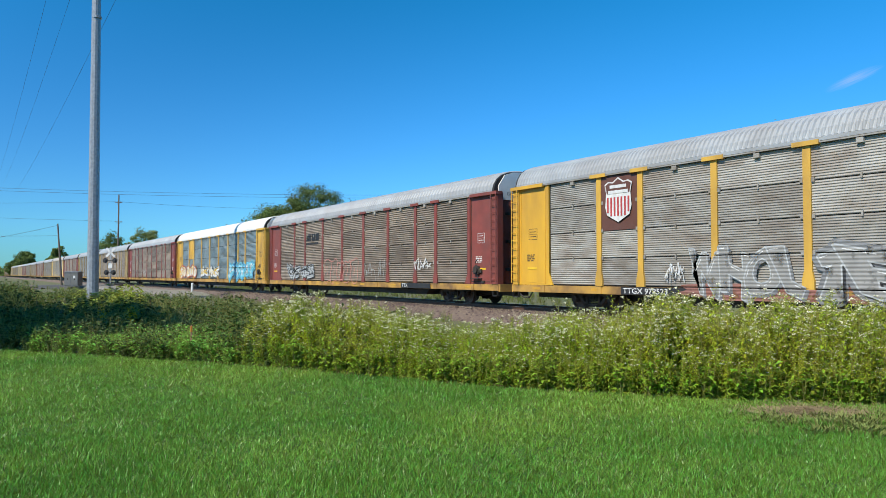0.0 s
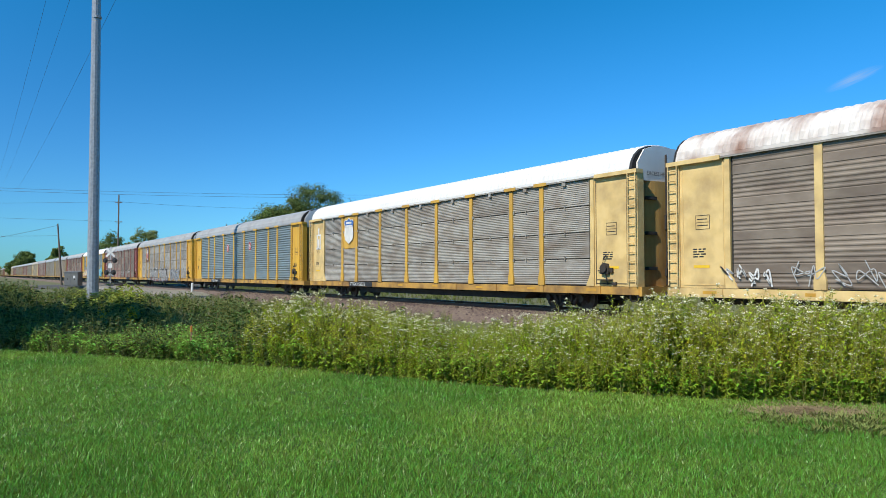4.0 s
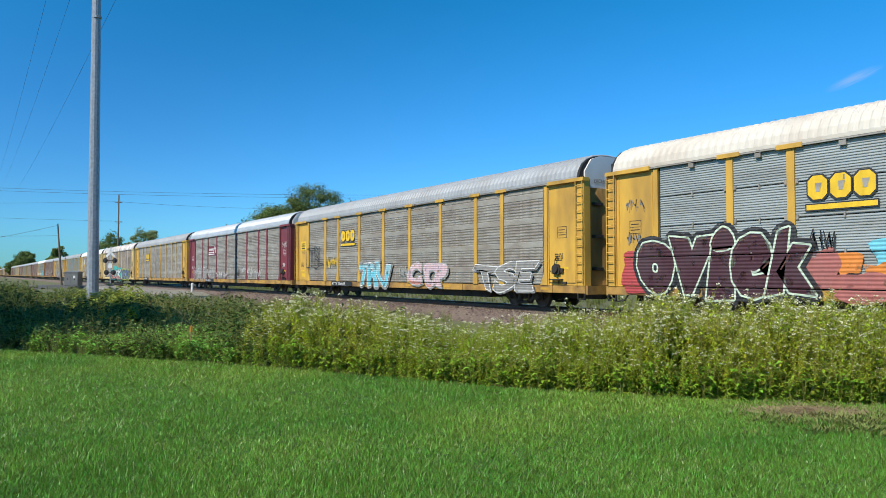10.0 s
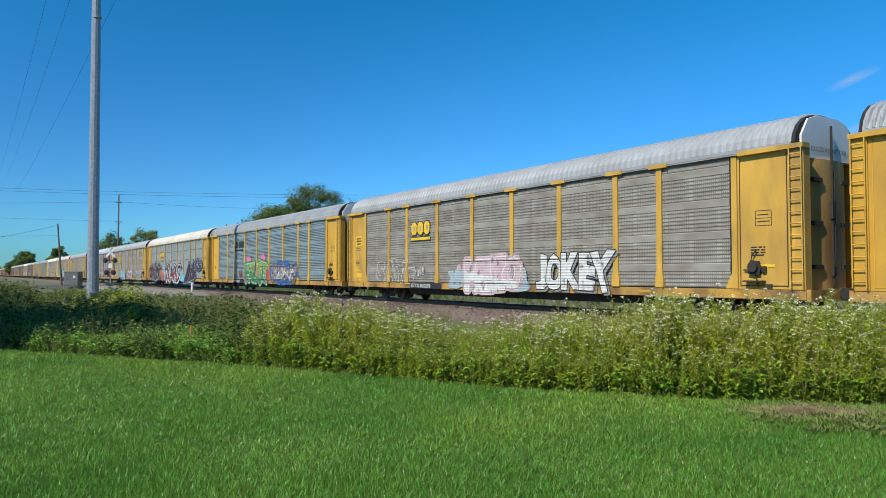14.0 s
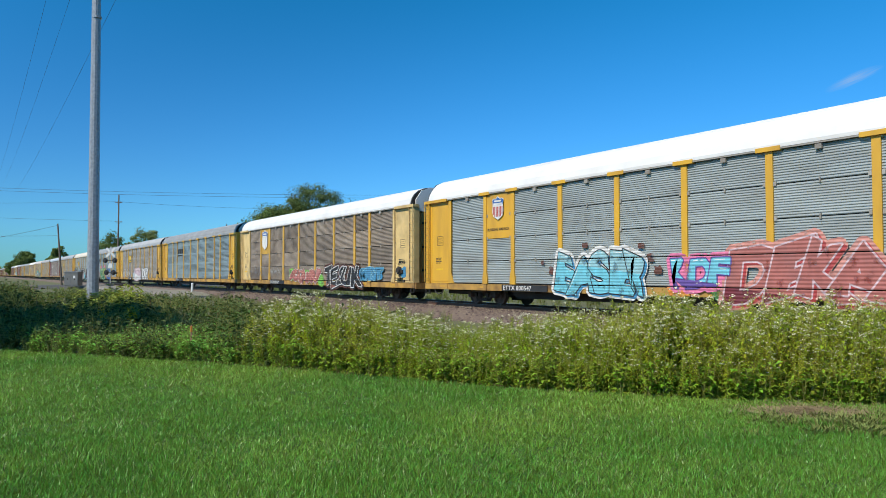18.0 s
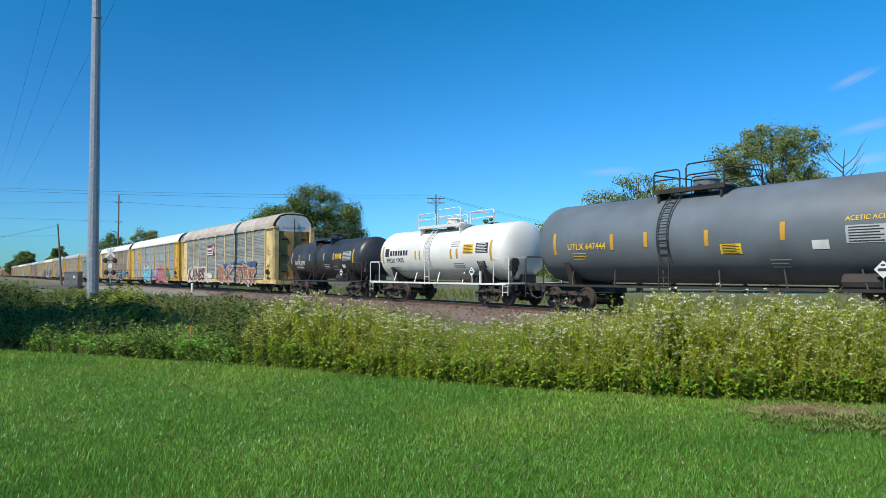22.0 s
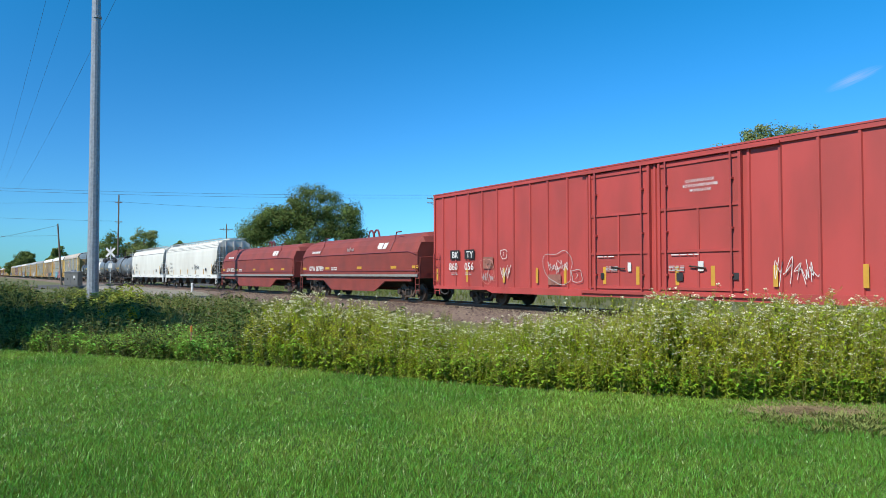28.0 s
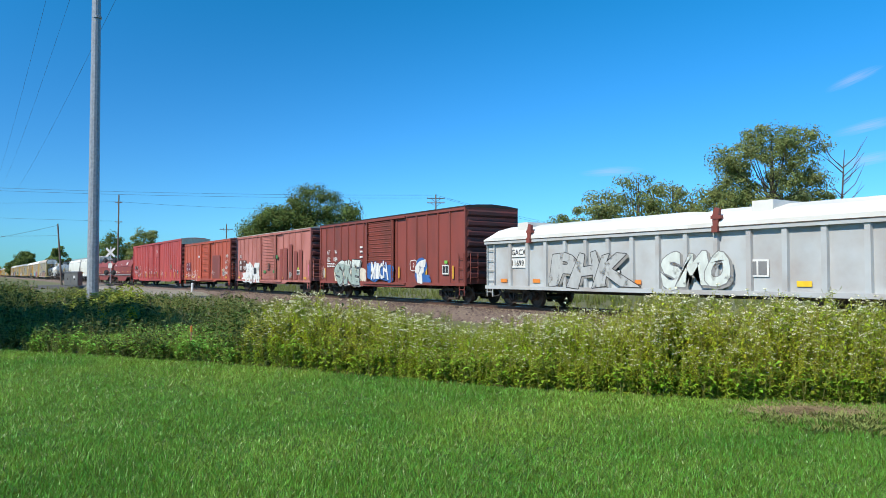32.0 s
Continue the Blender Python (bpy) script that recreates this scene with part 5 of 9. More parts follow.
def bogie_mesh(bm):
    for s in (-1, 1):
        y0, y1 = sorted((s * 0.94, s * 1.06))
        top = [(-1.12, 0.50), (-1.12, 0.60), (-0.72, 0.64), (-0.42, 0.72), (0.42, 0.72), (0.72, 0.64), (1.12, 0.60), (1.12, 0.50), (0.7, 0.52), (0.42, 0.58), (-0.42, 0.58), (-0.7, 0.52)]
        prism(bm, top, y0, y1, "y")
        for a in (-1, 1):
            prism(bm, [(a * 0.74, 0.54), (a * 0.60, 0.56), (a * 0.30, 0.22), (a * 0.42, 0.18)], y0, y1, "y")
            prism(bm, [(a * 0.36, 0.6), (a * 0.26, 0.6), (a * 0.26, 0.24), (a * 0.36, 0.24)], y0, y1, "y")
        prism(bm, [(-0.46, 0.17), (0.46, 0.17), (0.42, 0.26), (-0.42, 0.26)], y0, y1, "y")
        for x in (-0.89, 0.89):
            tube(bm, [(x, s * 0.92, 0.44), (x, s * 1.14, 0.44)], 0.125, 10)
            prism(bm, [(x - 0.15, 0.42), (x + 0.15, 0.42), (x + 0.15, 0.6), (x - 0.15, 0.6)], y0 - 0.005, y1 + 0.005, "y")
    box(bm, -0.2, 0.2, -1.12, 1.12, 0.56, 0.70)
    box(bm, -0.1, 0.1, -1.0, 1.0, 0.38, 0.5)


def spring_mesh(bm):
    for x in (-0.16, 0.0, 0.16):
        for i in range(5):
            z = 0.27 + i * 0.056
            tube(bm, [(x, 0, z), (x, 0, z + 0.04)], 0.07, 8)


AXLES = []


def bogies(car, at, turning=True):
    for x in at:
        b = part("bogie", shape("bogie", bogie_mesh), M["truck"], car, at=(x, 0, 0))
        for s in (-1, 1) if turning else ():
            tagged(part("spring_nest", shape("springs", spring_mesh), M["dark"], b, at=(0, s * 1.0, 0)), kind="stuff")
        for w in (-0.89, 0.89):
            ob = part("wheelset", shape(("wheelset", turning), wheelset_mesh, 20 if turning else 8), M["wheel"], b, at=(w, 0, 0.43))
            if turning:
                AXLES.append((ob, w))


def couplers(car, half, end):
    for s in (-1, 1):
        def fn(bm):
            box(bm, *sorted((s * (half - 0.6), s * (end - 0.02))), -0.09, 0.09, 0.74, 0.94)
            box(bm, *sorted((s * (end - 0.3), s * (end - 0.03))), -0.2, 0.2, 0.68, 0.98)
        part("coupler", shape(("coupler", round(half, 2), s, round(end, 2)), fn), M["dark"], car)
        part("air_hose", shape(("hose", s, round(end, 2)), lambda bm: tube(bm, [(s * (end - 0.5), -0.35, 0.75), (s * (end - 0.3), -0.37, 0.45), (s * (end - 0.12), -0.3, 0.36), (s * (end - 0.01), -0.2, 0.42)], 0.03, 6)), M["p_black"], car)


def ladder(bm, x, y, z0, z1, w, n, r=0.014, along="x"):
    """Two stiles and n rungs, w wide along the car or across it."""
    a = Vector((w / 2, 0, 0)) if along == "x" else Vector((0, w / 2, 0))
    for s in (-1, 1):
        p = Vector((x, y, 0)) + a * s
        tube(bm, [(p.x, p.y, z0), (p.x, p.y, z1)], r * 1.3, 5)
    for i in range(n):
        z = z0 + (z1 - z0) * (i + 0.5) / n
        p, q = Vector((x, y, z)) - a, Vector((x, y, z)) + a
        tube(bm, [p, q], r, 5)


def side_post(bm, cap):
    box(bm, -0.11, 0.11, -0.06, 0.0, 1.45, 4.82)
    prism(bm, [(-0.11, 1.45), (-0.17, 1.18), (-0.17, 0.94), (0.17, 0.94), (0.17, 1.18), (0.11, 1.45)], -0.075, 0.0, "y")
    if cap:
        box(bm, -0.37, 0.37, -0.125, 0.0, 4.77, 4.895)


def latch_mesh(bm):
    for z in (0.0, 0.97, 1.94):
        for s in (-1, 1):
            box(bm, *sorted((s * 0.12, s * 0.20)), -0.05, 0.0, 1.86 + z, 1.98 + z)


def end_frame_mesh(bm, s):
    """Corner of an end: upright, corner post and an overhanging head beam."""
    box(bm, *sorted((s * 11.62, s * 11.80)), -0.05, 0.05, 0.94, 4.82)
    box(bm, *sorted((s * 13.42, s * HALF)), -0.05, 0.26, 0.94, 4.84)
    box(bm, *sorted((s * 11.9, s * (HALF + 0.03))), -0.14, 0.2, 4.76, 4.89)
    prism(bm, [(s * 11.62, 0.94), (s * 11.4, 0.94), (s * 11.62, 1.4)], -0.05, 0.0, "y")


def rack_sill(bm):
    for y0, y1 in ((-1.53, -1.38), (1.38, 1.53)):
        box(bm, -HALF, HALF, y0, y1, 0.66, 0.93)
    box(bm, -HALF, HALF, -1.5, 1.5, 0.86, 0.925)
    for s in (-1, 1):
        box(bm, *sorted((s * (HALF - 0.05), s * (HALF + 0.12))), -1.5, 1.5, 0.62, 0.94)
        for x in (3, 6, 9, 12):
            prism(bm, [(s * x - 0.1, 0.66), (s * x + 0.1, 0.66), (s * x + 0.1, 0.93), (s * x - 0.1, 0.93)], -1.56, -1.53, "y")


def rack_under(bm):
    box(bm, -HALF + 0.3, HALF - 0.3, -0.4, 0.4, 0.42, 0.85)
    prism(bm, [(-8.0, 0.84), (-7.4, 0.36), (7.4, 0.36), (8.0, 0.84)], -1.1, 1.1, "y")
    for x in (-11.5, -6, -3, 0, 3, 6, 11.5):
        box(bm, x - 0.06, x + 0.06, -1.36, 1.36, 0.6, 0.84)


def end_door_mesh(bm, s):
    """Two bulging door leaves that meet in a shallow groove."""
    ys = np.linspace(-1.36, -0.03, 9)
    o = [(s * 13.1, -1.36)] + [(s * (13.72 - 0.42 * (abs(y) / 1.36) ** 3), y) for y in ys] + [(s * 13.67, 0.0)] + [(s * (13.72 - 0.42 * (abs(y) / 1.36) ** 3), -y) for y in ys[::-1]] + [(s * 13.1, 1.36)]
    prism(bm, o, 0.95, 4.55, "z")


def end_cap_mesh(bm, s):
    o = [(-1.34, 4.55), (-1.34, 5.15), (-1.0, 5.62), (-0.55, 5.76), (0.55, 5.76), (1.0, 5.62), (1.34, 5.15), (1.34, 4.55)]
    prism(bm, o, s * 13.2, s * 13.66)


def end_gear_mesh(bm, s):
    for z in (1.5, 2.7, 3.9):
        for y in (-0.95, 0.5):
            box(bm, *sorted((s * 13.6, s * 13.755)), y, y + 0.45, z, z + 0.11)
    tube(bm, [(s * 13.74, 0, 1.0), (s * 13.74, 0, 5.5)], 0.035, 6)
    tube(bm, [(s * 13.76, 0.09, 1.4), (s * 13.76, 0.09, 4.2)], 0.022, 5)
    box(bm, *sorted((s * 13.68, s * 13.8)), -0.08, 0.08, 2.9, 3.4)
    box(bm, *sorted((s * 13.68, s * 13.8)), -0.08, 0.08, 1.3, 1.55)


def hand_brake(bm, s):
    """Brake housing with its wheel, bell crank and rods on the side of an end."""
    x = s * 12.35
    prism(bm, [(x - 0.2, 1.36), (x + 0.16, 1.36), (x + 0.2, 1.5), (x + 0.12, 1.72), (x - 0.1, 1.76), (x - 0.2, 1.62)], -0.1, 0.0, "y")
    tube(bm, [(x - 0.02, -0.1, 1.56), (x - 0.02, -0.17, 1.56)], 0.15, 12)
    tube(bm, [(x - 0.12, -0.06, 1.7), (x - 0.06, -0.09, 1.9), (x + 0.05, -0.06, 2.02)], 0.024, 5)
    tube(bm, [(x, -0.05, 1.4), (x + 0.1, -0.05, 1.0)], 0.018, 5)
    tube(bm, [(x - 0.35, -0.06, 1.48), (x + 0.35, -0.06, 1.46)], 0.022, 5)
    box(bm, x + 0.22, x + 0.34, -0.08, 0.0, 1.42, 1.58)
    box(bm, x - 0.3, x + 0.3, -0.2, 0.0, 1.14, 1.18)
    box(bm, x + 0.3, x + 0.5, -0.06, 0.0, 0.98, 1.08)


def seam_clips(bm, rows, rh):
    """Clips across the joints between the sheets of one bay, and a tab under the eave."""
    for r in range(1, rows):
        box(bm, -0.022, 0.022, -0.055, 0.0, r * rh - 0.07, r * rh + 0.07)
    box(bm, -0.09, 0.09, -0.1, 0.0, rows * rh - 0.15, rows * rh - 0.02)


def autorack(spec, near=True):
    paint, panel, roof = M[spec["paint"]], M[spec["panel"]], M[spec["roof"]]
    end = M[spec.get("end", spec["paint"])]
    car = new("autorack_car")
    tagged(car, spec["label"], "railway car", "train cars")
    part("flatcar", shape("rack_sill", rack_sill), M[spec.get("sill", "sill")], car, "dirty yellow flatcar sill")
    part("underframe", shape("rack_under", rack_under), M["dark"], car)
    # added black box: the shade behind the sheet joints is in its colour
    part("inner_wall", shape("rack_inner", lambda bm: box(bm, -13.15, 13.15, -1.47, 1.47, 0.93, 4.86)), M["gap_shade"], car)
    part("eave", shape("rack_eave", lambda bm: (box(bm, -HALF + 0.1, HALF - 0.1, -1.6, -1.5, 4.80, 4.85), box(bm, -HALF + 0.1, HALF - 0.1, 1.5, 1.6, 4.80, 4.85))), M["zinc"], car)
    lift = spec.get("lift", 0.0)
    part("roof", shape(("rack_roof", spec.get("ribs", 0.035), lift, spec.get("top", 13), near), roof_mesh, 13.5, spec.get("ribs", 0.035), lift, 0.17 if spec.get("top") else 0.26 if near else 0.9, spec.get("top", 13)), roof, car)
    edges = sorted([-11.6, *[-p for p in POSTS], *POSTS, 11.6])
    rows = spec.get("rows", 4)
    rh = (4.80 - 0.96) / rows
    ribs, style = spec.get("corr", 9), spec.get("style", 0)
    plate = spec.get("plate")
    for side in (-1, 1):
        turn = Matrix() if side < 0 else Matrix.Rotation(math.pi, 4, "Z")
        for p in [*POSTS, *[-q for q in POSTS]]:
            po = part("post", shape(("rack_post", spec.get("cap", True)), side_post, spec.get("cap", True)), paint, car, at=turn @ Matrix.Translation((p, -1.5, 0)))
            if side < 0 and near and style == 0:
                tagged(part("latch_set", shape("latches", latch_mesh), M["zinc"], po), kind="stuff")
        for k, (a, b) in enumerate(zip(edges, edges[1:])):
            w = b - a - (0.2 if abs(a) < 11 and abs(b) < 11 else 0.12)
            if side < 0 and near:
                for r in range(rows):
                    if plate and k == 1 and r >= rows - 2:
                        continue
                    part("panel", shape(("panel", round(w, 2), ribs, style, rows), panel_mesh, w, rh, ribs, style), panel, car, at=((a + b) / 2, -1.5, 0.96 + r * rh))
                if style == 0 and not (plate and k == 1):
                    tagged(part("seam_clip", shape(("seam_clips", rows), seam_clips, rows, rh), M["zinc"], car, at=((a + b) / 2, -1.5, 0.96)), kind="stuff")
                if plate and k == 1:
                    part("emblem_panel", shape(("emblem_panel", round(w, 2)), lambda bm: box(bm, -w / 2, w / 2, -0.03, 0.02, 0.0, 2 * 0.955)), M[plate], car, at=((a + b) / 2, -1.5, 0.96 + 2 * 0.96))
            else:
                part("panel", shape(("panel_tall", round(w, 2), side < 0), panel_mesh, w, 3.84, 16 if side < 0 else 4), panel, car, at=turn @ Matrix.Translation(((a + b) / 2, -1.5, 0.96)))
        for s in (-1, 1):
            e = part("end_frame", shape(("end_frame", s), end_frame_mesh, s), end, car, at=turn @ Matrix.Translation((0, -1.5, 0)))
            part("door_leaf", shape(("door_leaf", s), lambda bm: box(bm, *sorted((s * 11.80, s * 13.42)), 0.0, 0.04, 0.94, 4.76)), end, car, at=turn @ Matrix.Translation((0, -1.5, 0)))
            if side < 0 and near:
                part("ladder", shape(("rack_ladder", s), lambda bm: ladder(bm, s * 13.62, -0.13, 1.0, 4.76, 0.34, 12, 0.016)), end, car, at=(0, -1.5, 0))
                part("foot_step", shape(("foot_step", s), lambda bm: (box(bm, *sorted((s * 13.45, s * HALF)), -0.06, 0.02, 0.42, 0.46), box(bm, *sorted((s * 13.45, s * 13.48)), -0.06, 0.0, 0.42, 0.66), box(bm, *sorted((s * 13.79, s * HALF)), -0.06, 0.0, 0.42, 0.66))), M["dark"], car, at=(0, -1.5, 0))
    for s in (-1, 1):
        part("end_door", shape(("end_door", s), end_door_mesh, s), end if spec["paint"] in ("redpost", "maroon") else M["end_rust"], car)
        part("end_cap", shape(("end_cap", s), end_cap_mesh, s), M["roof_white"], car, "whitish upper end panel")
        part("end_gear", shape(("end_gear", s), end_gear_mesh, s), M["dark"], car)
        # black plate drawn for the dark open gap between roof and end cap
        part("end_gasket", shape(("end_gasket", s, lift), lambda bm: prism(bm, [(-1.585, 4.9), (-1.5, 5.2), (-1.35, 5.43), (-1.1, 5.63 + lift), (-0.7, 5.76 + lift), (0.7, 5.76 + lift), (1.1, 5.63 + lift), (1.35, 5.43), (1.5, 5.2), (1.585, 4.9)], *sorted((s * 13.49, s * 13.6)))), M["gap_shade"], car)
    if near:
        part("hand_brake", shape("hand_brake", hand_brake, 1), M["dark"], car, at=(0, -1.5, 0))
        text(car, "EXCESS HEIGHT CAR", 13.675, 4.75, 0.14, "p_grey", 0.0, align="CENTER", turn=Matrix.Rotation(math.pi / 2, 4, "Z"))
        # small print on both side doors and yellow strips along the sill
        for s in (-1, 1):
            print_block(car, -12.95 if s < 0 else 12.2, 2.1, 0.45, 4, "p_black" if spec["paint"] not in ("redpost", "maroon") else "p_white", -1.506, 0.04, 3 + s)
            bars(car, [(s * 12.65 - 0.28, s * 12.65 + 0.28, 1.55, 1.63)], "p_yellow", -1.51)
            x0, ink = s * 12.6 - 0.25, "p_black" if spec["paint"] not in ("redpost", "maroon") else "p_white"
            bars(car, [(x0, x0 + 0.5, 2.72, 2.735), (x0, x0 + 0.5, 3.14, 3.155), (x0, x0 + 0.015, 2.72, 3.155), (x0 + 0.485, x0 + 0.5, 2.72, 3.155), (x0, x0 + 0.5, 2.93, 2.94), (x0 + 0.06, x0 + 0.4, 3.02, 3.045), (x0 + 0.06, x0 + 0.44, 2.83, 2.855)], ink, -1.506, "stencil_box")
            part("door_seam", shape(("door_seam", s), lambda bm: (box(bm, *sorted((s * 11.86, s * 11.885)), -0.012, 0.0, 1.0, 4.7), box(bm, *sorted((s * 13.3, s * 13.325)), -0.012, 0.0, 1.0, 4.7), box(bm, *sorted((s * 11.9, s * 13.3)), -0.012, 0.0, 1.02, 1.045))), M["dark"] if s > 0 else end, car, at=(0, -1.5, 0))
        bars(car, [(x, x + 0.5, 0.76, 0.85) for x in (-12.6, -9.4, -2.3, 1.0, 4.6, 8.1, 11.4)], "p_reflector", -1.538, "reflector_strip")
    bogies(car, (-9.8, 9.8), near)
    couplers(car, HALF, spec["len"] / 2)
    D = lambda d: d - HALF
    for fn in spec.get("art", ()):
        fn(car, D)
    return car


def mark(s, d=5.95):
    """White reporting marks on a black plate along the sill."""
    def fn(car, D):
        bars(car, [(D(d) - 0.1, D(d) + 2.75, 0.67, 0.925)], "p_black", -1.563, "mark_plate")
        text(car, s, D(d), 0.71, 0.185, "p_white", -1.569, squeeze=1.25)
    return fn


def E(fn, d, *a, **k):
    """One painted item on a side, d metres behind the leading end."""
    return lambda car, D: fn(car, D(d), *a, **k)


def span(fn, d0, d1, *a, **k):
    return lambda car, D: fn(car, D(d0), D(d1), *a, **k)


def door_plate(car, D):
    bars(car, [(D(0.85), D(1.65), 2.95, 3.55)], "p_yellow", -1.51, "notice_plate")
    bars(car, [(D(0.98), D(1.5), 3.36, 3.42), (D(0.95), D(1.55), 3.22, 3.29), (D(1.0), D(1.5), 3.06, 3.13)], "p_black", -1.517)
    bars(car, [(D(0.95), D(1.6), 1.2, 1.42)], "p_yellow", -1.51, "notice_plate")


# tank cars
def tank_mesh(bm, half, r, dome):
    """A horizontal tank with dished ends."""
    n = 40
    xs = [(-half - dome * math.sin(a), r * math.cos(a)) for a in np.linspace(1.45, 0.0, 8)] + [(half + dome * math.sin(a), r * math.cos(a)) for a in np.linspace(0.0, 1.45, 8)]
    rings = [[bm.verts.new((x, k * math.cos(2 * math.pi * j / n), k * math.sin(2 * math.pi * j / n))) for j in range(n)] for x, k in xs]
    for p, q in zip(rings, rings[1:]):
        for j in range(n):
            bm.faces.new((p[j], p[(j + 1) % n], q[(j + 1) % n], q[j]))
    bm.faces.new(rings[0][::-1])
    bm.faces.new(rings[-1])


def tank_car(spec):
    half, r, zc = spec["len"] / 2, spec["r"], spec["zc"]
    col, rail = M[spec["paint"]], M[spec.get("rail", spec["paint"])]
    car = new("tank_car")
    tagged(car, spec["label"], "railway car", "train cars")
    dome = 0.55
    th = half - 1.0 - dome * 0.9
    part("tank", shape(("tank", round(half, 2), r), tank_mesh, th, r, dome, smooth=True), col, car, at=(0, 0, zc))
    # saddle platform, walkway and bands over the tank
    top = zc + r
    w = spec.get("wx", 0.0)
    ph = spec.get("ph", 1.35)
    part("platform", shape(("platform", top, w, ph), lambda bm: (box(bm, w - ph, w + ph, -0.97, -0.35, top + 0.02, top + 0.06), box(bm, w - ph, w + ph, 0.35, 0.97, top + 0.02, top + 0.06), box(bm, w - ph, w + ph, -1.0, -0.97, top - 0.04, top + 0.1), box(bm, w - ph, w + ph, 0.97, 1.0, top - 0.04, top + 0.1),
         *[box(bm, w + x - 0.04, w + x + 0.04, -0.95, 0.95, top - 0.35, top + 0.02) for x in (-ph + 0.15, ph - 0.15)])), rail, car)
    part("dome", shape(("dome", top, w), lambda bm: (tube(bm, [(w, 0, top - 0.1), (w, 0, top + 0.38)], 0.42, 16), tube(bm, [(w, 0, top + 0.38), (w, 0, top + 0.46)], 0.46, 16, 0.36), tube(bm, [(w + 0.75, 0, top - 0.1), (w + 0.75, 0, top + 0.22)], 0.16, 10))), col, car)

    def rails(bm, y):
        for x0, x1, hz in ((w - ph, w - 0.3, 0.66), (w - 0.05, w + ph, 0.78)):
            for f in (1.0, 0.55):
                z = top + 0.05 + hz * f
                tube(bm, [(x0, y, top + 0.05), (x0, y, z - 0.12), (x0 + 0.04, y, z - 0.03), (x0 + 0.13, y, z), (x1 - 0.13, y, z), (x1 - 0.04, y, z - 0.03), (x1, y, z - 0.12), (x1, y, top + 0.05)], 0.026, 6)
        for x in (w - ph, w + ph):
            tube(bm, [(x, y, top + 0.62), (x, 0, top + 0.62)], 0.024, 6)
    for y in (-0.98, 0.98):
        part("guard_rail", shape(("guard", top, w, ph, y), rails, y), rail, car)

    def climb(bm):
        pts = [(zc + (r + 0.1) * math.sin(a), -(r + 0.1) * math.cos(a)) for a in np.linspace(-0.35, 1.0, 9)]
        pts = [(0.85, pts[0][1])] + pts + [(top + 0.05, -0.9 if r > 0.9 else -0.6)]
        for s in (-0.2, 0.2):
            tube(bm, [(w - 0.55 + s, y, z) for z, y in pts], 0.024, 5)
        for i in range(12):
            a = -0.5 + i * 0.125
            z, y = (zc + (r + 0.1) * math.sin(a), -(r + 0.1) * math.cos(a)) if a > -0.35 else (0.95 + i * 0.3, pts[0][1])
            tube(bm, [(w - 0.75, y, z), (w - 0.35, y, z)], 0.017, 5)
    part("ladder", shape(("climb", top, w, r), climb), rail, car)
    # side sills, end sills and hand rails
    part("side_sill", shape(("tsill", round(half, 2)), lambda bm: (*[box(bm, -half + 0.75, half - 0.75, y, y + 0.07, 0.90, 0.98) for y in (-1.5, 1.43)], *[tube(bm, [(x, -1.45, 0.95), (x - 0.3, -1.1, zc - r * 0.72)], 0.03, 5) for x in np.arange(-half + 3.2, half - 2.4, 2.1)])), rail, car)
    for s in (-1, 1):
        part("stub_sill", shape(("stub", round(half, 2), s), lambda bm: box(bm, *sorted((s * (half - 0.5), s * (half - 4.2))), -0.35, 0.35, 0.66, 1.0)), M["dark"], car)
        part("saddle", shape(("saddle", round(half, 2), r, s), lambda bm: prism(bm, [(-1.3, zc - r * 0.5), (-1.0, 0.95), (1.0, 0.95), (1.3, zc - r * 0.5), (0.7, zc - r * 0.86), (-0.7, zc - r * 0.86)], *sorted((s * (half - 2.6), s * (half - 2.9))))), M["dark"], car)
    for s in (-1, 1):
        part("end_platform", shape(("eplat", round(half, 2), s), lambda bm: box(bm, *sorted((s * (half - 0.5), s * (half - 1.3))), -1.48, 1.48, 0.94, 1.0)), rail, car)
        part("end_rail", shape(("erail", round(half, 2), s), lambda bm: (tube(bm, [(s * (half - 0.55), -1.46, 1.0), (s * (half - 0.55), -1.46, 2.0), (s * (half - 0.6), -1.42, 2.06), (s * (half - 0.6), 1.42, 2.06), (s * (half - 0.55), 1.46, 2.0), (s * (half - 0.55), 1.46, 1.0)], 0.025, 6),
             tube(bm, [(s * (half - 0.6), -1.46, 2.02), (s * (half - 1.5), -1.46, 2.02), (s * (half - 1.6), -1.46, 1.9), (s * (half - 1.6), -1.46, 1.0)], 0.025, 6), ladder(bm, s * (half - 0.75), -1.49, 0.45, 1.0, 0.36, 2))), rail, car)
    part("brake_stand", shape(("tstand", round(half, 2)), lambda bm: (tube(bm, [(half - 1.15, -0.75, 1.0), (half - 1.15, -0.75, 1.9)], 0.05, 6), box(bm, half - 1.25, half - 1.0, -0.95, -0.6, 1.5, 1.75), box(bm, half - 1.3, half - 1.0, -0.3, 0.4, 1.0, 1.35))), M["dark"], car)
    part("brake_wheel", shape(("twheel", round(half, 2)), lambda bm: tube(bm, [(half - 1.1, -0.75, 1.85), (half - 0.98, -0.75, 1.85)], 0.22, 14)), M["dark"], car)
    part("brake_pipe", shape(("tpipe", round(half, 2)), lambda bm: tube(bm, [(half - 1.1, -0.9, 1.0), (half - 1.2, -0.5, 1.6), (half - 1.25, 0.2, 1.2)], 0.05, 6)), M["dark"], car)
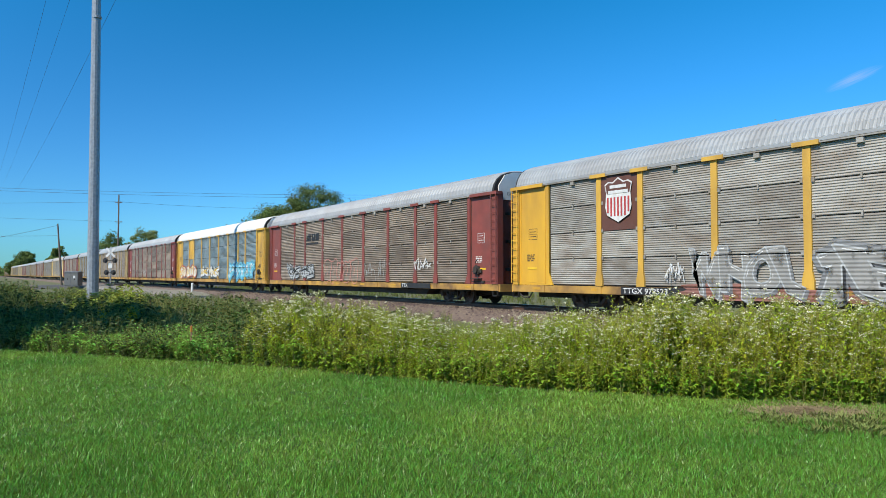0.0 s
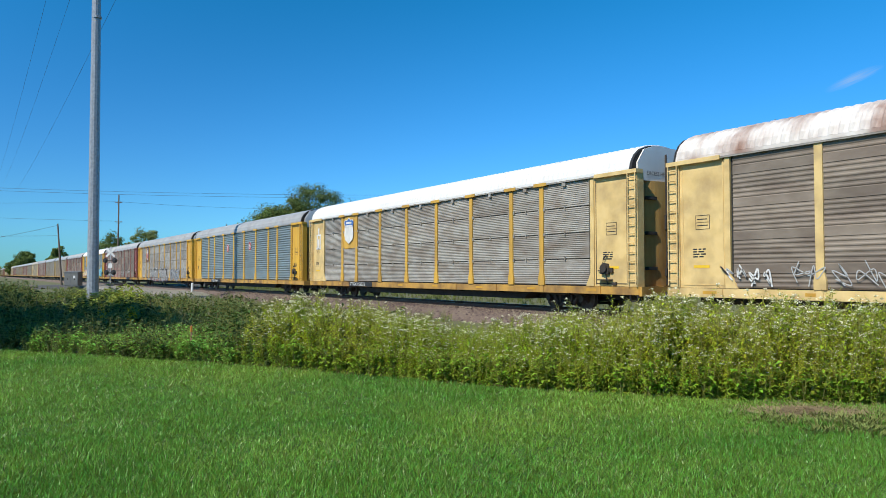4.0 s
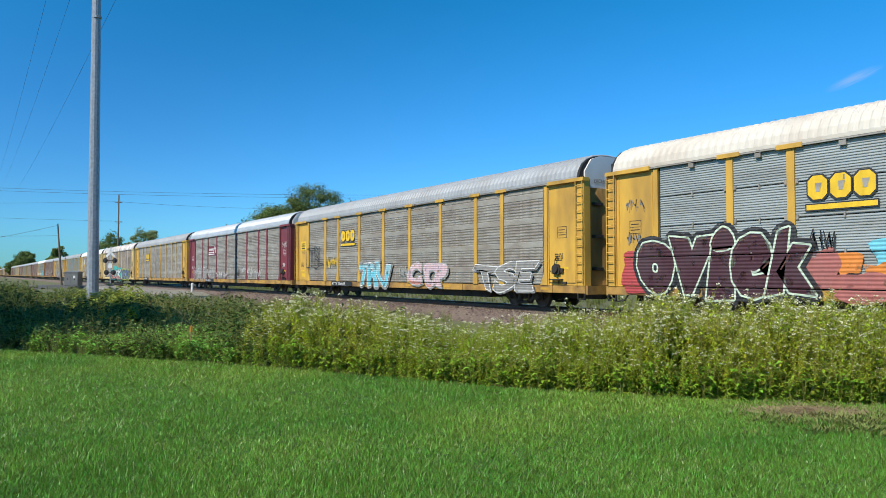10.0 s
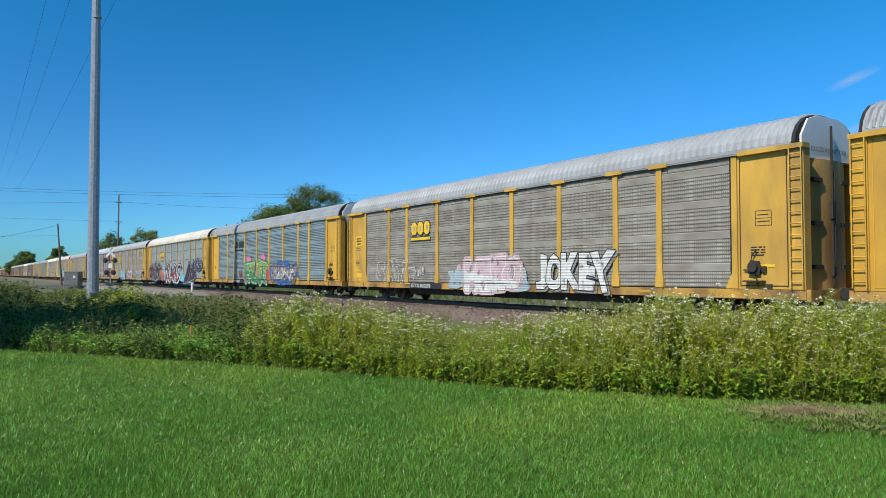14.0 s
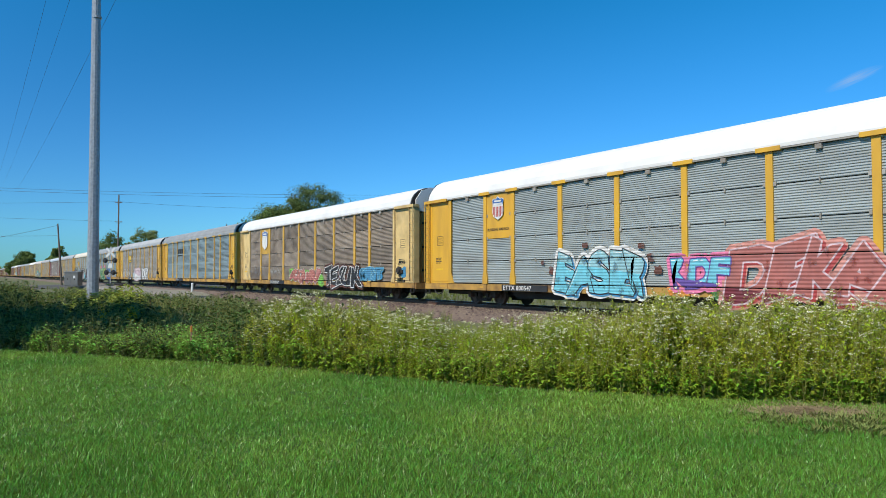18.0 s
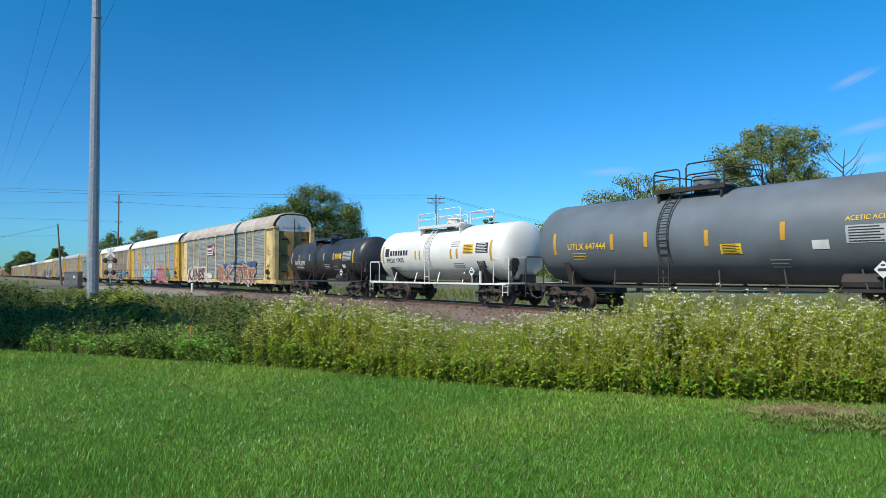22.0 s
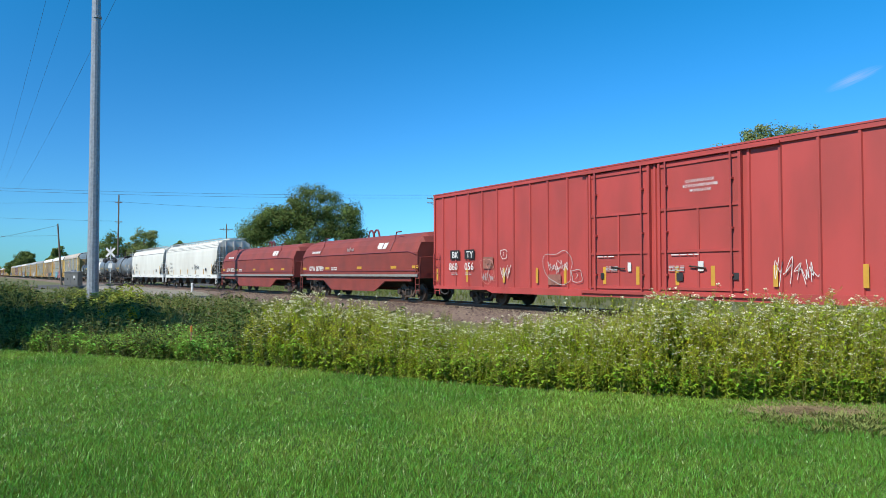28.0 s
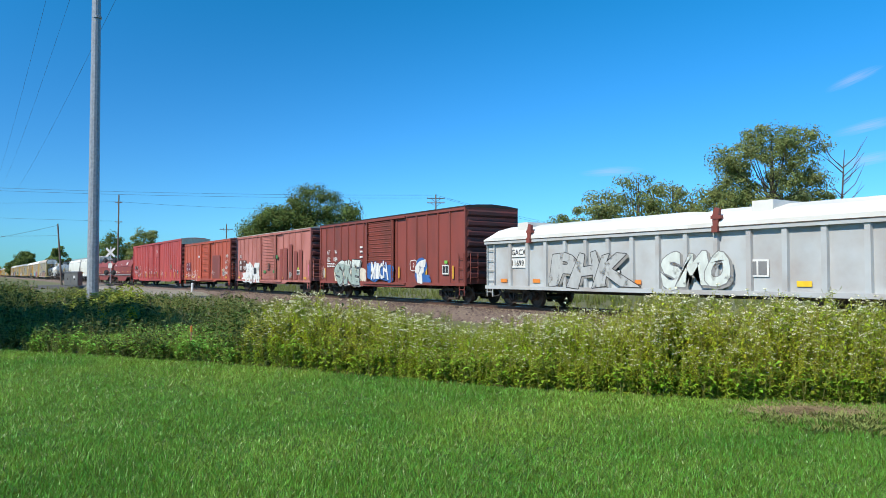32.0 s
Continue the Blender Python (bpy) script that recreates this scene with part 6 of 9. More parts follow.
    part("air_cylinder", shape(("tcyl", round(half, 2)), lambda bm: tube(bm, [(half - 4.2, -1.15, 1.16), (half - 2.9, -1.15, 1.16)], 0.22, 10)), M["dark"], car)
    bogies(car, (-half + 2.35, half - 2.35))
    couplers(car, half - 0.5, half)
    # strips, panels and marks lie on the curve of the tank
    def on_tank(x0, x1, z0, z1, col2, name="label_panel", off=0.006, k=4):
        bm = bmesh.new()
        rr = r + off
        a = [math.asin(max(-0.98, min(0.98, (z - zc) / r))) for z in (z0, z1)]
        row = [[bm.verts.new((x, -rr * math.cos(a[0] + (a[1] - a[0]) * i / k), zc + rr * math.sin(a[0] + (a[1] - a[0]) * i / k))) for x in (x0, x1)] for i in range(k + 1)]
        for p, q in zip(row, row[1:]):
            bm.faces.new((p[0], p[1], q[1], q[0]))
        return part(name, bm, M[col2], car)
    for x, zz, hh in spec["strips"]:
        on_tank(x - 0.075, x + 0.075, zz, zz + hh, "p_reflector", "reflector_strip", 0.008)
    for x0, x1, z0, z1, c in spec["panels"]:
        on_tank(x0, x1, z0, z1, c)
        if x1 - x0 > 0.5:
            for i in range(6):
                z = z0 + (z1 - z0) * (i + 0.45) / 6.4
                on_tank(x0 + 0.07, x1 - 0.07 - 0.1 * (i % 2), z, z + (z1 - z0) * 0.06, "p_black" if c != "p_black" else "p_white", "small_print", 0.012, 1)
    for s, x, z, size, c in spec["words"]:
        if s:
            a = math.asin((z + size / 2 - zc) / r)
            text(car, s, x, zc + (r + 0.008) * math.sin(a) - math.cos(a) * size / 2, size, c, -(r + 0.008) * math.cos(a) - math.sin(a) * size / 2, turn=Matrix.Rotation(-a, 4, "X"))
        else:
            rng = np.random.default_rng(int(abs(x * 100)))
            for i in range(3):
                on_tank(x, x + size * rng.uniform(0.7, 1), z - i * 0.1, z - i * 0.1 + 0.026, c, "small_print", 0.008, 1)
    if spec.get("brand"):
        for i in range(8):
            x = -4.75 + (0 if i == 0 else 0.55 + (i - 1) * 0.27)
            on_tank(x, x + (0.42 if i == 0 else 0.19), 2.34 if i else 2.3, 2.6 if i else 2.72, "p_black", "brand_bar", 0.008, 2)
    # placard
    bm = bmesh.new()
    px = half - 3.1
    prism(bm, [(px, 1.25), (px + 0.22, 1.47), (px, 1.69), (px - 0.22, 1.47)], -1.53, -1.52, "y")
    part("placard", bm, M["p_white"], car)
    part("placard_bracket", shape(("pbr", round(px, 2)), lambda bm: (box(bm, px - 0.02, px + 0.02, -1.515, -1.49, 0.95, 1.5), tube(bm, [(px + 0.35, -1.3, 0.95), (px + 0.35, -1.3, 1.5)], 0.06, 8))), rail, car)
    bm = bmesh.new()
    rects(bm, [(px - 0.12, px + 0.12, 1.43, 1.5), (px - 0.05, px + 0.05, 1.56, 1.6)], -1.537)
    part("small_print", bm, M["p_black"], car)
    return car


# covered hopper
def hopper_car(spec):
    half = spec["len"] / 2
    b = half - 0.75
    car = new("covered_hopper")
    tagged(car, spec["label"], "railway car", "train cars")
    col = M["hopper"]
    # the sides: bulging in section, ends sloped in under the overhang
    def body(bm):
        prof = [(-1.56, 1.30), (-1.57, 1.6), (-1.585, 1.9), (-1.59, 2.2), (-1.596, 2.45), (-1.60, 2.62), (-1.595, 3.1), (-1.57, 3.55), (-1.52, 3.86), (-1.46, 3.90), (-1.30, 4.25), (-0.95, 4.46), (-0.4, 4.55), (0.4, 4.55), (0.95, 4.46), (1.30, 4.25), (1.46, 3.90), (1.52, 3.86), (1.57, 3.55), (1.595, 3.1), (1.60, 2.62), (1.596, 2.45), (1.59, 2.2), (1.585, 1.9), (1.57, 1.6), (1.56, 1.30)]
        rings = []
        for x in (-b, b):
            ring = []
            for y, z in prof:
                inset = float(np.interp(z, [1.3, 1.6, 1.9, 2.2, 2.45, 2.62], [1.7, 1.85, 1.68, 1.15, 0.5, 0.0]))
                ring.append(bm.verts.new((x - math.copysign(inset, x), y, z)))
            rings.append(ring)
        n = len(prof)
        for j in range(n):
            bm.faces.new((rings[0][j], rings[0][(j + 1) % n], rings[1][(j + 1) % n], rings[1][j]))
        bm.faces.new(rings[0][::-1])
        bm.faces.new(rings[1])
    part("body", shape(("hopper_body", round(half, 2)), body), col, car)
    part("side_groove", shape(("hgroove", round(half, 2)), lambda bm: [box(bm, -b + 0.05, b - 0.05, y, -1.3, z, z + 0.025) for y, z in (((-1.545, 3.84), (-1.44, 3.99), (-1.37, 4.12)) if spec.get("bins") else ((-1.546, 3.79), (-1.546, 3.816)))]), M["p_grey"], car)
    part("side_sill", shape(("hsill", round(half, 2)), lambda bm: [box(bm, -half + 0.62, half - 0.62, y, y + 0.1, 1.0, 1.33) for y in (-1.58, 1.48)]), M["white"], car)
    # slope sheets are coloured dark in place of the overhang's shade
    part("end_slope", shape(("hslope", round(half, 2)), lambda bm: [prism(bm, [(s * (b - 0.03), 2.6), (s * (b - 2.0), 1.3), (s * (b - 2.3), 1.05), (s * (b - 0.3), 2.6)], -1.54, 1.54, "y") for s in (-1, 1)]), M["dark"], car, "dark grimy end slope sheet")
    for s in (-1, 1):
        part("end_posts", shape(("hend", round(half, 2), s), lambda bm: (*[box(bm, *sorted((s * b, s * (b + 0.12))), y - 0.07, y + 0.07, 2.4, 4.4) for y in (-0.75, 0.0, 0.75)], *[box(bm, *sorted((s * (b + 0.1), s * (b + 0.16))), y, y + 0.07, 1.0, 4.2) for y in (-1.4, 1.33)], box(bm, *sorted((s * (half - 0.60), s * (half - 0.8))), -1.47, 1.47, 1.01, 1.32))), M["gon"], car)
        part("ladder", shape(("hlad", round(half, 2), s), lambda bm: (ladder(bm, s * (b - 0.32), -1.63, 1.33, 2.75, 0.6, 4, 0.017), ladder(bm, s * (b + 0.2), -1.3, 1.33, 4.4, 0.45, 9, 0.018, "y"), ladder(bm, s * (half - 0.8), -1.58, 0.5, 1.0, 0.4, 2, 0.02))), M["white"], car)
    part("brake_rigging", shape(("hbrake", round(half, 2)), lambda bm: (tube(bm, [(half - 1.5, -0.6, 1.5), (half - 0.9, -0.6, 1.5)], 0.2, 10), tube(bm, [(half - 1.0, -0.9, 1.9), (half - 1.0, 0.5, 2.2)], 0.05, 6), box(bm, half - 1.2, half - 0.8, -1.1, -0.8, 1.6, 1.9), tube(bm, [(half - 0.85, 0.6, 2.0), (half - 0.78, 0.6, 2.0)], 0.16, 14), tube(bm, [(half - 1.0, -1.2, 1.4), (half - 0.9, -0.4, 1.9), (half - 0.9, 0.3, 1.5)], 0.04, 6), box(bm, half - 1.35, half - 0.95, 0.0, 0.5, 1.35, 1.7))), M["dark"], car)

    def walkway(bm):
        for y in (-1.15, 0.75):
            for k in range(3):
                box(bm, -b - 0.05, b + 0.05, y + 0.15 * k, y + 0.15 * k + 0.06, 4.60 + 0.02 * k, 4.66)
        for x in np.arange(-b + 0.3, b, 1.35):
            for s in (-1, 1):
                box(bm, x - 0.025, x + 0.025, s * 1.2 - 0.02, s * 1.2 + 0.02, 4.30, 4.66)
                tube(bm, [(x, s * 1.2, 4.6), (x + 0.3, s * 0.8, 4.5)], 0.014, 4)
        for s in (-1, 1):
            box(bm, *sorted((s * (b - 0.2), s * (b + 0.05))), -0.68, 0.68, 4.62, 4.655)
    part("running_board", shape(("hwalk", round(half, 2)), walkway), M["silver"], car)
    part("hatch", shape(("hhatch", round(half, 2)), lambda bm: [box(bm, x, x + 1.6, -0.3, 0.3, 4.54, 4.64) for x in np.arange(-b + 0.8, b - 1.8, 1.75)]), M["hopper"], car)
    n = spec.get("bins", 4)
    for i in range(n):
        x = (i - (n - 1) / 2) * (2 * b - 5.2) / n
        w = (2 * b - 5.2) / n
        bm = bmesh.new()
        prism(bm, [(x - w * 0.49, 1.28), (x - 0.42, 0.45), (x + 0.42, 0.45), (x + w * 0.49, 1.28)], -1.25, 1.25, "y")
        part("discharge_bin", bm, M["dark"], car)
    part("centre_sill", shape(("hcs", round(half, 2)), lambda bm: box(bm, -half + 0.5, half - 0.5, -0.3, 0.3, 0.7, 1.02)), M["dark"], car)
    bogies(car, (-half + 2.3, half - 2.3))
    couplers(car, half - 0.5, half)
    D = lambda d: d - half
    for x in spec["strips"]:
        bars(car, [(D(x) - 0.06, D(x) + 0.06, 1.36, 1.36 + (0.95 if x in (spec["strips"][0], spec["strips"][-1]) else 0.5))], "p_reflector", -1.605, "reflector_strip")
    for s, d, z, size, c in spec["words"]:
        text(car, s, D(d), z, size, c, -1.612)
    print_block(car, D(spec["strips"][0] + 0.9), 1.72, 0.9, 2, "p_grey", -1.612, 0.05, 4)
    bars(car, [(D(2 * half - 4.6), D(2 * half - 4.0), 1.6, 2.0)], "p_white", -1.61)
    bars(car, [(D(2 * half - 4.55), D(2 * half - 4.32), 1.66, 1.94), (D(2 * half - 4.28), D(2 * half - 4.05), 1.66, 1.94)], "p_black", -1.617)
    for x in (0.3, 0.45, 0.62):
        bars(car, [(D(2 * half * x), D(2 * half * x) + 0.5, 1.14, 1.2)], "p_grey", -1.586)
    for fn in spec.get("art", ()):
        fn(car, D)
    return car


# coil car
def coil_car(spec):
    half = spec["len"] / 2
    b = half - 0.85
    car = new("coil_car")
    tagged(car, spec["label"], "railway car", "train cars")
    col = M["coil"]

    def hood(bm):
        prof = [(-1.50, 1.42), (-1.50, 2.48), (-1.44, 2.62), (-1.28, 2.98), (-1.02, 3.28), (-0.65, 3.48), (-0.25, 3.56), (0.25, 3.56), (0.65, 3.48), (1.02, 3.28), (1.28, 2.98), (1.44, 2.62), (1.50, 2.48), (1.50, 1.42)]
        rings = [[bm.verts.new((x, y * k, min(z, top))) for y, z in prof] for x, k, top in ((-b, 0.97, 3.0), (-b + 0.18, 0.99, 3.3), (-b + 0.5, 1.0, 9.0), (b - 0.5, 1.0, 9.0), (b - 0.18, 0.99, 3.3), (b, 0.97, 3.0))]
        m = len(prof)
        for p, q in zip(rings, rings[1:]):
            for j in range(m):
                bm.faces.new((p[j], p[(j + 1) % m], q[(j + 1) % m], q[j]))
        bm.faces.new(rings[0][::-1])
        bm.faces.new(rings[-1])
    part("hood", shape(("coil_hood", round(half, 2)), hood), col, car)
    part("hood_seam", shape(("coil_seam", round(half, 2)), lambda bm: ([tube(bm, [(-b + 0.05, y, 2.36), (-b + 0.8, y, 2.52), (-0.1, y, 2.52)], 0.022, 5) for y in (-1.515,)], [tube(bm, [(0.1, y, 2.52), (b - 0.8, y, 2.52), (b - 0.05, y, 2.36)], 0.022, 5) for y in (-1.515,)], box(bm, -b + 0.02, b - 0.02, -1.53, -1.5, 1.52, 1.56))), M["p_maroon"], car)
    part("side_rail", shape(("coil_rail", round(half, 2)), lambda bm: [box(bm, -half + 0.7, half - 0.7, y, y + 0.1, 1.24, 1.36) for y in (-1.58, 1.48)]), M["p_haze"], car, "dull grey side rail")
    part("deck", shape(("coil_deck", round(half, 2)), lambda bm: box(bm, -half + 0.7, half - 0.7, -1.5, 1.5, 1.20, 1.42)), col, car)
    part("side_girder", shape(("coil_girder", round(half, 2)), lambda bm: [prism(bm, [(-b + 0.6, 1.24), (-b + 0.6, 1.0), (-b + 3.4, 0.98), (-b + 4.6, 0.42), (b - 4.6, 0.42), (b - 3.4, 0.98), (b - 0.6, 1.0), (b - 0.6, 1.24)], y, y + 0.08, "y") for y in (-1.46, 1.38)]), col, car)
    part("centre_sill", shape(("ccs", round(half, 2)), lambda bm: box(bm, -half + 0.5, half - 0.5, -0.3, 0.3, 0.66, 1.2)), M["dark"], car)
    for s in (-1, 1):
        part("end_platform", shape(("cend", round(half, 2), s), lambda bm: (box(bm, *sorted((s * (half - 0.55), s * b)), -1.5, 1.5, 1.16, 1.22), tube(bm, [(s * (half - 0.6), -1.45, 1.2), (s * (half - 0.6), -1.45, 2.2), (s * (half - 0.6), -0.7, 2.25), (s * (half - 0.6), 0.7, 2.25), (s * (half - 0.6), 1.45, 2.2), (s * (half - 0.6), 1.45, 1.2)], 0.025, 6), ladder(bm, s * (half - 0.75), -1.52, 0.4, 1.9, 0.36, 5))), M["coil"], car)
        part("hood_guide", shape(("cguide", round(half, 2), s), lambda bm: (tube(bm, [(s * b * 0.62, -1.2, 3.05), (s * b * 0.62, -1.05, 3.62), (s * b * 0.62 + 0.5, -1.05, 3.62)], 0.04, 5), tube(bm, [(s * b * 0.62, -1.46, 2.6), (s * b * 0.62, -1.24, 3.06)], 0.05, 5))), M["p_maroon"], car)
    part("lifting_bail", shape(("bail",), lambda bm: [tube(bm, [(x + 0.34 * math.cos(a), 0, 3.56 + 0.42 * math.sin(a)) for a in np.linspace(0, math.pi, 9)], 0.06, 6) for x in (-0.35, 0.35)]), M["p_maroon"], car)
    bogies(car, (-half + 2.4, half - 2.4))
    couplers(car, half - 0.5, half)
    D = lambda d: d - half
    text(car, spec["mark"], D(2.05), 1.58, 0.29, "p_white", -1.512, squeeze=1.0, bold=0.03)
    for x in (0.95, 4.6, 9.0, 13.0, 15.2):
        if x < 2 * half - 1.2:
            bars(car, [(D(x), D(x) + 0.6, 1.66, 1.8)], "p_reflector", -1.51, "reflector_strip")
    print_block(car, D(5.5), 1.72, 0.8, 2, "p_white", -1.512, 0.06, 8)
    bm = bmesh.new()
    for i in range(9):
        rects(bm, [(D(2.3) + i * 0.16, D(2.3) + i * 0.16 + 0.11, 0, 0.14)], 0)
    part("painted_bars", bm, M["p_white"], car, at=Matrix.Translation((0, -1.425, 2.70)) @ Matrix.Rotation(-0.4, 4, "X"))
    bm = bmesh.new()
    e = 2 * half - 5.2
    flat(bm, [(0.08, 0.02), (0.5, 0.02), (0.56, 0.38), (0.0, 0.38), (-0.04, 0.14)], 0)
    flat(bm, [(0.6, 0.02), (0.98, 0.02), (1.06, 0.38), (0.66, 0.38)], 0)
    part("emblem_line", bm, M["p_white"], car, at=Matrix.Translation((D(e), -1.425, 2.72)) @ Matrix.Rotation(-0.42, 4, "X"))
    for fn in spec.get("art", ()):
        fn(car, D)
    return car


# boxcars
def box_car(spec):
    half = spec["len"] / 2
    b = half - 0.78
    h0, h1 = spec["z0"], spec["z1"]
    col = M[spec["paint"]]
    car = new("boxcar")
    tagged(car, spec["label"], "railway car", "train cars")
    part("body", shape(("box_body", round(b, 2), h0, h1), lambda bm: box(bm, -b, b, -1.46, 1.46, h0 + 0.12, h1)), col, car)
    part("roof", shape(("box_roof", round(b, 2), h1), lambda bm: (prism(bm, [(-1.54, h1), (-1.54, h1 + 0.05), (-0.9, h1 + 0.12), (0, h1 + 0.17), (0.9, h1 + 0.12), (1.54, h1 + 0.05), (1.54, h1)], -b - 0.03, b + 0.03), *[prism(bm, [(-1.5, h1 + 0.05), (-0.9, h1 + 0.15), (0, h1 + 0.20), (0.9, h1 + 0.15), (1.5, h1 + 0.05)], x, x + 0.12) for x in np.arange(-b + 0.2, b - 0.2, 1.02)])), M[spec.get("roof", spec["paint"])], car)
    part("side_sill", shape(("box_sill", round(b, 2), h0), lambda bm: [prism(bm, [(-b + 0.02, h0 + 0.16), (-b + 0.02, h0 + 0.02), (-b + 4.2, h0 + 0.02), (-b + 4.6, h0 - 0.1), (b - 4.6, h0 - 0.1), (b - 4.2, h0 + 0.02), (b - 0.02, h0 + 0.02), (b - 0.02, h0 + 0.16)], *sorted((s * 1.44, s * 1.53)), "y") for s in (-1, 1)]), col, car)
    part("centre_sill", shape(("bcs", round(half, 2)), lambda bm: (box(bm, -half + 0.5, half - 0.5, -0.3, 0.3, 0.62, h0 + 0.14), *[box(bm, x, x + 0.1, -1.4, 1.4, 0.66, h0 + 0.14) for x in np.arange(-b + 2, b - 1.9, 2.2)])), M["dark"], car)
    # side posts stand proud of the sheets; doors interrupt them
    d0, d1 = spec["door"]
    D = lambda d: d - half
    posts = spec["posts"]
    for s in (-1, 1):
        for p in posts:
            part("side_post", shape(("box_post", h0, h1), lambda bm: prism(bm, [(-0.055, -1.46), (-0.035, -1.515), (0.035, -1.515), (0.055, -1.46)], h0 + 0.16, h1 - 0.08, "z")), col, car, at=Matrix.Translation((D(p) * -s if s > 0 else D(p), 0, 0)) @ (Matrix.Rotation(math.pi, 4, "Z") if s > 0 else Matrix()))
    part("top_chord", shape(("box_chord", round(b, 2), h1), lambda bm: [box(bm, -b, b, *sorted((s * 1.45, s * 1.525)), h1 - 0.13, h1 + 0.01) for s in (-1, 1)]), col, car)
    for k, (a, e) in enumerate(spec["leaves"]):
        door = part("door", shape(("bdoor", h0, h1, round(e - a, 2), spec["style"]), door_mesh, e - a, h0 + 0.2, h1 - 0.2, spec["style"]), M[spec.get("door_paint", spec["paint"])], car, at=(D((a + e) / 2), -1.47, 0))
        dp = M[spec.get("door_paint", spec["paint"])]
        w, zz, hh = e - a, h0 + 0.2, h1 - h0 - 0.4
        if spec["style"] != "ribbed":
            for f in (0.0, 0.29, 0.62, 0.965):
                part("door_bar", shape(("dbar", round(w, 2)), lambda bm: box(bm, -w / 2 + 0.02, w / 2 - 0.02, -0.09, -0.05, 0, 0.09)), dp, door, at=(0, 0, zz + hh * f))
            part("door_bar", shape(("dmid", round(hh, 2)), lambda bm: box(bm, -0.04, 0.04, -0.085, -0.05, 0, hh * 0.62)), dp, door, at=(0, 0, zz))
        for q in (-1, 1):
            part("door_stile", shape(("dstile", round(hh, 2)), lambda bm: box(bm, -0.045, 0.045, -0.115, 0.0, 0, hh)), dp, door, at=(q * (w / 2 - 0.045), 0, zz))
            part("lock_rod", shape(("drod", round(hh, 2)), rod_mesh, hh + 0.1), dp, door, at=(q * (w / 2 - (0.32 if spec["style"] != "ribbed" else 0.14)), 0, zz - 0.05))
        part("door_handle", shape("dhandle", lambda bm: tube(bm, [(-0.3, -0.12, 0.75), (0.3, -0.12, 0.68)], 0.025, 5)), M["dark"], door, at=(0, 0, zz))
    for za, zb in ((h0 + 0.02, h0 + 0.12), (h1 - 0.16, h1 - 0.08)):
        bm = bmesh.new()
        box(bm, D(d0 - 0.3), D(d1 + 1.2), -1.60, -1.46, za, zb)
        part("door_track", bm, col, car)
    # ribbed ends, ladders, steps
    for s in (-1, 1):
        # end ribs may take a darker colour that holds the end's shade
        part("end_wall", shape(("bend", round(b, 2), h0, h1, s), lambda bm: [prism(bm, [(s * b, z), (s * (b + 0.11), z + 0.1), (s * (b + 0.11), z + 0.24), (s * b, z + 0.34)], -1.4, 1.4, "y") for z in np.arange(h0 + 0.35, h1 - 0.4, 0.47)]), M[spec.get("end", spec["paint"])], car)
        part("ladder", shape(("blad", round(b, 2), h0, s, spec["lad"]), lambda bm: (ladder(bm, s * (b - 0.28), -1.56, h0 + 0.2, h0 + spec["lad"], 0.44, int(spec["lad"] / 0.42), 0.016), ladder(bm, s * (b + 0.2), -1.15, h0 + 0.2, h0 + spec["lad"], 0.42, int(spec["lad"] / 0.42), 0.016, "y"), ladder(bm, s * (b - 0.28), -1.5, 0.4, h0 + 0.1, 0.4, 1, 0.02))), col, car)
        if spec.get("cap"):
            part("end_plate", shape(("bcap", round(b, 2), h1, s), lambda bm: prism(bm, [(-1.46, h1 - 0.55), (-1.46, h1 + 0.04), (-0.9, h1 + 0.1), (0.9, h1 + 0.1), (1.46, h1 + 0.04), (1.46, h1 - 0.55)], *sorted((s * (b + 0.02), s * (b + 0.14))))), M[spec["cap"]], car, "pale grey upper end plate")
        for q in (-1, 1):
            part("corner_post", shape(("bcorner", h0, h1), lambda bm: box(bm, -0.06, 0.06, -0.04, 0.04, h0 + 0.05, h1)), col, car, at=(s * (b - 0.04), q * 1.48, 0))
    part("brake_wheel", shape(("bbrake", round(b, 2)), lambda bm: (tube(bm, [(b + 0.15, 0.6, 2.0), (b + 0.22, 0.6, 2.0)], 0.28, 14), tube(bm, [(b + 0.12, 0.6, 1.0), (b + 0.12, 0.6, 2.0)], 0.03, 5))), M["dark"], car)
    bogies(car, (-half + spec.get("bog", 2.5), half - spec.get("bog", 2.5)))
    couplers(car, half - 0.5, half)
    for d in spec["strips"]:
        if spec.get("flatstrips"):
            bars(car, [(D(d), D(d) + 0.5, h0 + 0.22, h0 + 0.37)], "p_reflector", -1.528, "reflector_strip")
        else:
            bars(car, [(D(d) - 0.07, D(d) + 0.07, h0 + 0.35, h0 + 0.95)], "p_reflector", -1.528, "reflector_strip")
    for s, d, z, size, c in spec["words"]:
        text(car, s, D(d), z, size, c, -1.533)
    for fn in spec.get("art", ()):
        fn(car, D)
    return car


def door_mesh(bm, w, z0, z1, style):
    if style == "ribbed":
        n = 14
        out = [(0.0, z0)]
        k = (z1 - z0) / n
        for i in range(n):
            z = z0 + k * i
            out += [(-0.035, z + 0.06 * k), (-0.05, z + 0.3 * k), (-0.055, z + 0.62 * k), (-0.085, z + 0.8 * k), (-0.085, z + 0.9 * k), (-0.035, z + 0.98 * k)]
        out += [(0, z1)]
        prism(bm, out, -w / 2, w / 2)
    else:
        box(bm, -w / 2 + 0.02, w / 2 - 0.02, -0.05, 0.0, z0, z1)


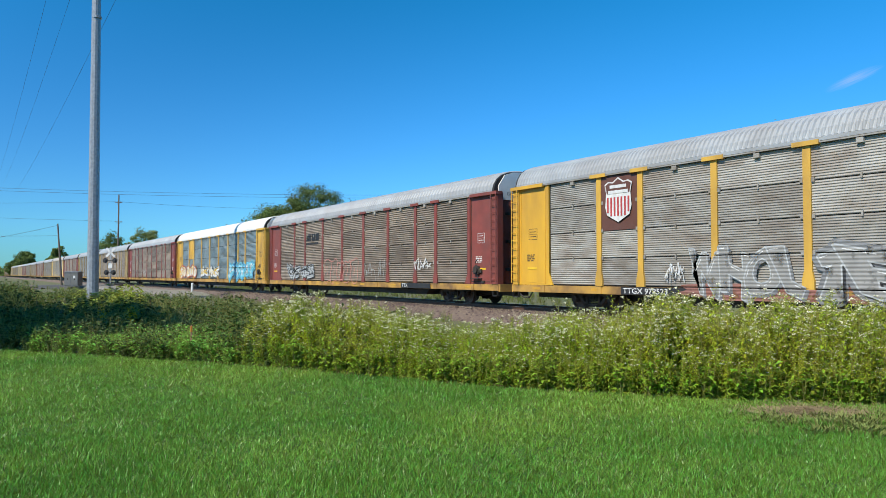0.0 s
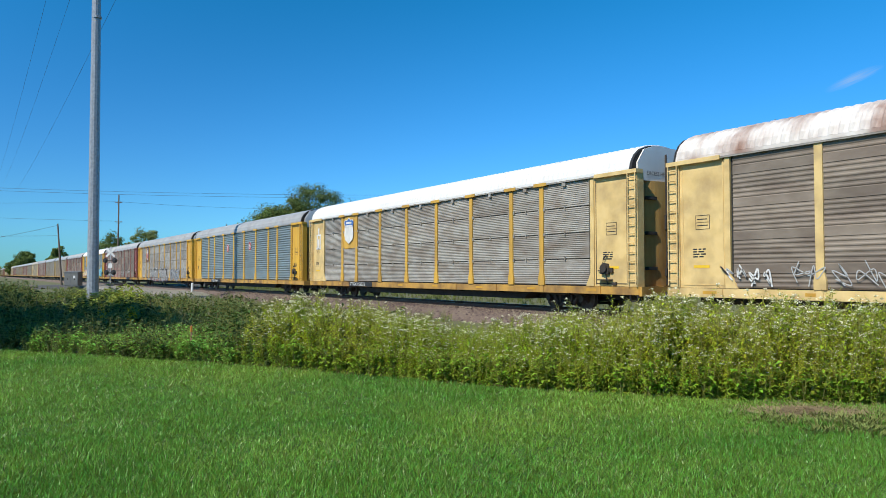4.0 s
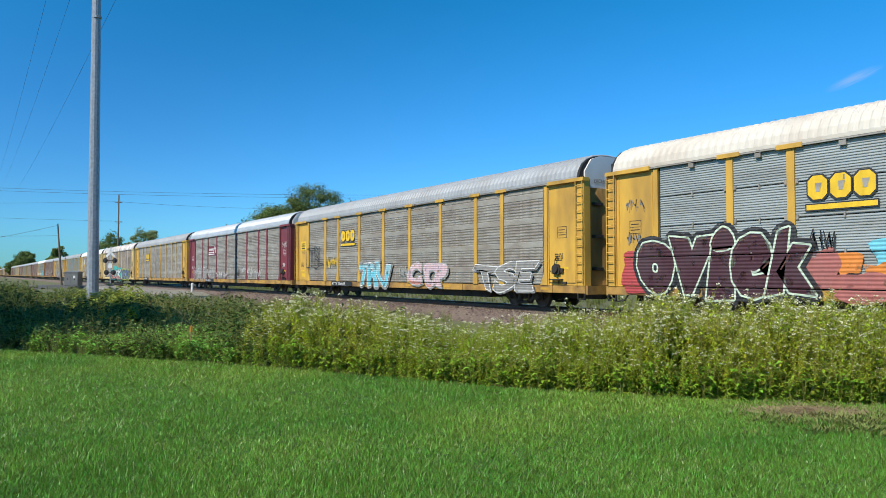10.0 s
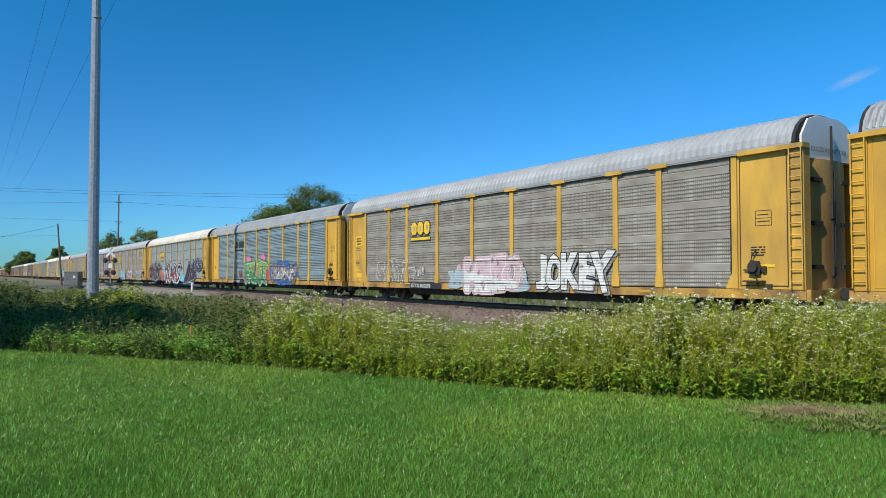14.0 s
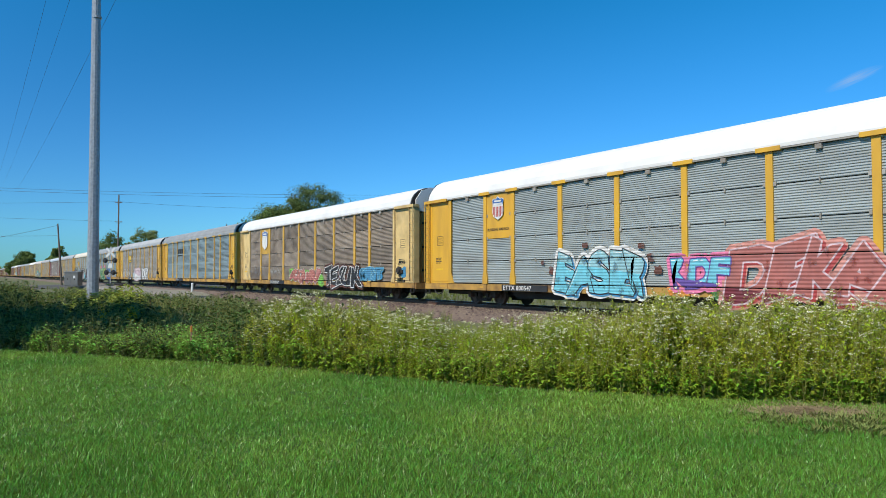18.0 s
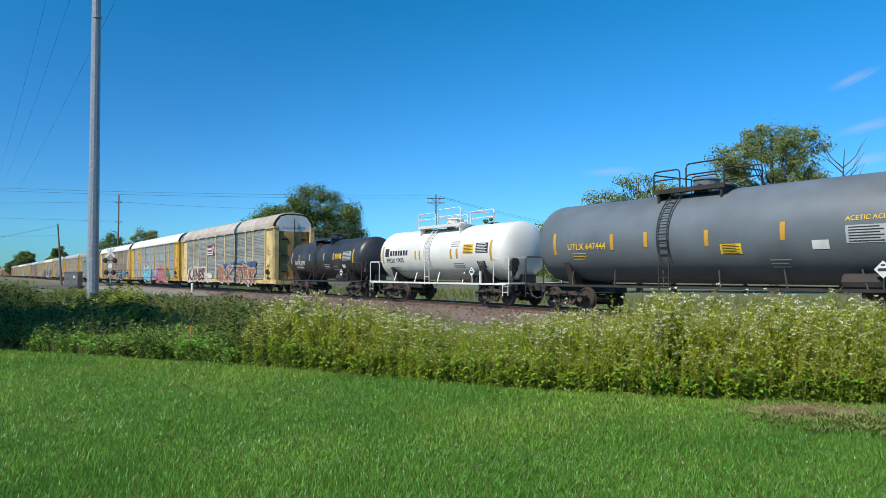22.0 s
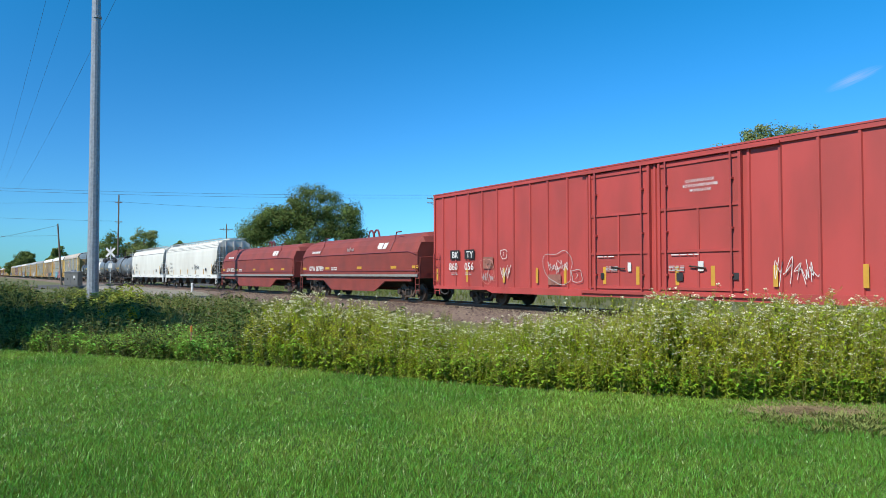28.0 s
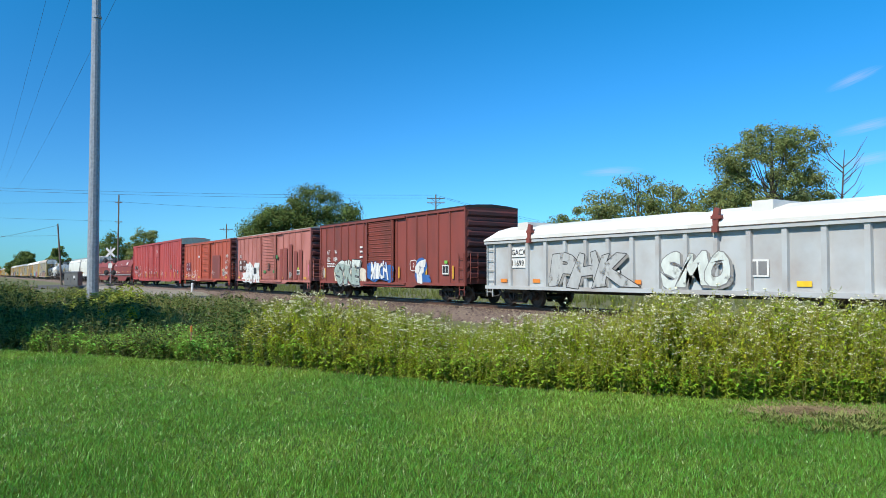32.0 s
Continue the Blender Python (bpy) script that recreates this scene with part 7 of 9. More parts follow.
def rod_mesh(bm, h):
    tube(bm, [(0, -0.14, 0), (0, -0.14, h)], 0.03, 6)
    for f in (0.12, 0.45, 0.8):
        box(bm, -0.06, 0.06, -0.16, -0.05, h * f, h * f + 0.06)


# covered gondola
def gondola_car(spec):
    half = spec["len"] / 2
    b = half - 0.75
    car = new("covered_gondola")
    tagged(car, spec["label"], "railway car", "train cars")
    col = M["gon"]
    part("body", shape(("gon_body", round(b, 2)), lambda bm: box(bm, -b, b, -1.42, 1.42, 0.80, 2.72)), col, car)
    for s in (-1, 1):
        for i in range(14):
            x = -b + 1.66 + i * 1.09
            if x > b - 0.3:
                break
            part("side_post", shape("gon_post", lambda bm: prism(bm, [(-0.1, -1.42), (-0.075, -1.52), (0.075, -1.52), (0.1, -1.42)], 0.80, 2.66, "z")), col, car, at=Matrix.Translation((x, 0, 0)) @ (Matrix.Rotation(math.pi, 4, "Z") if s > 0 else Matrix()))
    part("top_chord", shape(("gon_chord", round(b, 2)), lambda bm: [box(bm, -b - 0.04, b + 0.04, *sorted((s * 1.4, s * 1.56)), 2.64, 2.76) for s in (-1, 1)]), col, car)
    part("side_sill", shape(("gon_sill", round(b, 2)), lambda bm: [box(bm, -b, b, *sorted((s * 1.40, s * 1.535)), 0.74, 0.88) for s in (-1, 1)]), col, car)
    part("under", shape(("gon_under", round(b, 2)), lambda bm: box(bm, -half + 0.5, half - 0.5, -0.35, 0.35, 0.6, 0.82)), M["dark"], car)

    def lid(bm, x0, x1):
        o = [(-1.58, 2.77), (-1.58, 2.9), (-1.3, 3.2), (-0.6, 3.38), (0.6, 3.38), (1.3, 3.2), (1.58, 2.9), (1.58, 2.77)]
        rings = []
        for x, k in ((x0, 0.35 if x0 < -b else 0.92), (x0 + 0.7, 1.0), (x1 - 0.7, 1.0), (x1, 0.35 if x1 > b else 0.92)):
            rings.append([bm.verts.new((x, y, 2.77 + (z - 2.77) * k)) for y, z in o])
        for p, q in zip(rings, rings[1:]):
            for j in range(len(o)):
                bm.faces.new((p[j], p[(j + 1) % len(o)], q[(j + 1) % len(o)], q[j]))
        bm.faces.new(rings[0][::-1])
        bm.faces.new(rings[-1])
        box(bm, x0 + 2.05, x0 + 2.7, -1.35, 1.35, 2.9, 3.46)
    cut = [-b - 0.04, -b + (2 * b) * 0.62, b + 0.04]
    for a, e in zip(cut, cut[1:]):
        bm = bmesh.new()
        lid(bm, a, e)
        part("cover", bm, M["white"], car, "bright white fibreglass cover")
    for d in (3.75, 12.3):
        x = d - half
        if x < b:
            part("cover_clamp", shape("clamp", lambda bm: (box(bm, -0.1, 0.1, -1.66, -1.5, 2.6, 2.8), prism(bm, [(-0.08, 2.7), (0.08, 2.7), (0.14, 3.3), (-0.02, 3.35), (-0.1, 3.1)], -1.62, -1.5, "y"), box(bm, -0.14, 0.2, -1.64, -1.5, 3.0, 3.1))), M["box_brown"], car, "rusty red cover clamp", at=(x, 0, 0))
    for s in (-1, 1):
        part("ladder", shape(("glad", round(b, 2), s), lambda bm: (ladder(bm, s * (b - 0.35), -1.5, 0.9, 2.6, 0.5, 4, 0.018), ladder(bm, s * (b - 0.3), -1.5, 0.4, 0.8, 0.4, 1, 0.02), ladder(bm, s * (b + 0.12), -1.1, 0.9, 2.6, 0.42, 4, 0.018, "y"))), col, car)
    # dark strip: rust of the chord and the cover edge's shadow in one colour
    part("cover_seal", shape(("gon_shade_line", round(b, 2)), lambda bm: [box(bm, -b - 0.02, b + 0.02, *sorted((s * 1.3, s * 1.575)), 2.745, 2.79) for s in (-1, 1)]), M["truck"], car, "rusty dark cover seal")
    D = lambda d: d - half + 0.9
    text(car, "GACX", D(1.57), 2.14, 0.235, "p_black", -1.462)
    text(car, "11699", D(1.56), 1.70, 0.235, "p_black", -1.462)
    bars(car, [(D(1.52), D(2.44), 2.06, 2.44), (D(1.52), D(2.44), 1.62, 2.0)], "p_white", -1.455, "mark_plate")
    for d in (0.85, 2.9, 5.2, 8.0, 11.0, 13.8):
        bars(car, [(D(d), D(d) + 0.42, 1.02, 1.17)], "p_orange" if d < 12 else "p_yellow", -1.455, "reflector_strip")
    bars(car, [(D(12.3), D(13.0), 1.28, 1.78)], "p_white", -1.455)
    bars(car, [(D(12.36), D(12.62), 1.34, 1.72), (D(12.68), D(12.94), 1.34, 1.72)], "p_grey", -1.462)
    bm = bmesh.new()
    flat(bm, [(D(7.3), 1.18), (D(7.55), 1.45), (D(7.3), 1.72), (D(7.05), 1.45)], -1.46)
    part("placard", bm, M["p_black"], car)
    bm = bmesh.new()
    rects(bm, [(D(7.12), D(7.48), 1.41, 1.49)], -1.466)
    part("small_print", bm, M["p_white"], car)
    piece(car, D(4.1), 0.86, 4.0, 1.3, "PHK", "p_silver", "p_black", None, None, "p_haze", None, 81, -1.523, lw=0.03, wild=0.8, fat=0.06)
    piece(car, D(9.4), 0.9, 2.4, 1.15, "SMO", "p_pearl", "p_grey", None, None, "p_haze", None, 82, -1.523, lw=0.03, wild=0.8, fat=0.06)
    bogies(car, (-half + 2.4, half - 2.4))
    couplers(car, half - 0.5, half)
    return car


# ---- the cars of the train, from the far end back to the last one seen ----
def A(paint, panel, roof, label, **k):
    return dict(kind="rack", paint=paint, panel=panel, roof=roof, label=label, **k)


FAR = [A("yellow_dull", "zinc_far", "roof_grey", "weathered yellow and grey autorack car in a long train"), A("redpost", "zinc_brown", "roof_grey", "brown-grey autorack car with dark red posts and ends"),
       A("yellow_dull", "zinc_brown", "roof_grey", "browned autorack car with yellow ends and grey roof"), A("cream", "zinc_far", "roof_cream", "grey autorack car with cream posts and ends")]
SPECS = [FAR[i] for i in (0, 2, 1, 3, 2, 0, 3, 1, 0, 2, 1, 0, 3, 1, 0, 2)]
SPECS += [
    A("redpost", "zinc_brown", "roof_grey", "brown-grey autorack car with dark red ends, yellow sill", art=[E(scribble, 9.5, 1.0, 3.2, 1.3, 4, "p_white", 301)]),
    A("yellow", "zinc_blue", "roof_white", "yellow and bluish grey autorack car with white roof and tags", corr=10, plate="yellow_clean", art=[
        E(tag_art, 1.5, 0.95, 6.3, 1.3, 6, "p_white", "p_yellow", "p_red", None, 310), E(tag_art, 9.6, 0.95, 6.0, 1.3, 5, "p_white", "p_black", None, "p_yellow", 311), E(tag_art, 18.6, 0.8, 6.6, 1.7, 6, "p_cyan", "p_blue", "p_cyan", "p_white", 312)]),
    A("redpost", "zinc_brown", "roof_grey", "brown-grey autorack car with oxide red posts and faint tags", art=[
        span(horse_emblem, 6.9, 9.0, 3.2, 4.0), E(tag_art, 3.6, 0.95, 4.6, 1.2, 4, "p_silver", "p_black", None, None, 320), E(bubble_tag, 10.0, 0.8, 4.6, 1.5, 5, "p_salmon", 321), E(scribble, 15.3, 1.0, 2.6, 1.2, 5, "p_silver", 322), E(scribble, 20.9, 1.5, 1.6, 0.7, 4, "p_white", 323, lw=0.05), mark("TTX", 19.6)]),
    A("yellow", "zinc", "roof_grey", "grey autorack car with yellow posts, brown shield plate, silver tags", end="yellow_clean", plate="p_brown", corr=13, top=5, ribs=0.04, art=[
        E(shield, 5.78, 3.92, 1.25, 1.55, "p_brown", "p_white", "p_red"), mark("TTGX 978523"), E(puffs, 9.0, 0.62, [(1.6, 0.2, 5.2, 0.5), (6.0, 0.2, 3.6, 0.5)], "p_clay", 335),
        E(piece, 8.75, 0.72, 3.6, 1.35, "WHOL", "p_haze", "p_silver", None, None, "p_grey", "p_white", 331, lw=0.04, wild=1.0), E(piece, 12.5, 0.68, 4.3, 1.3, "TEYK", "p_haze", "p_silver", "p_grey", None, "p_black", "p_white", 332, lw=0.045, wild=1.1), E(piece, 18.5, 0.72, 4.2, 1.2, "DREX", "p_grey", "p_silver", None, None, None, None, 333, lw=0.045, wild=0.8), E(scribble, 7.7, 1.0, 0.8, 0.8, 4, "p_white", 334)]),
    A("yellow_clean", "zinc_sheen", "roof_grey", "bluish grey autorack car with yellow posts and red octagons", corr=6, style=2, ribs=0.04, top=5, art=[E(octagon, 10.8, 3.6), E(octagon, 16.7, 3.6), mark("TTGX 980608")]),
    A("yellow", "zinc", "roof_white", "browned autorack car with yellow ends and white shield plate", end="cream", plate="yellow", corr=13, ribs=0.02, art=[
        E(shield, 5.78, 3.92, 1.25, 1.55, "p_blue", "p_white", None), mark("TTGX 155575"),
        lambda car, D: bars(car, [(D(0.9), D(1.6), 2.95, 3.05), (D(0.95), D(1.08), 3.05, 3.8), (D(1.42), D(1.55), 3.05, 3.8), (D(1.15), D(1.35), 3.0, 3.6), (D(0.9), D(1.6), 3.8, 3.9), (D(1.16), D(1.34), 3.9, 4.3)], "p_white", -1.51, "door_emblem")]),
    A("cream", "zinc_brown", "roof_rust", "faded cream autorack car with rusting roof and bright tags", corr=7, style=1, cap=False, sill="cream", art=[
        span(band_plate, 6.9, 8.9, 3.1, 3.8), E(scribble, 1.9, 1.0, 1.6, 0.75, 4, "p_white", 340, lw=0.06), E(scribble, 4.0, 0.95, 3.4, 0.85, 6, "p_silver", 344), E(puffs, 8.2, 0.66, [(0.4, 0.6, 1.8, 1.2), (4.4, 1.3, 3.0, 1.5), (8.6, 1.0, 2.4, 1.6), (6.4, 1.1, 3.0, 1.3), (2.2, 0.9, 2.6, 1.4)], "p_teal", 343),
        E(piece, 8.9, 0.64, 9.2, 1.45, "MOCK", "p_white", "p_black", "p_teal", "p_salmon", "p_black", None, 341, lw=0.07, wild=0.9, cut=0.55), E(piece, 18.7, 0.64, 5.6, 1.4, "KEOPS", "p_steel", "p_black", "p_lime", "p_navy", None, "p_silver", 342, lw=0.035, wild=0.45, fat=0.06), E(scribble, 24.4, 1.0, 0.5, 0.8, 3, "p_lime", 346, lw=0.06),
        E(scribble, 25.9, 2.3, 0.5, 0.9, 4, "p_black", 347, -1.51), E(scribble, 26.8, 1.2, 0.25, 2.6, 6, "p_haze", 348, -1.56)]),
    A("yellow", "zinc_plaid", "roof_grey", "plaid grey autorack car with yellow posts and yellow emblem", corr=8, style=1, top=5, ribs=0.03, art=[span(blocks_emblem, 7.05, 8.85, 3.05, 3.9), mark("ETTX 853040"), door_plate, E(scribble, 1.0, 1.1, 0.8, 0.6, 3, "p_black", 345)]),
    A("maroon", "zinc_plaid", "roof_silver", "grey autorack car with maroon posts, emblem and white tags", corr=8, style=1, cap=False, ribs=0.03, art=[
        span(band_plate, 6.95, 9.4, 3.1, 3.95), E(bubble_tag, 1.8, 0.85, 4.4, 1.25, 7, "p_white", 350, lw=0.03), E(piece, 2.0, 0.8, 4.0, 1.1, "ROACH", None, "p_silver", seed=355, lw=0.028, wild=1.0, fat=0.06), E(scribble, 6.3, 0.95, 2.9, 1.2, 6, "p_white", 354, lw=0.03), E(scribble, 9.6, 0.95, 3.7, 0.85, 12, "p_white", 351, lw=0.04), E(scribble, 15.4, 1.1, 1.2, 0.9, 5, "p_black", 356), E(scribble, 17.2, 1.5, 0.8, 0.5, 4, "p_white", 357), E(scribble, 18.4, 0.95, 3.4, 1.1, 7, "p_white", 352), mark("ETTX 800784"), E(scribble, 26.0, 3.2, 0.9, 0.6, 5, "p_white", 353, -1.51)]),
    A("yellow", "zinc_plaid", "roof_grey", "grey autorack car with yellow posts, faded cyan and pink tags", corr=8, style=1, art=[
        span(blocks_emblem, 7.15, 9.0, 3.05, 3.95), mark("ETTX 700932"), door_plate, E(piece, 2.0, 1.75, 2.6, 1.35, "ITBL", None, "p_black", seed=360, lw=0.06, wild=0.3, fat=0.0), E(scribble, 5.1, 1.65, 1.5, 1.0, 6, "p_yellow", 361, lw=0.05),
        E(piece, 9.7, 0.66, 3.4, 1.4, "TRU", "p_aqua", "p_white", "p_haze", "p_cyan", "p_grey", None, 362, lw=0.04, wild=1.1), E(piece, 15.3, 0.66, 3.5, 1.3, "COP", "p_rosy", "p_silver", None, "p_salmon", "p_haze", "p_white", 363, lw=0.04, wild=0.5, fat=0.07), E(scribble, 14.2, 1.0, 0.8, 0.9, 4, "p_silver", 365), E(piece, 21.3, 0.66, 3.6, 1.2, "TSE", "p_haze", "p_white", None, None, "p_grey", None, 364, lw=0.045, wild=1.0)]),
    A("yellow", "zinc_pale", "roof_bone", "grey and yellow autorack car with large colourful tags", corr=13, ribs=0.024, art=[
        span(blocks_emblem, 7.15, 8.95, 3.05, 3.95), E(puffs, 0.9, 0.62, [(0.2, 0.9, 0.9, 1.3), (0.5, 0.4, 1.2, 0.7)], "p_red", 376), E(puffs, 7.6, 0.62, [(-0.2, 0.8, 1.2, 1.2), (0.9, 0.4, 1.4, 0.8)], "p_brick", 374), E(puffs, 7.6, 0.62, [(0.6, 1.0, 0.7, 0.6), (1.3, 0.7, 0.8, 0.7)], "p_orange", 381), E(puffs, 7.6, 0.62, [(1.8, 0.9, 1.2, 1.5), (2.5, 0.5, 1.2, 0.9), (9.7, 0.6, 1.8, 1.2), (10.4, 0.3, 2.0, 0.7)], "p_cyan", 375), E(puffs, 9.9, 0.6, [(1.0, 0.2, 2.4, 0.5), (3.2, 0.2, 2.6, 0.5)], "p_brick", 377),
        E(piece, 1.4, 0.64, 5.9, 2.05, "oviek", "p_wine", "p_mint", "p_black", None, "p_black", "p_brown", 370, lw=0.06, wild=0.6, fat=0.09), E(scribble, 0.8, 3.4, 0.8, 0.6, 4, "p_grey", 366, -1.51), E(scribble, 0.8, 2.3, 0.7, 0.5, 5, "p_grey", 367, -1.51), E(scribble, 7.2, 1.9, 0.7, 0.7, 5, "p_black", 371),
        E(piece, 10.0, 0.6, 7.2, 1.85, "WARD", "p_black", "p_white", "p_black", "p_maroon", "p_white", None, 372, lw=0.11, wild=0.85, fat=0.03, cut=0.62), E(scribble, 12.0, 2.25, 1.2, 0.35, 5, "p_white", 378), E(scribble, 17.6, 1.35, 1.0, 0.6, 6, "p_white", 379),
        E(piece, 19.6, 0.62, 3.4, 2.0, "EB", "p_wine", "p_aqua", "p_black", None, "p_black", "p_salmon", 373, lw=0.06, wild=1.5, fat=0.07), E(piece, 22.4, 1.75, 2.8, 0.85, "ES", "p_wine", "p_aqua", "p_black", None, None, None, 374, lw=0.05, wild=1.4, fat=0.06)]),
    A("yellow_clean", "zinc_blue", "roof_grey", "bluish grey autorack car with yellow posts, green tag", corr=9, style=1, ribs=0.05, top=5, art=[
        span(horse_emblem, 6.85, 9.2, 3.2, 4.05), mark("ETTX 703515", 6.6), E(puffs, 10.0, 0.62, [(0.6, 1.75, 1.1, 0.9), (4.1, 1.9, 1.1, 0.9)], "p_pink", 384), E(puffs, 10.0, 0.62, [(-0.1, 0.7, 0.8, 1.3), (4.9, 0.7, 0.9, 1.3)], "p_red", 385), E(piece, 9.9, 0.62, 5.0, 1.75, "FALSE", "p_olive", "p_mint", "p_forest", "p_forest", "p_aqua", "p_mint", 380, lw=0.035, wild=1.2, fat=0.05, cut=0.4), E(scribble, 8.1, 1.0, 0.9, 0.9, 5, "p_red", 381, lw=0.06),
        E(puffs, 15.7, 0.6, [(0.4, 0.8, 1.2, 1.2), (2.4, 1.4, 2.6, 0.7), (4.8, 1.0, 1.0, 1.2), (2.6, 0.3, 3.4, 0.7)], "p_blue", 386), E(tag_art, 15.8, 0.64, 5.0, 1.5, 7, "p_grey", "p_black", None, "p_pink", 382, sharp=True, lw=0.04), E(tag_art, 16.4, 0.8, 3.8, 1.1, 6, "p_silver", "p_black", None, "p_white", 388, y=-1.597, sharp=True, lw=0.03), E(scribble, 15.9, 0.8, 4.7, 1.3, 10, "p_black", 387, -1.61, lw=0.05), E(scribble, 16.0, 1.0, 4.8, 1.0, 8, "p_white", 383, -1.612)]),
    A("yellow", "zinc_plaid", "roof_grey", "grey autorack car with yellow posts and white outline tags", corr=8, style=1, art=[
        span(blocks_emblem, 7.15, 8.95, 3.05, 3.95), door_plate, mark("ETTX 820298", 7.2), E(piece, 3.7, 0.9, 3.7, 1.25, "SAME", None, "p_white", seed=390, lw=0.026, wild=0.7, fat=0.07), E(scribble, 7.5, 1.2, 1.0, 0.6, 7, "p_white", 391),
        E(puffs, 10.6, 0.62, [(0.9, 0.5, 2.0, 0.9), (4.6, 0.6, 2.4, 1.1), (2.6, 0.9, 3.0, 1.1)], "p_mist", 394), E(puffs, 10.6, 0.62, [(1.8, 0.7, 2.0, 1.2), (3.6, 0.8, 2.6, 1.3)], "p_rosy", 395), E(piece, 12.0, 0.62, 3.9, 1.45, "HEIO", "p_rosy", "p_white", "p_rosy", "p_white", None, None, 392, lw=0.05, wild=0.5, fat=0.06), E(piece, 16.8, 0.68, 4.1, 1.5, "JOKEY", "p_white", "p_black", None, None, "p_haze", None, 393, lw=0.04, wild=0.5, fat=0.06)]),
    A("yellow_clean", "zinc_blue", "roof_grey", "bluish grey autorack car with yellow posts, black emblem", corr=9, style=1, ribs=0.05, top=5, art=[span(horse_emblem, 6.95, 9.3, 3.2, 4.05), mark("ETTX 70", 6.6)]),
    A("yellow", "zinc_brown", "roof_white", "rust-browned autorack car with yellow posts and white shield", end="cream", plate="yellow", corr=13, cap=False, ribs=0.004, art=[
        E(shield, 5.78, 3.95, 1.2, 1.5, "p_blue", "p_white", None), mark("ETTX 820203", 7.0), E(scribble, 1.5, 0.95, 4.6, 1.2, 6, "p_grey", 400), E(scribble, 7.0, 1.2, 2.4, 0.7, 6, "p_silver", 401), E(puffs, 11.0, 0.62, [(0.2, 0.7, 0.8, 0.9), (3.2, 0.7, 1.4, 0.9), (5.2, 0.4, 0.9, 0.8)], "p_green", 405), E(tag_art, 11.1, 0.66, 5.2, 1.2, 6, "p_brick", "p_white", None, "p_salmon", 402, lw=0.03),
        E(piece, 16.9, 0.62, 4.9, 1.2, "TESUK", "p_black", "p_white", "p_brown", "p_clay", "p_black", None, 403, lw=0.05, wild=0.9, cut=0.5), E(puffs, 21.6, 0.9, [(1.4, 0.45, 3.0, 0.75)], "p_lake", 406), E(piece, 21.8, 1.0, 2.6, 0.75, "MIST", "p_lake", "p_aqua", None, None, None, None, 404, lw=0.03, wild=0.7, fat=0.03),
        lambda car, D: puffs(car, D(26.45), 1.47, [(0.0, 0.0, 0.62, 0.6)], "p_lake", 407, -1.512), E(scribble, 26.0, 1.85, 0.7, 0.3, 4, "p_black", 408, -1.51)]),
    A("yellow_clean", "zinc_pale", "roof_white", "bright yellow and grey autorack car with white roof, tags", corr=13, plate="yellow_clean", ribs=0.002, lift=0.1, art=[
        E(shield, 5.78, 4.15, 0.8, 1.0, "p_blue", "p_white", "p_red"), lambda car, D: text(car, "BUILDING AMERICA", D(5.0), 3.2, 0.12, "p_black", -1.54), mark("ETTX 800547", 6.1), E(puffs, 8.9, 0.9, [(0.2, 0.6, 0.3, 0.3), (0.6, 1.1, 0.25, 0.25), (5.0, 1.0, 0.3, 0.3), (5.3, 0.6, 0.35, 0.3), (4.6, 1.4, 0.3, 0.2), (-0.3, 0.9, 0.2, 0.2), (2.0, 1.5, 0.3, 0.2)], "p_brown", 413),
        E(piece, 9.5, 0.64, 4.4, 1.5, "EASER", "p_aqua", "p_black", "p_white", "p_cyan", "p_lake", "p_white", 410, lw=0.04, wild=1.0, fat=0.06), E(piece, 14.8, 0.95, 2.0, 0.95, "RDF", "p_cyan", "p_purple", "p_pink", "p_purple", None, "p_white", 411, lw=0.04, wild=0.8, fat=0.05), E(puffs, 14.6, 0.62, [(0.6, 0.2, 1.2, 0.4)], "p_orange", 414), E(puffs, 22.0, 0.62, [(0.4, 1.0, 1.0, 1.0), (0.9, 0.5, 0.8, 0.8), (-5.6, 0.4, 0.7, 1.0)], "p_forest", 415),
        E(piece, 16.9, 0.62, 5.4, 1.6, "DEKAL", "p_brick", "p_rosy", "p_salmon", "p_maroon", "p_red", None, 412, lw=0.05, wild=1.2, fat=0.05)]),
    A("cream", "zinc_dark", "roof_cream", "cream and grey autorack car with maroon nameplate, large tags", corr=8, style=1, ribs=0.03, lift=0.1, sill="cream", art=[
        span(band_plate, 9.55, 12.1, 3.1, 4.05), mark("ETTX 905512", 6.0), E(puffs, 2.4, 0.62, [(1.2, 0.7, 2.6, 1.5), (3.6, 0.8, 3.4, 1.5), (6.0, 0.7, 2.8, 1.5), (7.9, 0.4, 2.2, 1.0)], "p_bone", 422), E(piece, 3.1, 0.76, 5.9, 1.2, "KANES", "p_clay", "p_bone", "p_bone", "p_brown", None, None, 420, lw=0.035, wild=0.7, fat=0.05),
        E(puffs, 13.4, 0.62, [(0.2, 0.7, 1.2, 1.1), (2.4, 1.3, 1.8, 0.7), (4.6, 1.4, 1.8, 0.7), (6.6, 1.4, 2.2, 0.7), (9.0, 1.3, 2.6, 1.0)], "p_navy", 423), E(piece, 13.6, 0.62, 10.2, 1.45, "INKSTER", "p_rust", "p_white", None, "p_rust", "p_silver", "p_silver", 421, lw=0.04, wild=1.3, fat=0.05)]),
    dict(kind="tank", paint="tank_black", label="small matt black tank car with yellow reflector strips", r=1.27, zc=2.33, wx=-0.2,
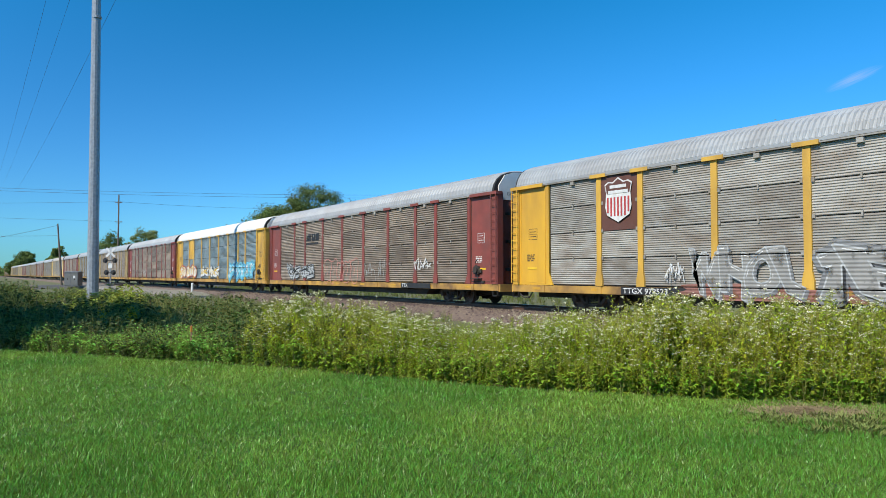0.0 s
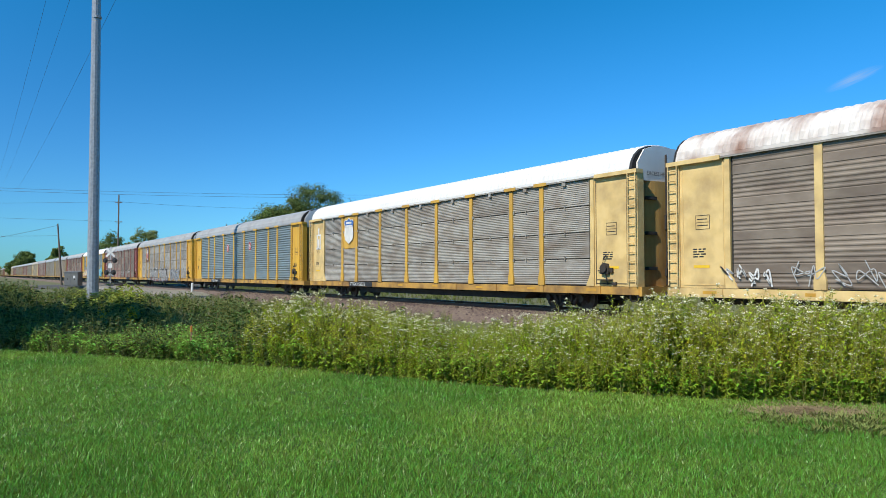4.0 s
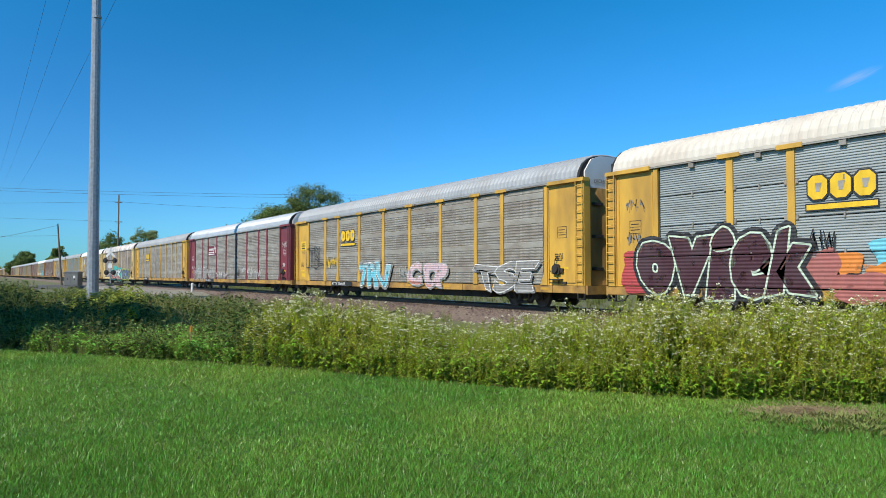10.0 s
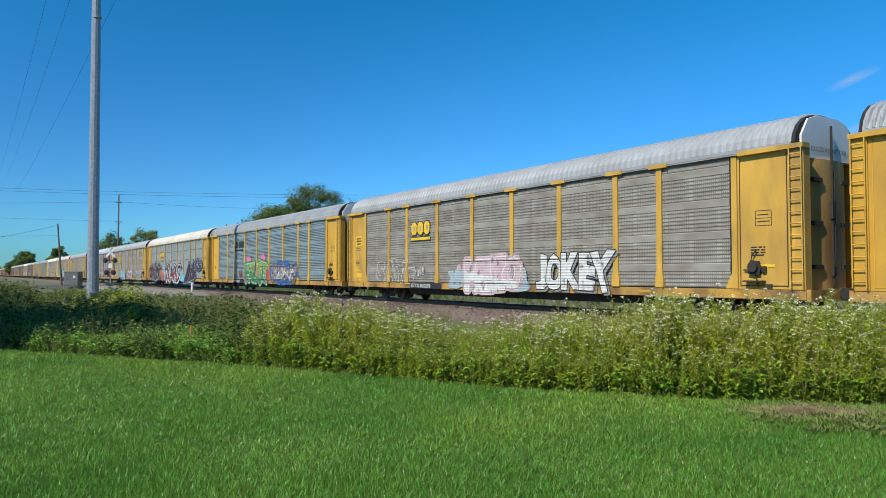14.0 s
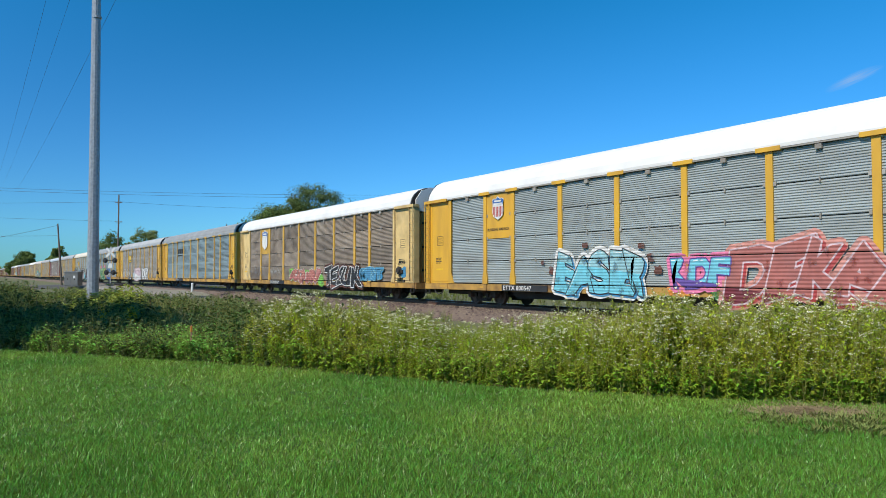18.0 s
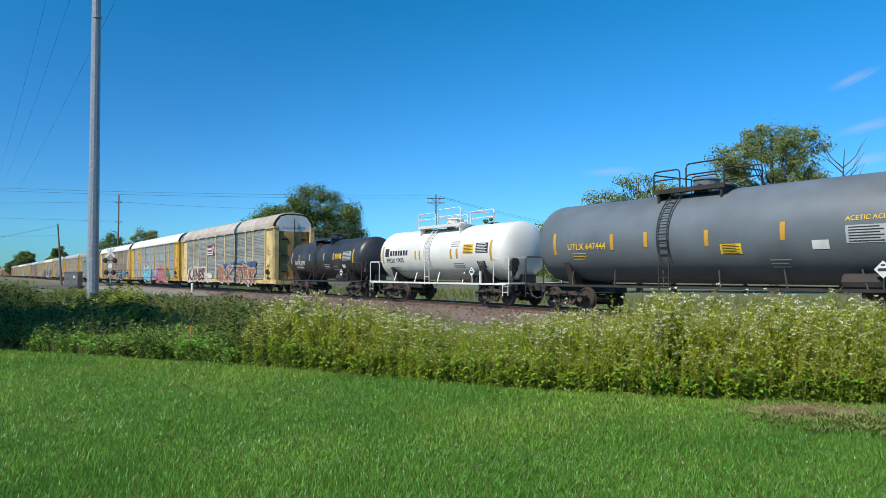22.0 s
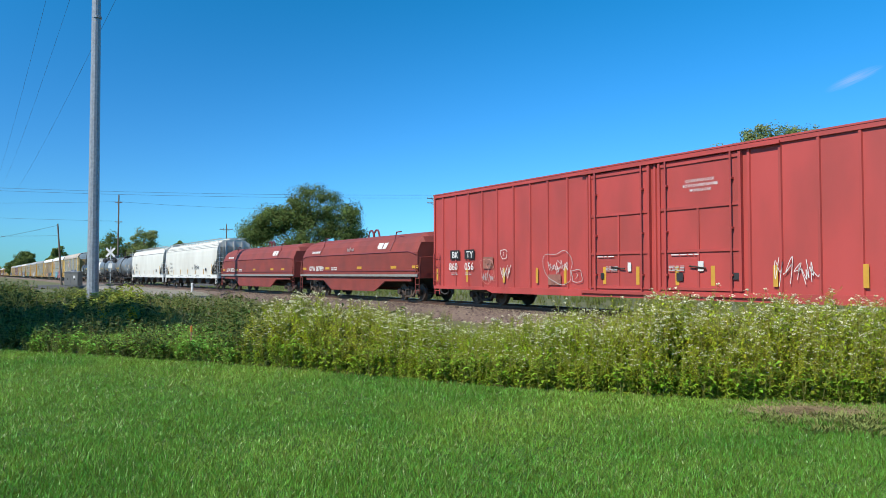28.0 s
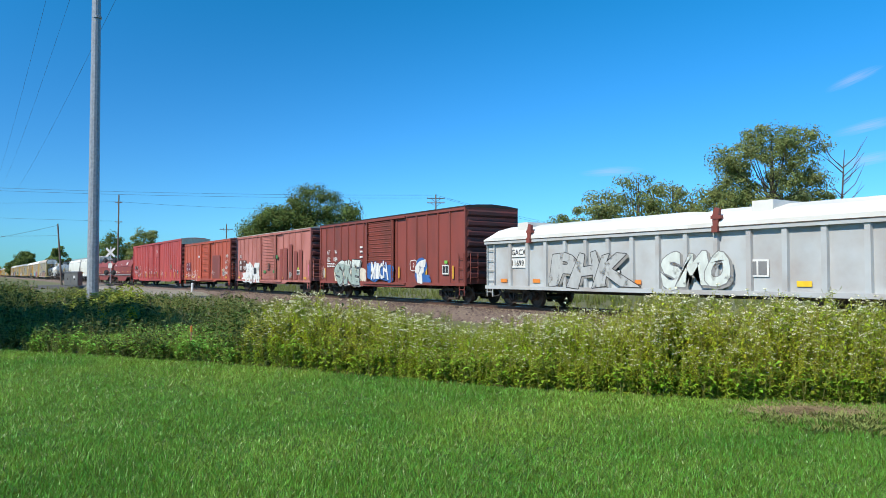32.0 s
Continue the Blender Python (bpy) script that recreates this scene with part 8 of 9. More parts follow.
         strips=[(-4.9, 2.05, 0.8), (-3.55, 2.25, 0.45), (-1.75, 2.25, 0.45), (0.55, 2.25, 0.45), (2.0, 2.25, 0.45), (4.75, 2.05, 0.8)],
         panels=[(2.25, 3.15, 2.3, 2.62, "p_yellow"), (3.35, 4.45, 2.2, 2.72, "p_silver"), (3.2, 3.6, 1.75, 1.95, "p_white")],
         words=[("GATX 8043", -4.3, 2.02, 0.26, "p_white"), ("", -4.1, 1.92, 1.6, "p_white"), ("", 0.6, 1.95, 1.0, "p_white"), ("", 1.9, 1.85, 0.7, "p_silver")]),
    dict(kind="tank", paint="white", label="glossy white tank car with white walkway and guard rails", ph=1.9, r=1.30, zc=2.38, wx=0.1, rail="white", brand=True,
         strips=[(-5.0, 1.95, 0.9), (-1.6, 2.1, 0.45), (-1.2, 2.1, 0.45), (1.6, 2.1, 0.45), (2.1, 2.1, 0.45), (4.7, 1.95, 0.9)],
         panels=[(2.6, 3.4, 2.3, 2.72, "p_yellow"), (3.6, 4.5, 2.3, 2.75, "p_black"), (3.6, 4.2, 1.65, 1.95, "p_black")],
         words=[("PROX 17475", -4.6, 1.98, 0.24, "p_black"), ("", -4.5, 1.72, 1.5, "p_grey"), ("", 1.7, 1.85, 0.9, "p_grey"), ("", 1.6, 2.85, 0.8, "p_grey")]),
    dict(kind="tank", paint="tank_grey", rail="dark", label="blue-grey tank car with yellow stencils and reflector strips", r=1.50, zc=2.55, wx=-0.6,
         strips=[(-6.3, 2.1, 0.8), (-3.4, 2.2, 0.55), (-1.9, 2.25, 0.5), (0.45, 2.2, 0.5), (2.9, 2.3, 0.5), (6.0, 2.1, 0.9)],
         panels=[(0.9, 1.6, 1.95, 2.25, "p_yellow"), (4.6, 5.6, 2.15, 2.6, "p_silver"), (3.7, 4.15, 2.02, 2.26, "p_white")],
         words=[("UTLX 647444", -5.6, 2.25, 0.24, "p_yellow"), ("", -5.4, 2.1, 0.9, "p_yellow"), ("ACETIC ACID", 4.6, 2.72, 0.13, "p_yellow"), ("", 2.4, 1.75, 0.7, "p_silver")]),
    dict(kind="tank", paint="tank_stained", rail="dark", label="grey tank car stained dark along its top, yellow stencils", r=1.46, zc=2.52, wx=-0.9,
         strips=[(-6.3, 2.0, 0.95), (-3.4, 2.3, 0.5), (-0.9, 2.2, 0.5), (2.15, 2.3, 0.5), (5.4, 2.1, 0.9)],
         panels=[(3.9, 5.0, 2.2, 2.72, "p_silver"), (2.9, 3.35, 2.0, 2.22, "p_white"), (1.0, 1.45, 2.02, 2.14, "p_grey")],
         words=[("UTLX 663465", -5.85, 2.15, 0.28, "p_yellow"), ("", -3.2, 2.85, 0.5, "p_yellow"), ("", -5.6, 2.0, 0.9, "p_yellow")]),
    dict(kind="hopper", label="white covered hopper car with a dark end slope", strips=(2.6, 6.0, 9.0, 12.0, 14.8, 18.0), words=[("MLLX", 3.6, 2.5, 0.25, "p_black"), ("98124", 3.6, 2.05, 0.25, "p_black")]),
    dict(kind="hopper", label="long white covered hopper car with a scrawled tag", strips=(2.2, 4.6, 7.6, 10.6, 13.6, 16.6, 19.4), bins=5, words=[("EQUX", 2.9, 2.4, 0.26, "p_grey"), ("621410", 2.9, 1.95, 0.26, "p_grey")], art=[E(scribble, 13.2, 1.75, 1.7, 0.7, 9, "p_grey", 430, -1.62, lw=0.05), E(scribble, 12.3, 1.8, 0.4, 0.4, 2, "p_grey", 432, -1.62), lambda car, D: [print_block(car, D(x), 1.24, 1.1, 2, "p_grey", -1.586, 0.035, int(x * 10)) for x in (3.0, 7.4, 10.9, 13.8, 17.9)]]),
    dict(kind="coil", label="dark red coil steel car with a rounded hood", mark="GTW 187571"),
    dict(kind="coil", label="dark red coil steel car with hoods and lifting bails", mark="GTW 187899", art=[E(scribble, 7.6, 2.66, 0.9, 0.3, 4, "p_silver", 431, -1.46)]),
    dict(kind="box", paint="box_red", label="long red high-cube boxcar with two plug doors", z0=0.66, z1=5.12, door=(11.1, 17.3), leaves=[(11.2, 13.95), (14.3, 17.3)], style="plug", lad=1.7, bog=4.2,
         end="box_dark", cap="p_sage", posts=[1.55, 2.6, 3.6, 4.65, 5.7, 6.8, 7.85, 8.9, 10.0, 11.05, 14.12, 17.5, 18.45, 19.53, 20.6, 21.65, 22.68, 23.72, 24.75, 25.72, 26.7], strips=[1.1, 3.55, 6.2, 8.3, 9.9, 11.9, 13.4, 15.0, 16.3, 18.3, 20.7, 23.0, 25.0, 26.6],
         words=[("BK", 2.35, 2.1, 0.3, "p_white"), ("TY", 3.5, 2.1, 0.3, "p_white"), ("860", 2.1, 1.55, 0.34, "p_white"), ("056", 3.35, 1.55, 0.34, "p_white"), ("CLOSE AND LOCK", 15.35, 4.2, 0.09, "p_white"), ("BOTH DOORS BEFORE", 15.25, 4.05, 0.09, "p_white"), ("MOVING CAR", 15.5, 3.9, 0.09, "p_white")],
         art=[lambda car, D: (bars(car, [(D(2.2), D(2.95), 2.04, 2.46), (D(3.35), D(4.1), 2.04, 2.46)], "p_black", -1.529, "mark_plate"), bars(car, [(D(4.75), D(5.45), 1.6, 2.1)], "w_clay", -1.524, "patch"), bars(car, [(D(8.95), D(9.65), 0.95, 1.35)], "w_clay", -1.524, "patch"), bars(car, [(D(22.75), D(23.65), 1.95, 2.45)], "w_clay", -1.524, "patch"), print_block(car, D(2.3), 1.4, 0.5, 2, "p_silver", -1.53, 0.03, 5), print_block(car, D(3.4), 1.4, 0.5, 2, "p_silver", -1.53, 0.03, 15), print_block(car, D(12.0), 1.6, 0.6, 4, "p_silver", -1.57, 0.025, 17), print_block(car, D(14.7), 1.6, 0.6, 4, "p_silver", -1.57, 0.025, 18), bars(car, [(D(13.0), D(13.15), 1.45, 1.75), (D(15.8), D(16.0), 1.45, 1.75)], "p_white", -1.57), bars(car, [(D(11.75), D(11.9), 1.2, 1.4), (D(15.0), D(15.25), 1.15, 1.4), (D(16.9), D(17.2), 1.2, 1.4)], "p_black", -1.57, "notice_plate"), print_block(car, D(24.3), 1.95, 0.35, 7, "p_silver", -1.53, 0.025, 6), print_block(car, D(25.2), 1.95, 0.35, 7, "p_silver", -1.53, 0.025, 16), bars(car, [(D(26.0), D(26.5), 1.45, 1.8)], "p_silver", -1.53), bars(car, [(D(26.04), D(26.24), 1.5, 1.76), (D(26.27), D(26.46), 1.5, 1.76)], "p_black", -1.537), print_block(car, D(11.6), 1.95, 1.1, 1, "p_white", -1.57, 0.035, 7), print_block(car, D(14.8), 1.95, 1.1, 1, "p_white", -1.57, 0.035, 8)),
              E(scribble, 4.7, 0.95, 0.8, 0.65, 5, "p_silver", 440, -1.53, lw=0.022), E(bubble_tag, 4.6, 0.95, 0.9, 1.1, 1, "p_salmon", 444, -1.53, lw=0.02), E(scribble, 6.0, 1.1, 0.7, 0.7, 3, "p_white", 441, -1.53, lw=0.022), E(bubble_tag, 6.0, 2.0, 0.4, 0.4, 1, "p_white", 445, -1.53, lw=0.025), E(bubble_tag, 8.8, 0.95, 1.5, 1.35, 1, "p_silver", 442, -1.53, lw=0.02), E(scribble, 8.95, 1.4, 1.1, 0.5, 6, "p_white", 446, -1.532, lw=0.025), E(bubble_tag, 10.3, 1.05, 0.45, 0.5, 1, "p_silver", 447, -1.53, lw=0.022), E(scribble, 18.3, 1.0, 1.2, 1.0, 5, "p_white", 443, -1.53, lw=0.022)]),
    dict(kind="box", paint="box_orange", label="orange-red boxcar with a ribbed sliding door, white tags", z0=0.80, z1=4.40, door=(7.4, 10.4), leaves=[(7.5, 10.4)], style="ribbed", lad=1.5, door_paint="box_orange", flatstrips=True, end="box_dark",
         posts=[1.9, 3.1, 4.2, 5.3, 6.4, 7.3, 10.6, 11.9, 13.0, 14.2, 15.4], strips=[1.3, 4.0, 6.3, 11.0, 13.3, 15.2], words=[("BK", 1.85, 2.24, 0.23, "p_white"), ("TY", 2.72, 2.24, 0.23, "p_white"), ("152", 1.72, 1.76, 0.25, "p_white"), ("106", 2.62, 1.76, 0.25, "p_white")],
         art=[lambda car, D: (bars(car, [(D(1.62), D(3.32), 1.66, 2.55)], "p_maroon", -1.522, "mark_plate"), bars(car, [(D(11.15), D(13.6), 0.98, 3.08)], "box_brown", -1.529, "repaint_patch"), bars(car, [(D(6.3), D(6.8), 3.0, 3.15)], "p_white", -1.53), bars(car, [(D(14.45), D(14.7), 1.68, 1.85)], "p_lime", -1.53), bars(car, [(D(14.45), D(15.0), 1.25, 1.6)], "p_white", -1.53), bars(car, [(D(14.5), D(14.95), 1.3, 1.55)], "p_grey", -1.537)),
              E(scribble, 1.6, 1.0, 1.8, 0.7, 6, "p_white", 450, -1.53, lw=0.022), E(piece, 3.7, 0.72, 2.5, 1.05, "BEST", None, "p_white", seed=451, y=-1.53, lw=0.024, wild=0.7, fat=0.085), E(scribble, 10.9, 1.2, 0.9, 0.6, 4, "p_white", 452, -1.53, lw=0.022), *[E(scribble, 15.3, z, 0.75, 0.45, 5, "p_white", 453 + k, -1.53, lw=0.04) for k, z in enumerate((1.3, 1.75, 2.25, 2.75))], E(scribble, 14.2, 1.5, 0.9, 0.5, 6, "p_white", 459, -1.53, lw=0.03)]),
    dict(kind="box", paint="box_pink", label="chalky faded red boxcar with dark repaint patches", z0=0.80, z1=4.40, door=(7.2, 10.4), leaves=[(7.25, 10.45)], style="ribbed", lad=1.5, flatstrips=True, end="box_dark", roof="roof_cream",
         posts=[1.9, 2.9, 3.9, 4.9, 5.9, 6.8, 7.1, 10.6, 11.7, 12.8, 13.9, 15.1], strips=[1.6, 4.0, 6.8, 11.3, 13.9, 15.6], words=[("BK", 2.0, 2.2, 0.26, "p_white"), ("TY", 2.95, 2.2, 0.26, "p_white"), ("153", 1.9, 1.75, 0.28, "p_white"), ("018", 2.9, 1.75, 0.28, "p_white")],
         art=[lambda car, D: (bars(car, [(D(1.75), D(2.65), 1.62, 2.5), (D(2.75), D(3.6), 1.62, 2.5)], "p_brown", -1.529, "mark_plate"), bars(car, [(D(11.13), D(11.72), 1.0, 3.17), (D(12.02), D(12.6), 1.0, 3.22), (D(12.93), D(13.53), 1.0, 3.45), (D(13.82), D(14.4), 1.0, 2.94), (D(14.72), D(15.3), 1.0, 3.02)], "box_brown", -1.529, "repaint_patch"), bars(car, [(D(16.38), D(16.45), 1.15, 2.0)], "p_pink", -1.53, "paint_streak"), bars(car, [(D(14.4), D(14.95), 1.35, 1.65)], "p_white", -1.533), bars(car, [(D(14.45), D(14.66), 1.4, 1.6), (D(14.7), D(14.9), 1.4, 1.6)], "p_black", -1.54), bars(car, [(D(14.5), D(14.75), 1.68, 1.82)], "p_lime", -1.533), bars(car, [(D(5.6), D(6.2), 1.4, 1.85)], "p_black", -1.585, "notice_plate"), bars(car, [(D(7.9), D(8.4), 1.45, 1.65), (D(9.9), D(10.4), 1.45, 1.65), (D(10.6), D(10.9), 2.5, 2.75)], "p_forest", -1.6, "patch"), bars(car, [(D(8.8), D(9.2), 1.8, 2.2), (D(10.0), D(10.5), 2.5, 2.8)], "p_brown", -1.6, "patch")),
              E(puffs, 2.6, 0.7, [(1.0, 0.4, 2.2, 0.8), (2.6, 0.6, 2.6, 1.3), (1.9, 0.9, 1.2, 1.3), (3.6, 0.35, 1.4, 0.7)], "p_white", 463, -1.528), E(piece, 3.4, 0.72, 3.4, 1.5, "JIME", "p_white", "p_pearl", None, None, None, None, 460, -1.53, lw=0.025, wild=0.6, fat=0.08), E(scribble, 1.9, 2.6, 0.6, 0.5, 3, "p_white", 461, -1.53), E(scribble, 12.9, 1.0, 0.6, 0.7, 3, "p_silver", 462, -1.545)]),
    dict(kind="box", paint="box_brown", label="brown-red boxcar with a ribbed door and bright tags", roof="dark", end="box_dark", z0=0.80, z1=4.42, door=(7.2, 10.4), leaves=[(7.3, 10.4)], style="ribbed", lad=1.5,
         posts=[1.7, 2.8, 3.8, 4.8, 5.8, 6.8, 7.1, 10.6, 11.6, 12.6, 13.6, 14.6, 15.6], strips=[1.6, 4.6, 10.9, 13.6, 15.9], words=[("AT", 1.9, 2.6, 0.24, "p_white"), ("W", 3.0, 2.6, 0.24, "p_white"), ("122", 1.85, 2.15, 0.26, "p_white"), ("084", 2.85, 2.15, 0.26, "p_white")],
         art=[E(puffs, 3.2, 0.7, [(0.2, 0.6, 0.9, 1.0), (1.6, 0.5, 2.4, 1.0), (3.3, 0.5, 1.4, 1.0)], "p_bone", 476, -1.528), E(piece, 3.5, 0.72, 2.9, 1.55, "SKE", "p_pearl", "p_black", None, "p_sage", "p_grey", "p_white", 470, -1.53, lw=0.04, wild=1.0, fat=0.07), E(puffs, 7.4, 0.9, [(1.4, 0.5, 2.6, 1.0), (0.4, 0.6, 0.8, 0.9), (2.6, 0.5, 0.9, 0.9)], "p_blue", 477, -1.6), E(piece, 8.0, 1.05, 1.8, 1.0, "KICH", "p_white", "p_blue", None, None, None, None, 472, -1.604, lw=0.025, wild=0.8, fat=0.03), E(puffs, 12.5, 0.8, [(0.6, 0.7, 1.1, 1.4), (0.9, 0.3, 1.3, 0.5)], "p_blue", 478, -1.53), E(piece, 12.7, 0.92, 0.75, 1.2, "f", "p_white", "p_white", None, None, None, None, 473, -1.534, lw=0.04, wild=0.7, fat=0.06), E(bubble_tag, 12.1, 1.5, 0.6, 0.6, 1, "p_white", 474, -1.53), E(scribble, 1.1, 1.0, 0.5, 1.0, 4, "p_white", 475, -1.53),
              lambda car, D: (bars(car, [(D(15.0), D(15.55), 1.35, 1.8)], "p_white", -1.53), bars(car, [(D(15.05), D(15.25), 1.42, 1.74), (D(15.3), D(15.5), 1.42, 1.74)], "p_black", -1.537), bars(car, [(D(15.2), D(15.45), 1.86, 2.0)], "p_green", -1.53), bars(car, [(D(6.4), D(6.75), z, z + 0.1) for z in (2.3, 2.6, 2.85)], "p_white", -1.53), print_block(car, D(1.9), 2.0, 1.3, 3, "p_white", -1.53, 0.05, 9))]),
    dict(kind="gondola", label="pale grey gondola with bright white covers and outline tags")]
# the couplings at the start, measured back from the viewer's own line
JOINTS = [121.6 + 28.7 * i for i in range(16, 0, -1)] + [121.6, 92.9, 64.22, 35.7, 6.9, -22.05, -51.0, -79.9, -108.85, -137.4, -166.15, -194.95, -223.77, -252.5, -281.5, -310.1, -339.0, -368.1,
          -381.75, -395.2, -412.4, -427.0, -447.5, -469.2, -487.5, -504.0, -532.5, -549.86, -567.35, -585.0, -603.5]
MAKERS = {"tank": tank_car, "hopper": hopper_car, "coil": coil_car, "box": box_car, "gondola": gondola_car}
CARS = []
for i, spec in enumerate(SPECS):
    spec = dict(spec)
    spec["len"] = JOINTS[i] - JOINTS[i + 1]
    car = autorack(spec, near=i > 15) if spec["kind"] == "rack" else MAKERS[spec["kind"]](spec)
    x0 = FACE0 - (JOINTS[i] + JOINTS[i + 1]) / 2
    car.location = (x0, TRACK, RAIL)
    CARS.append((car, x0))


# ---- poles, wires and the crossing ----
def wire(a, b, sag, r, label, n=24):
    a, b = Vector(a), Vector(b)
    bm = bmesh.new()
    tube(bm, [a.lerp(b, i / n) - Vector((0, 0, 4 * sag * (i / n) * (1 - i / n))) for i in range(n + 1)], r, 4)
    w = part("overhead_wire", bm, M["wire"])
    tagged(w, label, "wire", "overhead wires")


def build_steel_pole():
    p = new("steel_pole")
    p.location = yard(-25.6, 52.5, -0.4)
    tagged(p, "tall tapered galvanised steel utility pole among weeds", "pole")
    bm = bmesh.new()
    tube(bm, [(0, 0, -0.3), (-0.13, -0.1, 31)], 0.41, 12, 0.27)
    part("shaft", bm, M["steel_pole"], p)
    bm = bmesh.new()
    tube(bm, [(-0.03, -0.02, 20.9), (-0.03, -0.02, 21.05)], 0.345, 12)
    part("joint_band", bm, M["steel_pole"], p)
    for y, z in ((-2.0, 28.6), (2.4, 25.6)):
        bm = bmesh.new()
        tube(bm, [(-0.1, 0, z - 0.3), (-0.1, y, z)], 0.09, 6, 0.05)
        part("arm", bm, M["steel_pole"], p)
    base = p.location
    for dy, z in ((0.0, 28.6), (-2.0, 28.2), (2.4, 25.2)):
        wire((base.x - 190, base.y + dy, z), (base.x, base.y + dy, z), 1.4, 0.013, "thin dark power line overhead along the railway")
        wire((base.x, base.y + dy, z), (base.x + 110, base.y + dy, z), 1.0, 0.013, "thin dark power line overhead along the railway")


build_steel_pole()


def wood_pole(base, h, arms, label, lean=(0, 0), r=0.15, aw=1.3, along=None):
    p = new("utility_pole")
    p.location = base
    tagged(p, label, "pole", "wooden poles")
    bm = bmesh.new()
    tube(bm, [(0, 0, -0.3), (lean[0], lean[1], h)], r, 8, r * 0.65)
    part("shaft", bm, M["wood_pole"], p)
    d = along or RIGHT
    for z in arms:
        k = z / h
        c = Vector((lean[0] * k, lean[1] * k, z))
        bm = bmesh.new()
        tube(bm, [c - d * aw, c + d * aw], 0.07, 5)
        for s in (-1, 1):
            tube(bm, [c + d * s * aw * 0.6, c - Vector((0, 0, 0.6))], 0.03, 4)
        arm = part("crossarm", bm, M["wood_pole"], p)
        for s in (-0.92, -0.45, 0.45, 0.92):
            bm = bmesh.new()
            tube(bm, [c + d * s * aw, c + d * s * aw + Vector((0, 0, 0.22))], 0.06, 6, 0.04)
            part("insulator", bm, M["case"], arm)
    return p


G = -0.35
wood_pole(yard(-1.1, 110, G), 14.2, (13.6, 12.9), "wooden utility pole with double crossarms behind the track", aw=1.35)
wood_pole(yard(-68, 150, G), 18.6, (17.0, 12.9), "tall dark wooden pole with two crossarms", aw=0.75, r=0.2)
wood_pole(yard(-51.4, 170, G), 13.9, (12.6,), "wooden utility pole with one crossarm far off", aw=1.6, r=0.18)
wood_pole(yard(-51.5, 97, 0.1), 8.3, (), "bare leaning wooden pole by the level crossing", lean=tuple((RIGHT * -0.7)[:2]), r=0.14)
left = yard(-112, 112, 17.2)
for dz, dd in ((0.0, 0.0), (-0.45, 1.0)):
    wire(yard(-1.1 + dd, 110, 13.75 + dz), left + Vector((0, 0, dz)), 0.9, 0.017, "dark overhead line running behind the railway", 30)
    wire(yard(-1.1 + dd, 110, 13.75 + dz), yard(34, 150, 10.5 + dz), 0.6, 0.017, "dark overhead line running behind the railway")
wire(yard(-68, 150, 16.8), yard(-140, 150, 16.7), 0.3, 0.02, "thin power line far behind the railway")
wire(yard(-68, 150, 16.8), yard(-30, 165, 16.6), 0.4, 0.02, "thin power line far behind the railway")
wire(yard(-68, 150, 12.7), yard(-140, 140, 15.2), 0.4, 0.02, "thin power line far behind the railway")
wire(yard(-52.2, 97, 8.2), yard(-76, 97, 4.6), 0.5, 0.018, "slack service wire by the level crossing")
wire(yard(-52.2, 97, 6.8), yard(-86, 100, 7.6), 0.3, 0.015, "slack service wire by the level crossing")


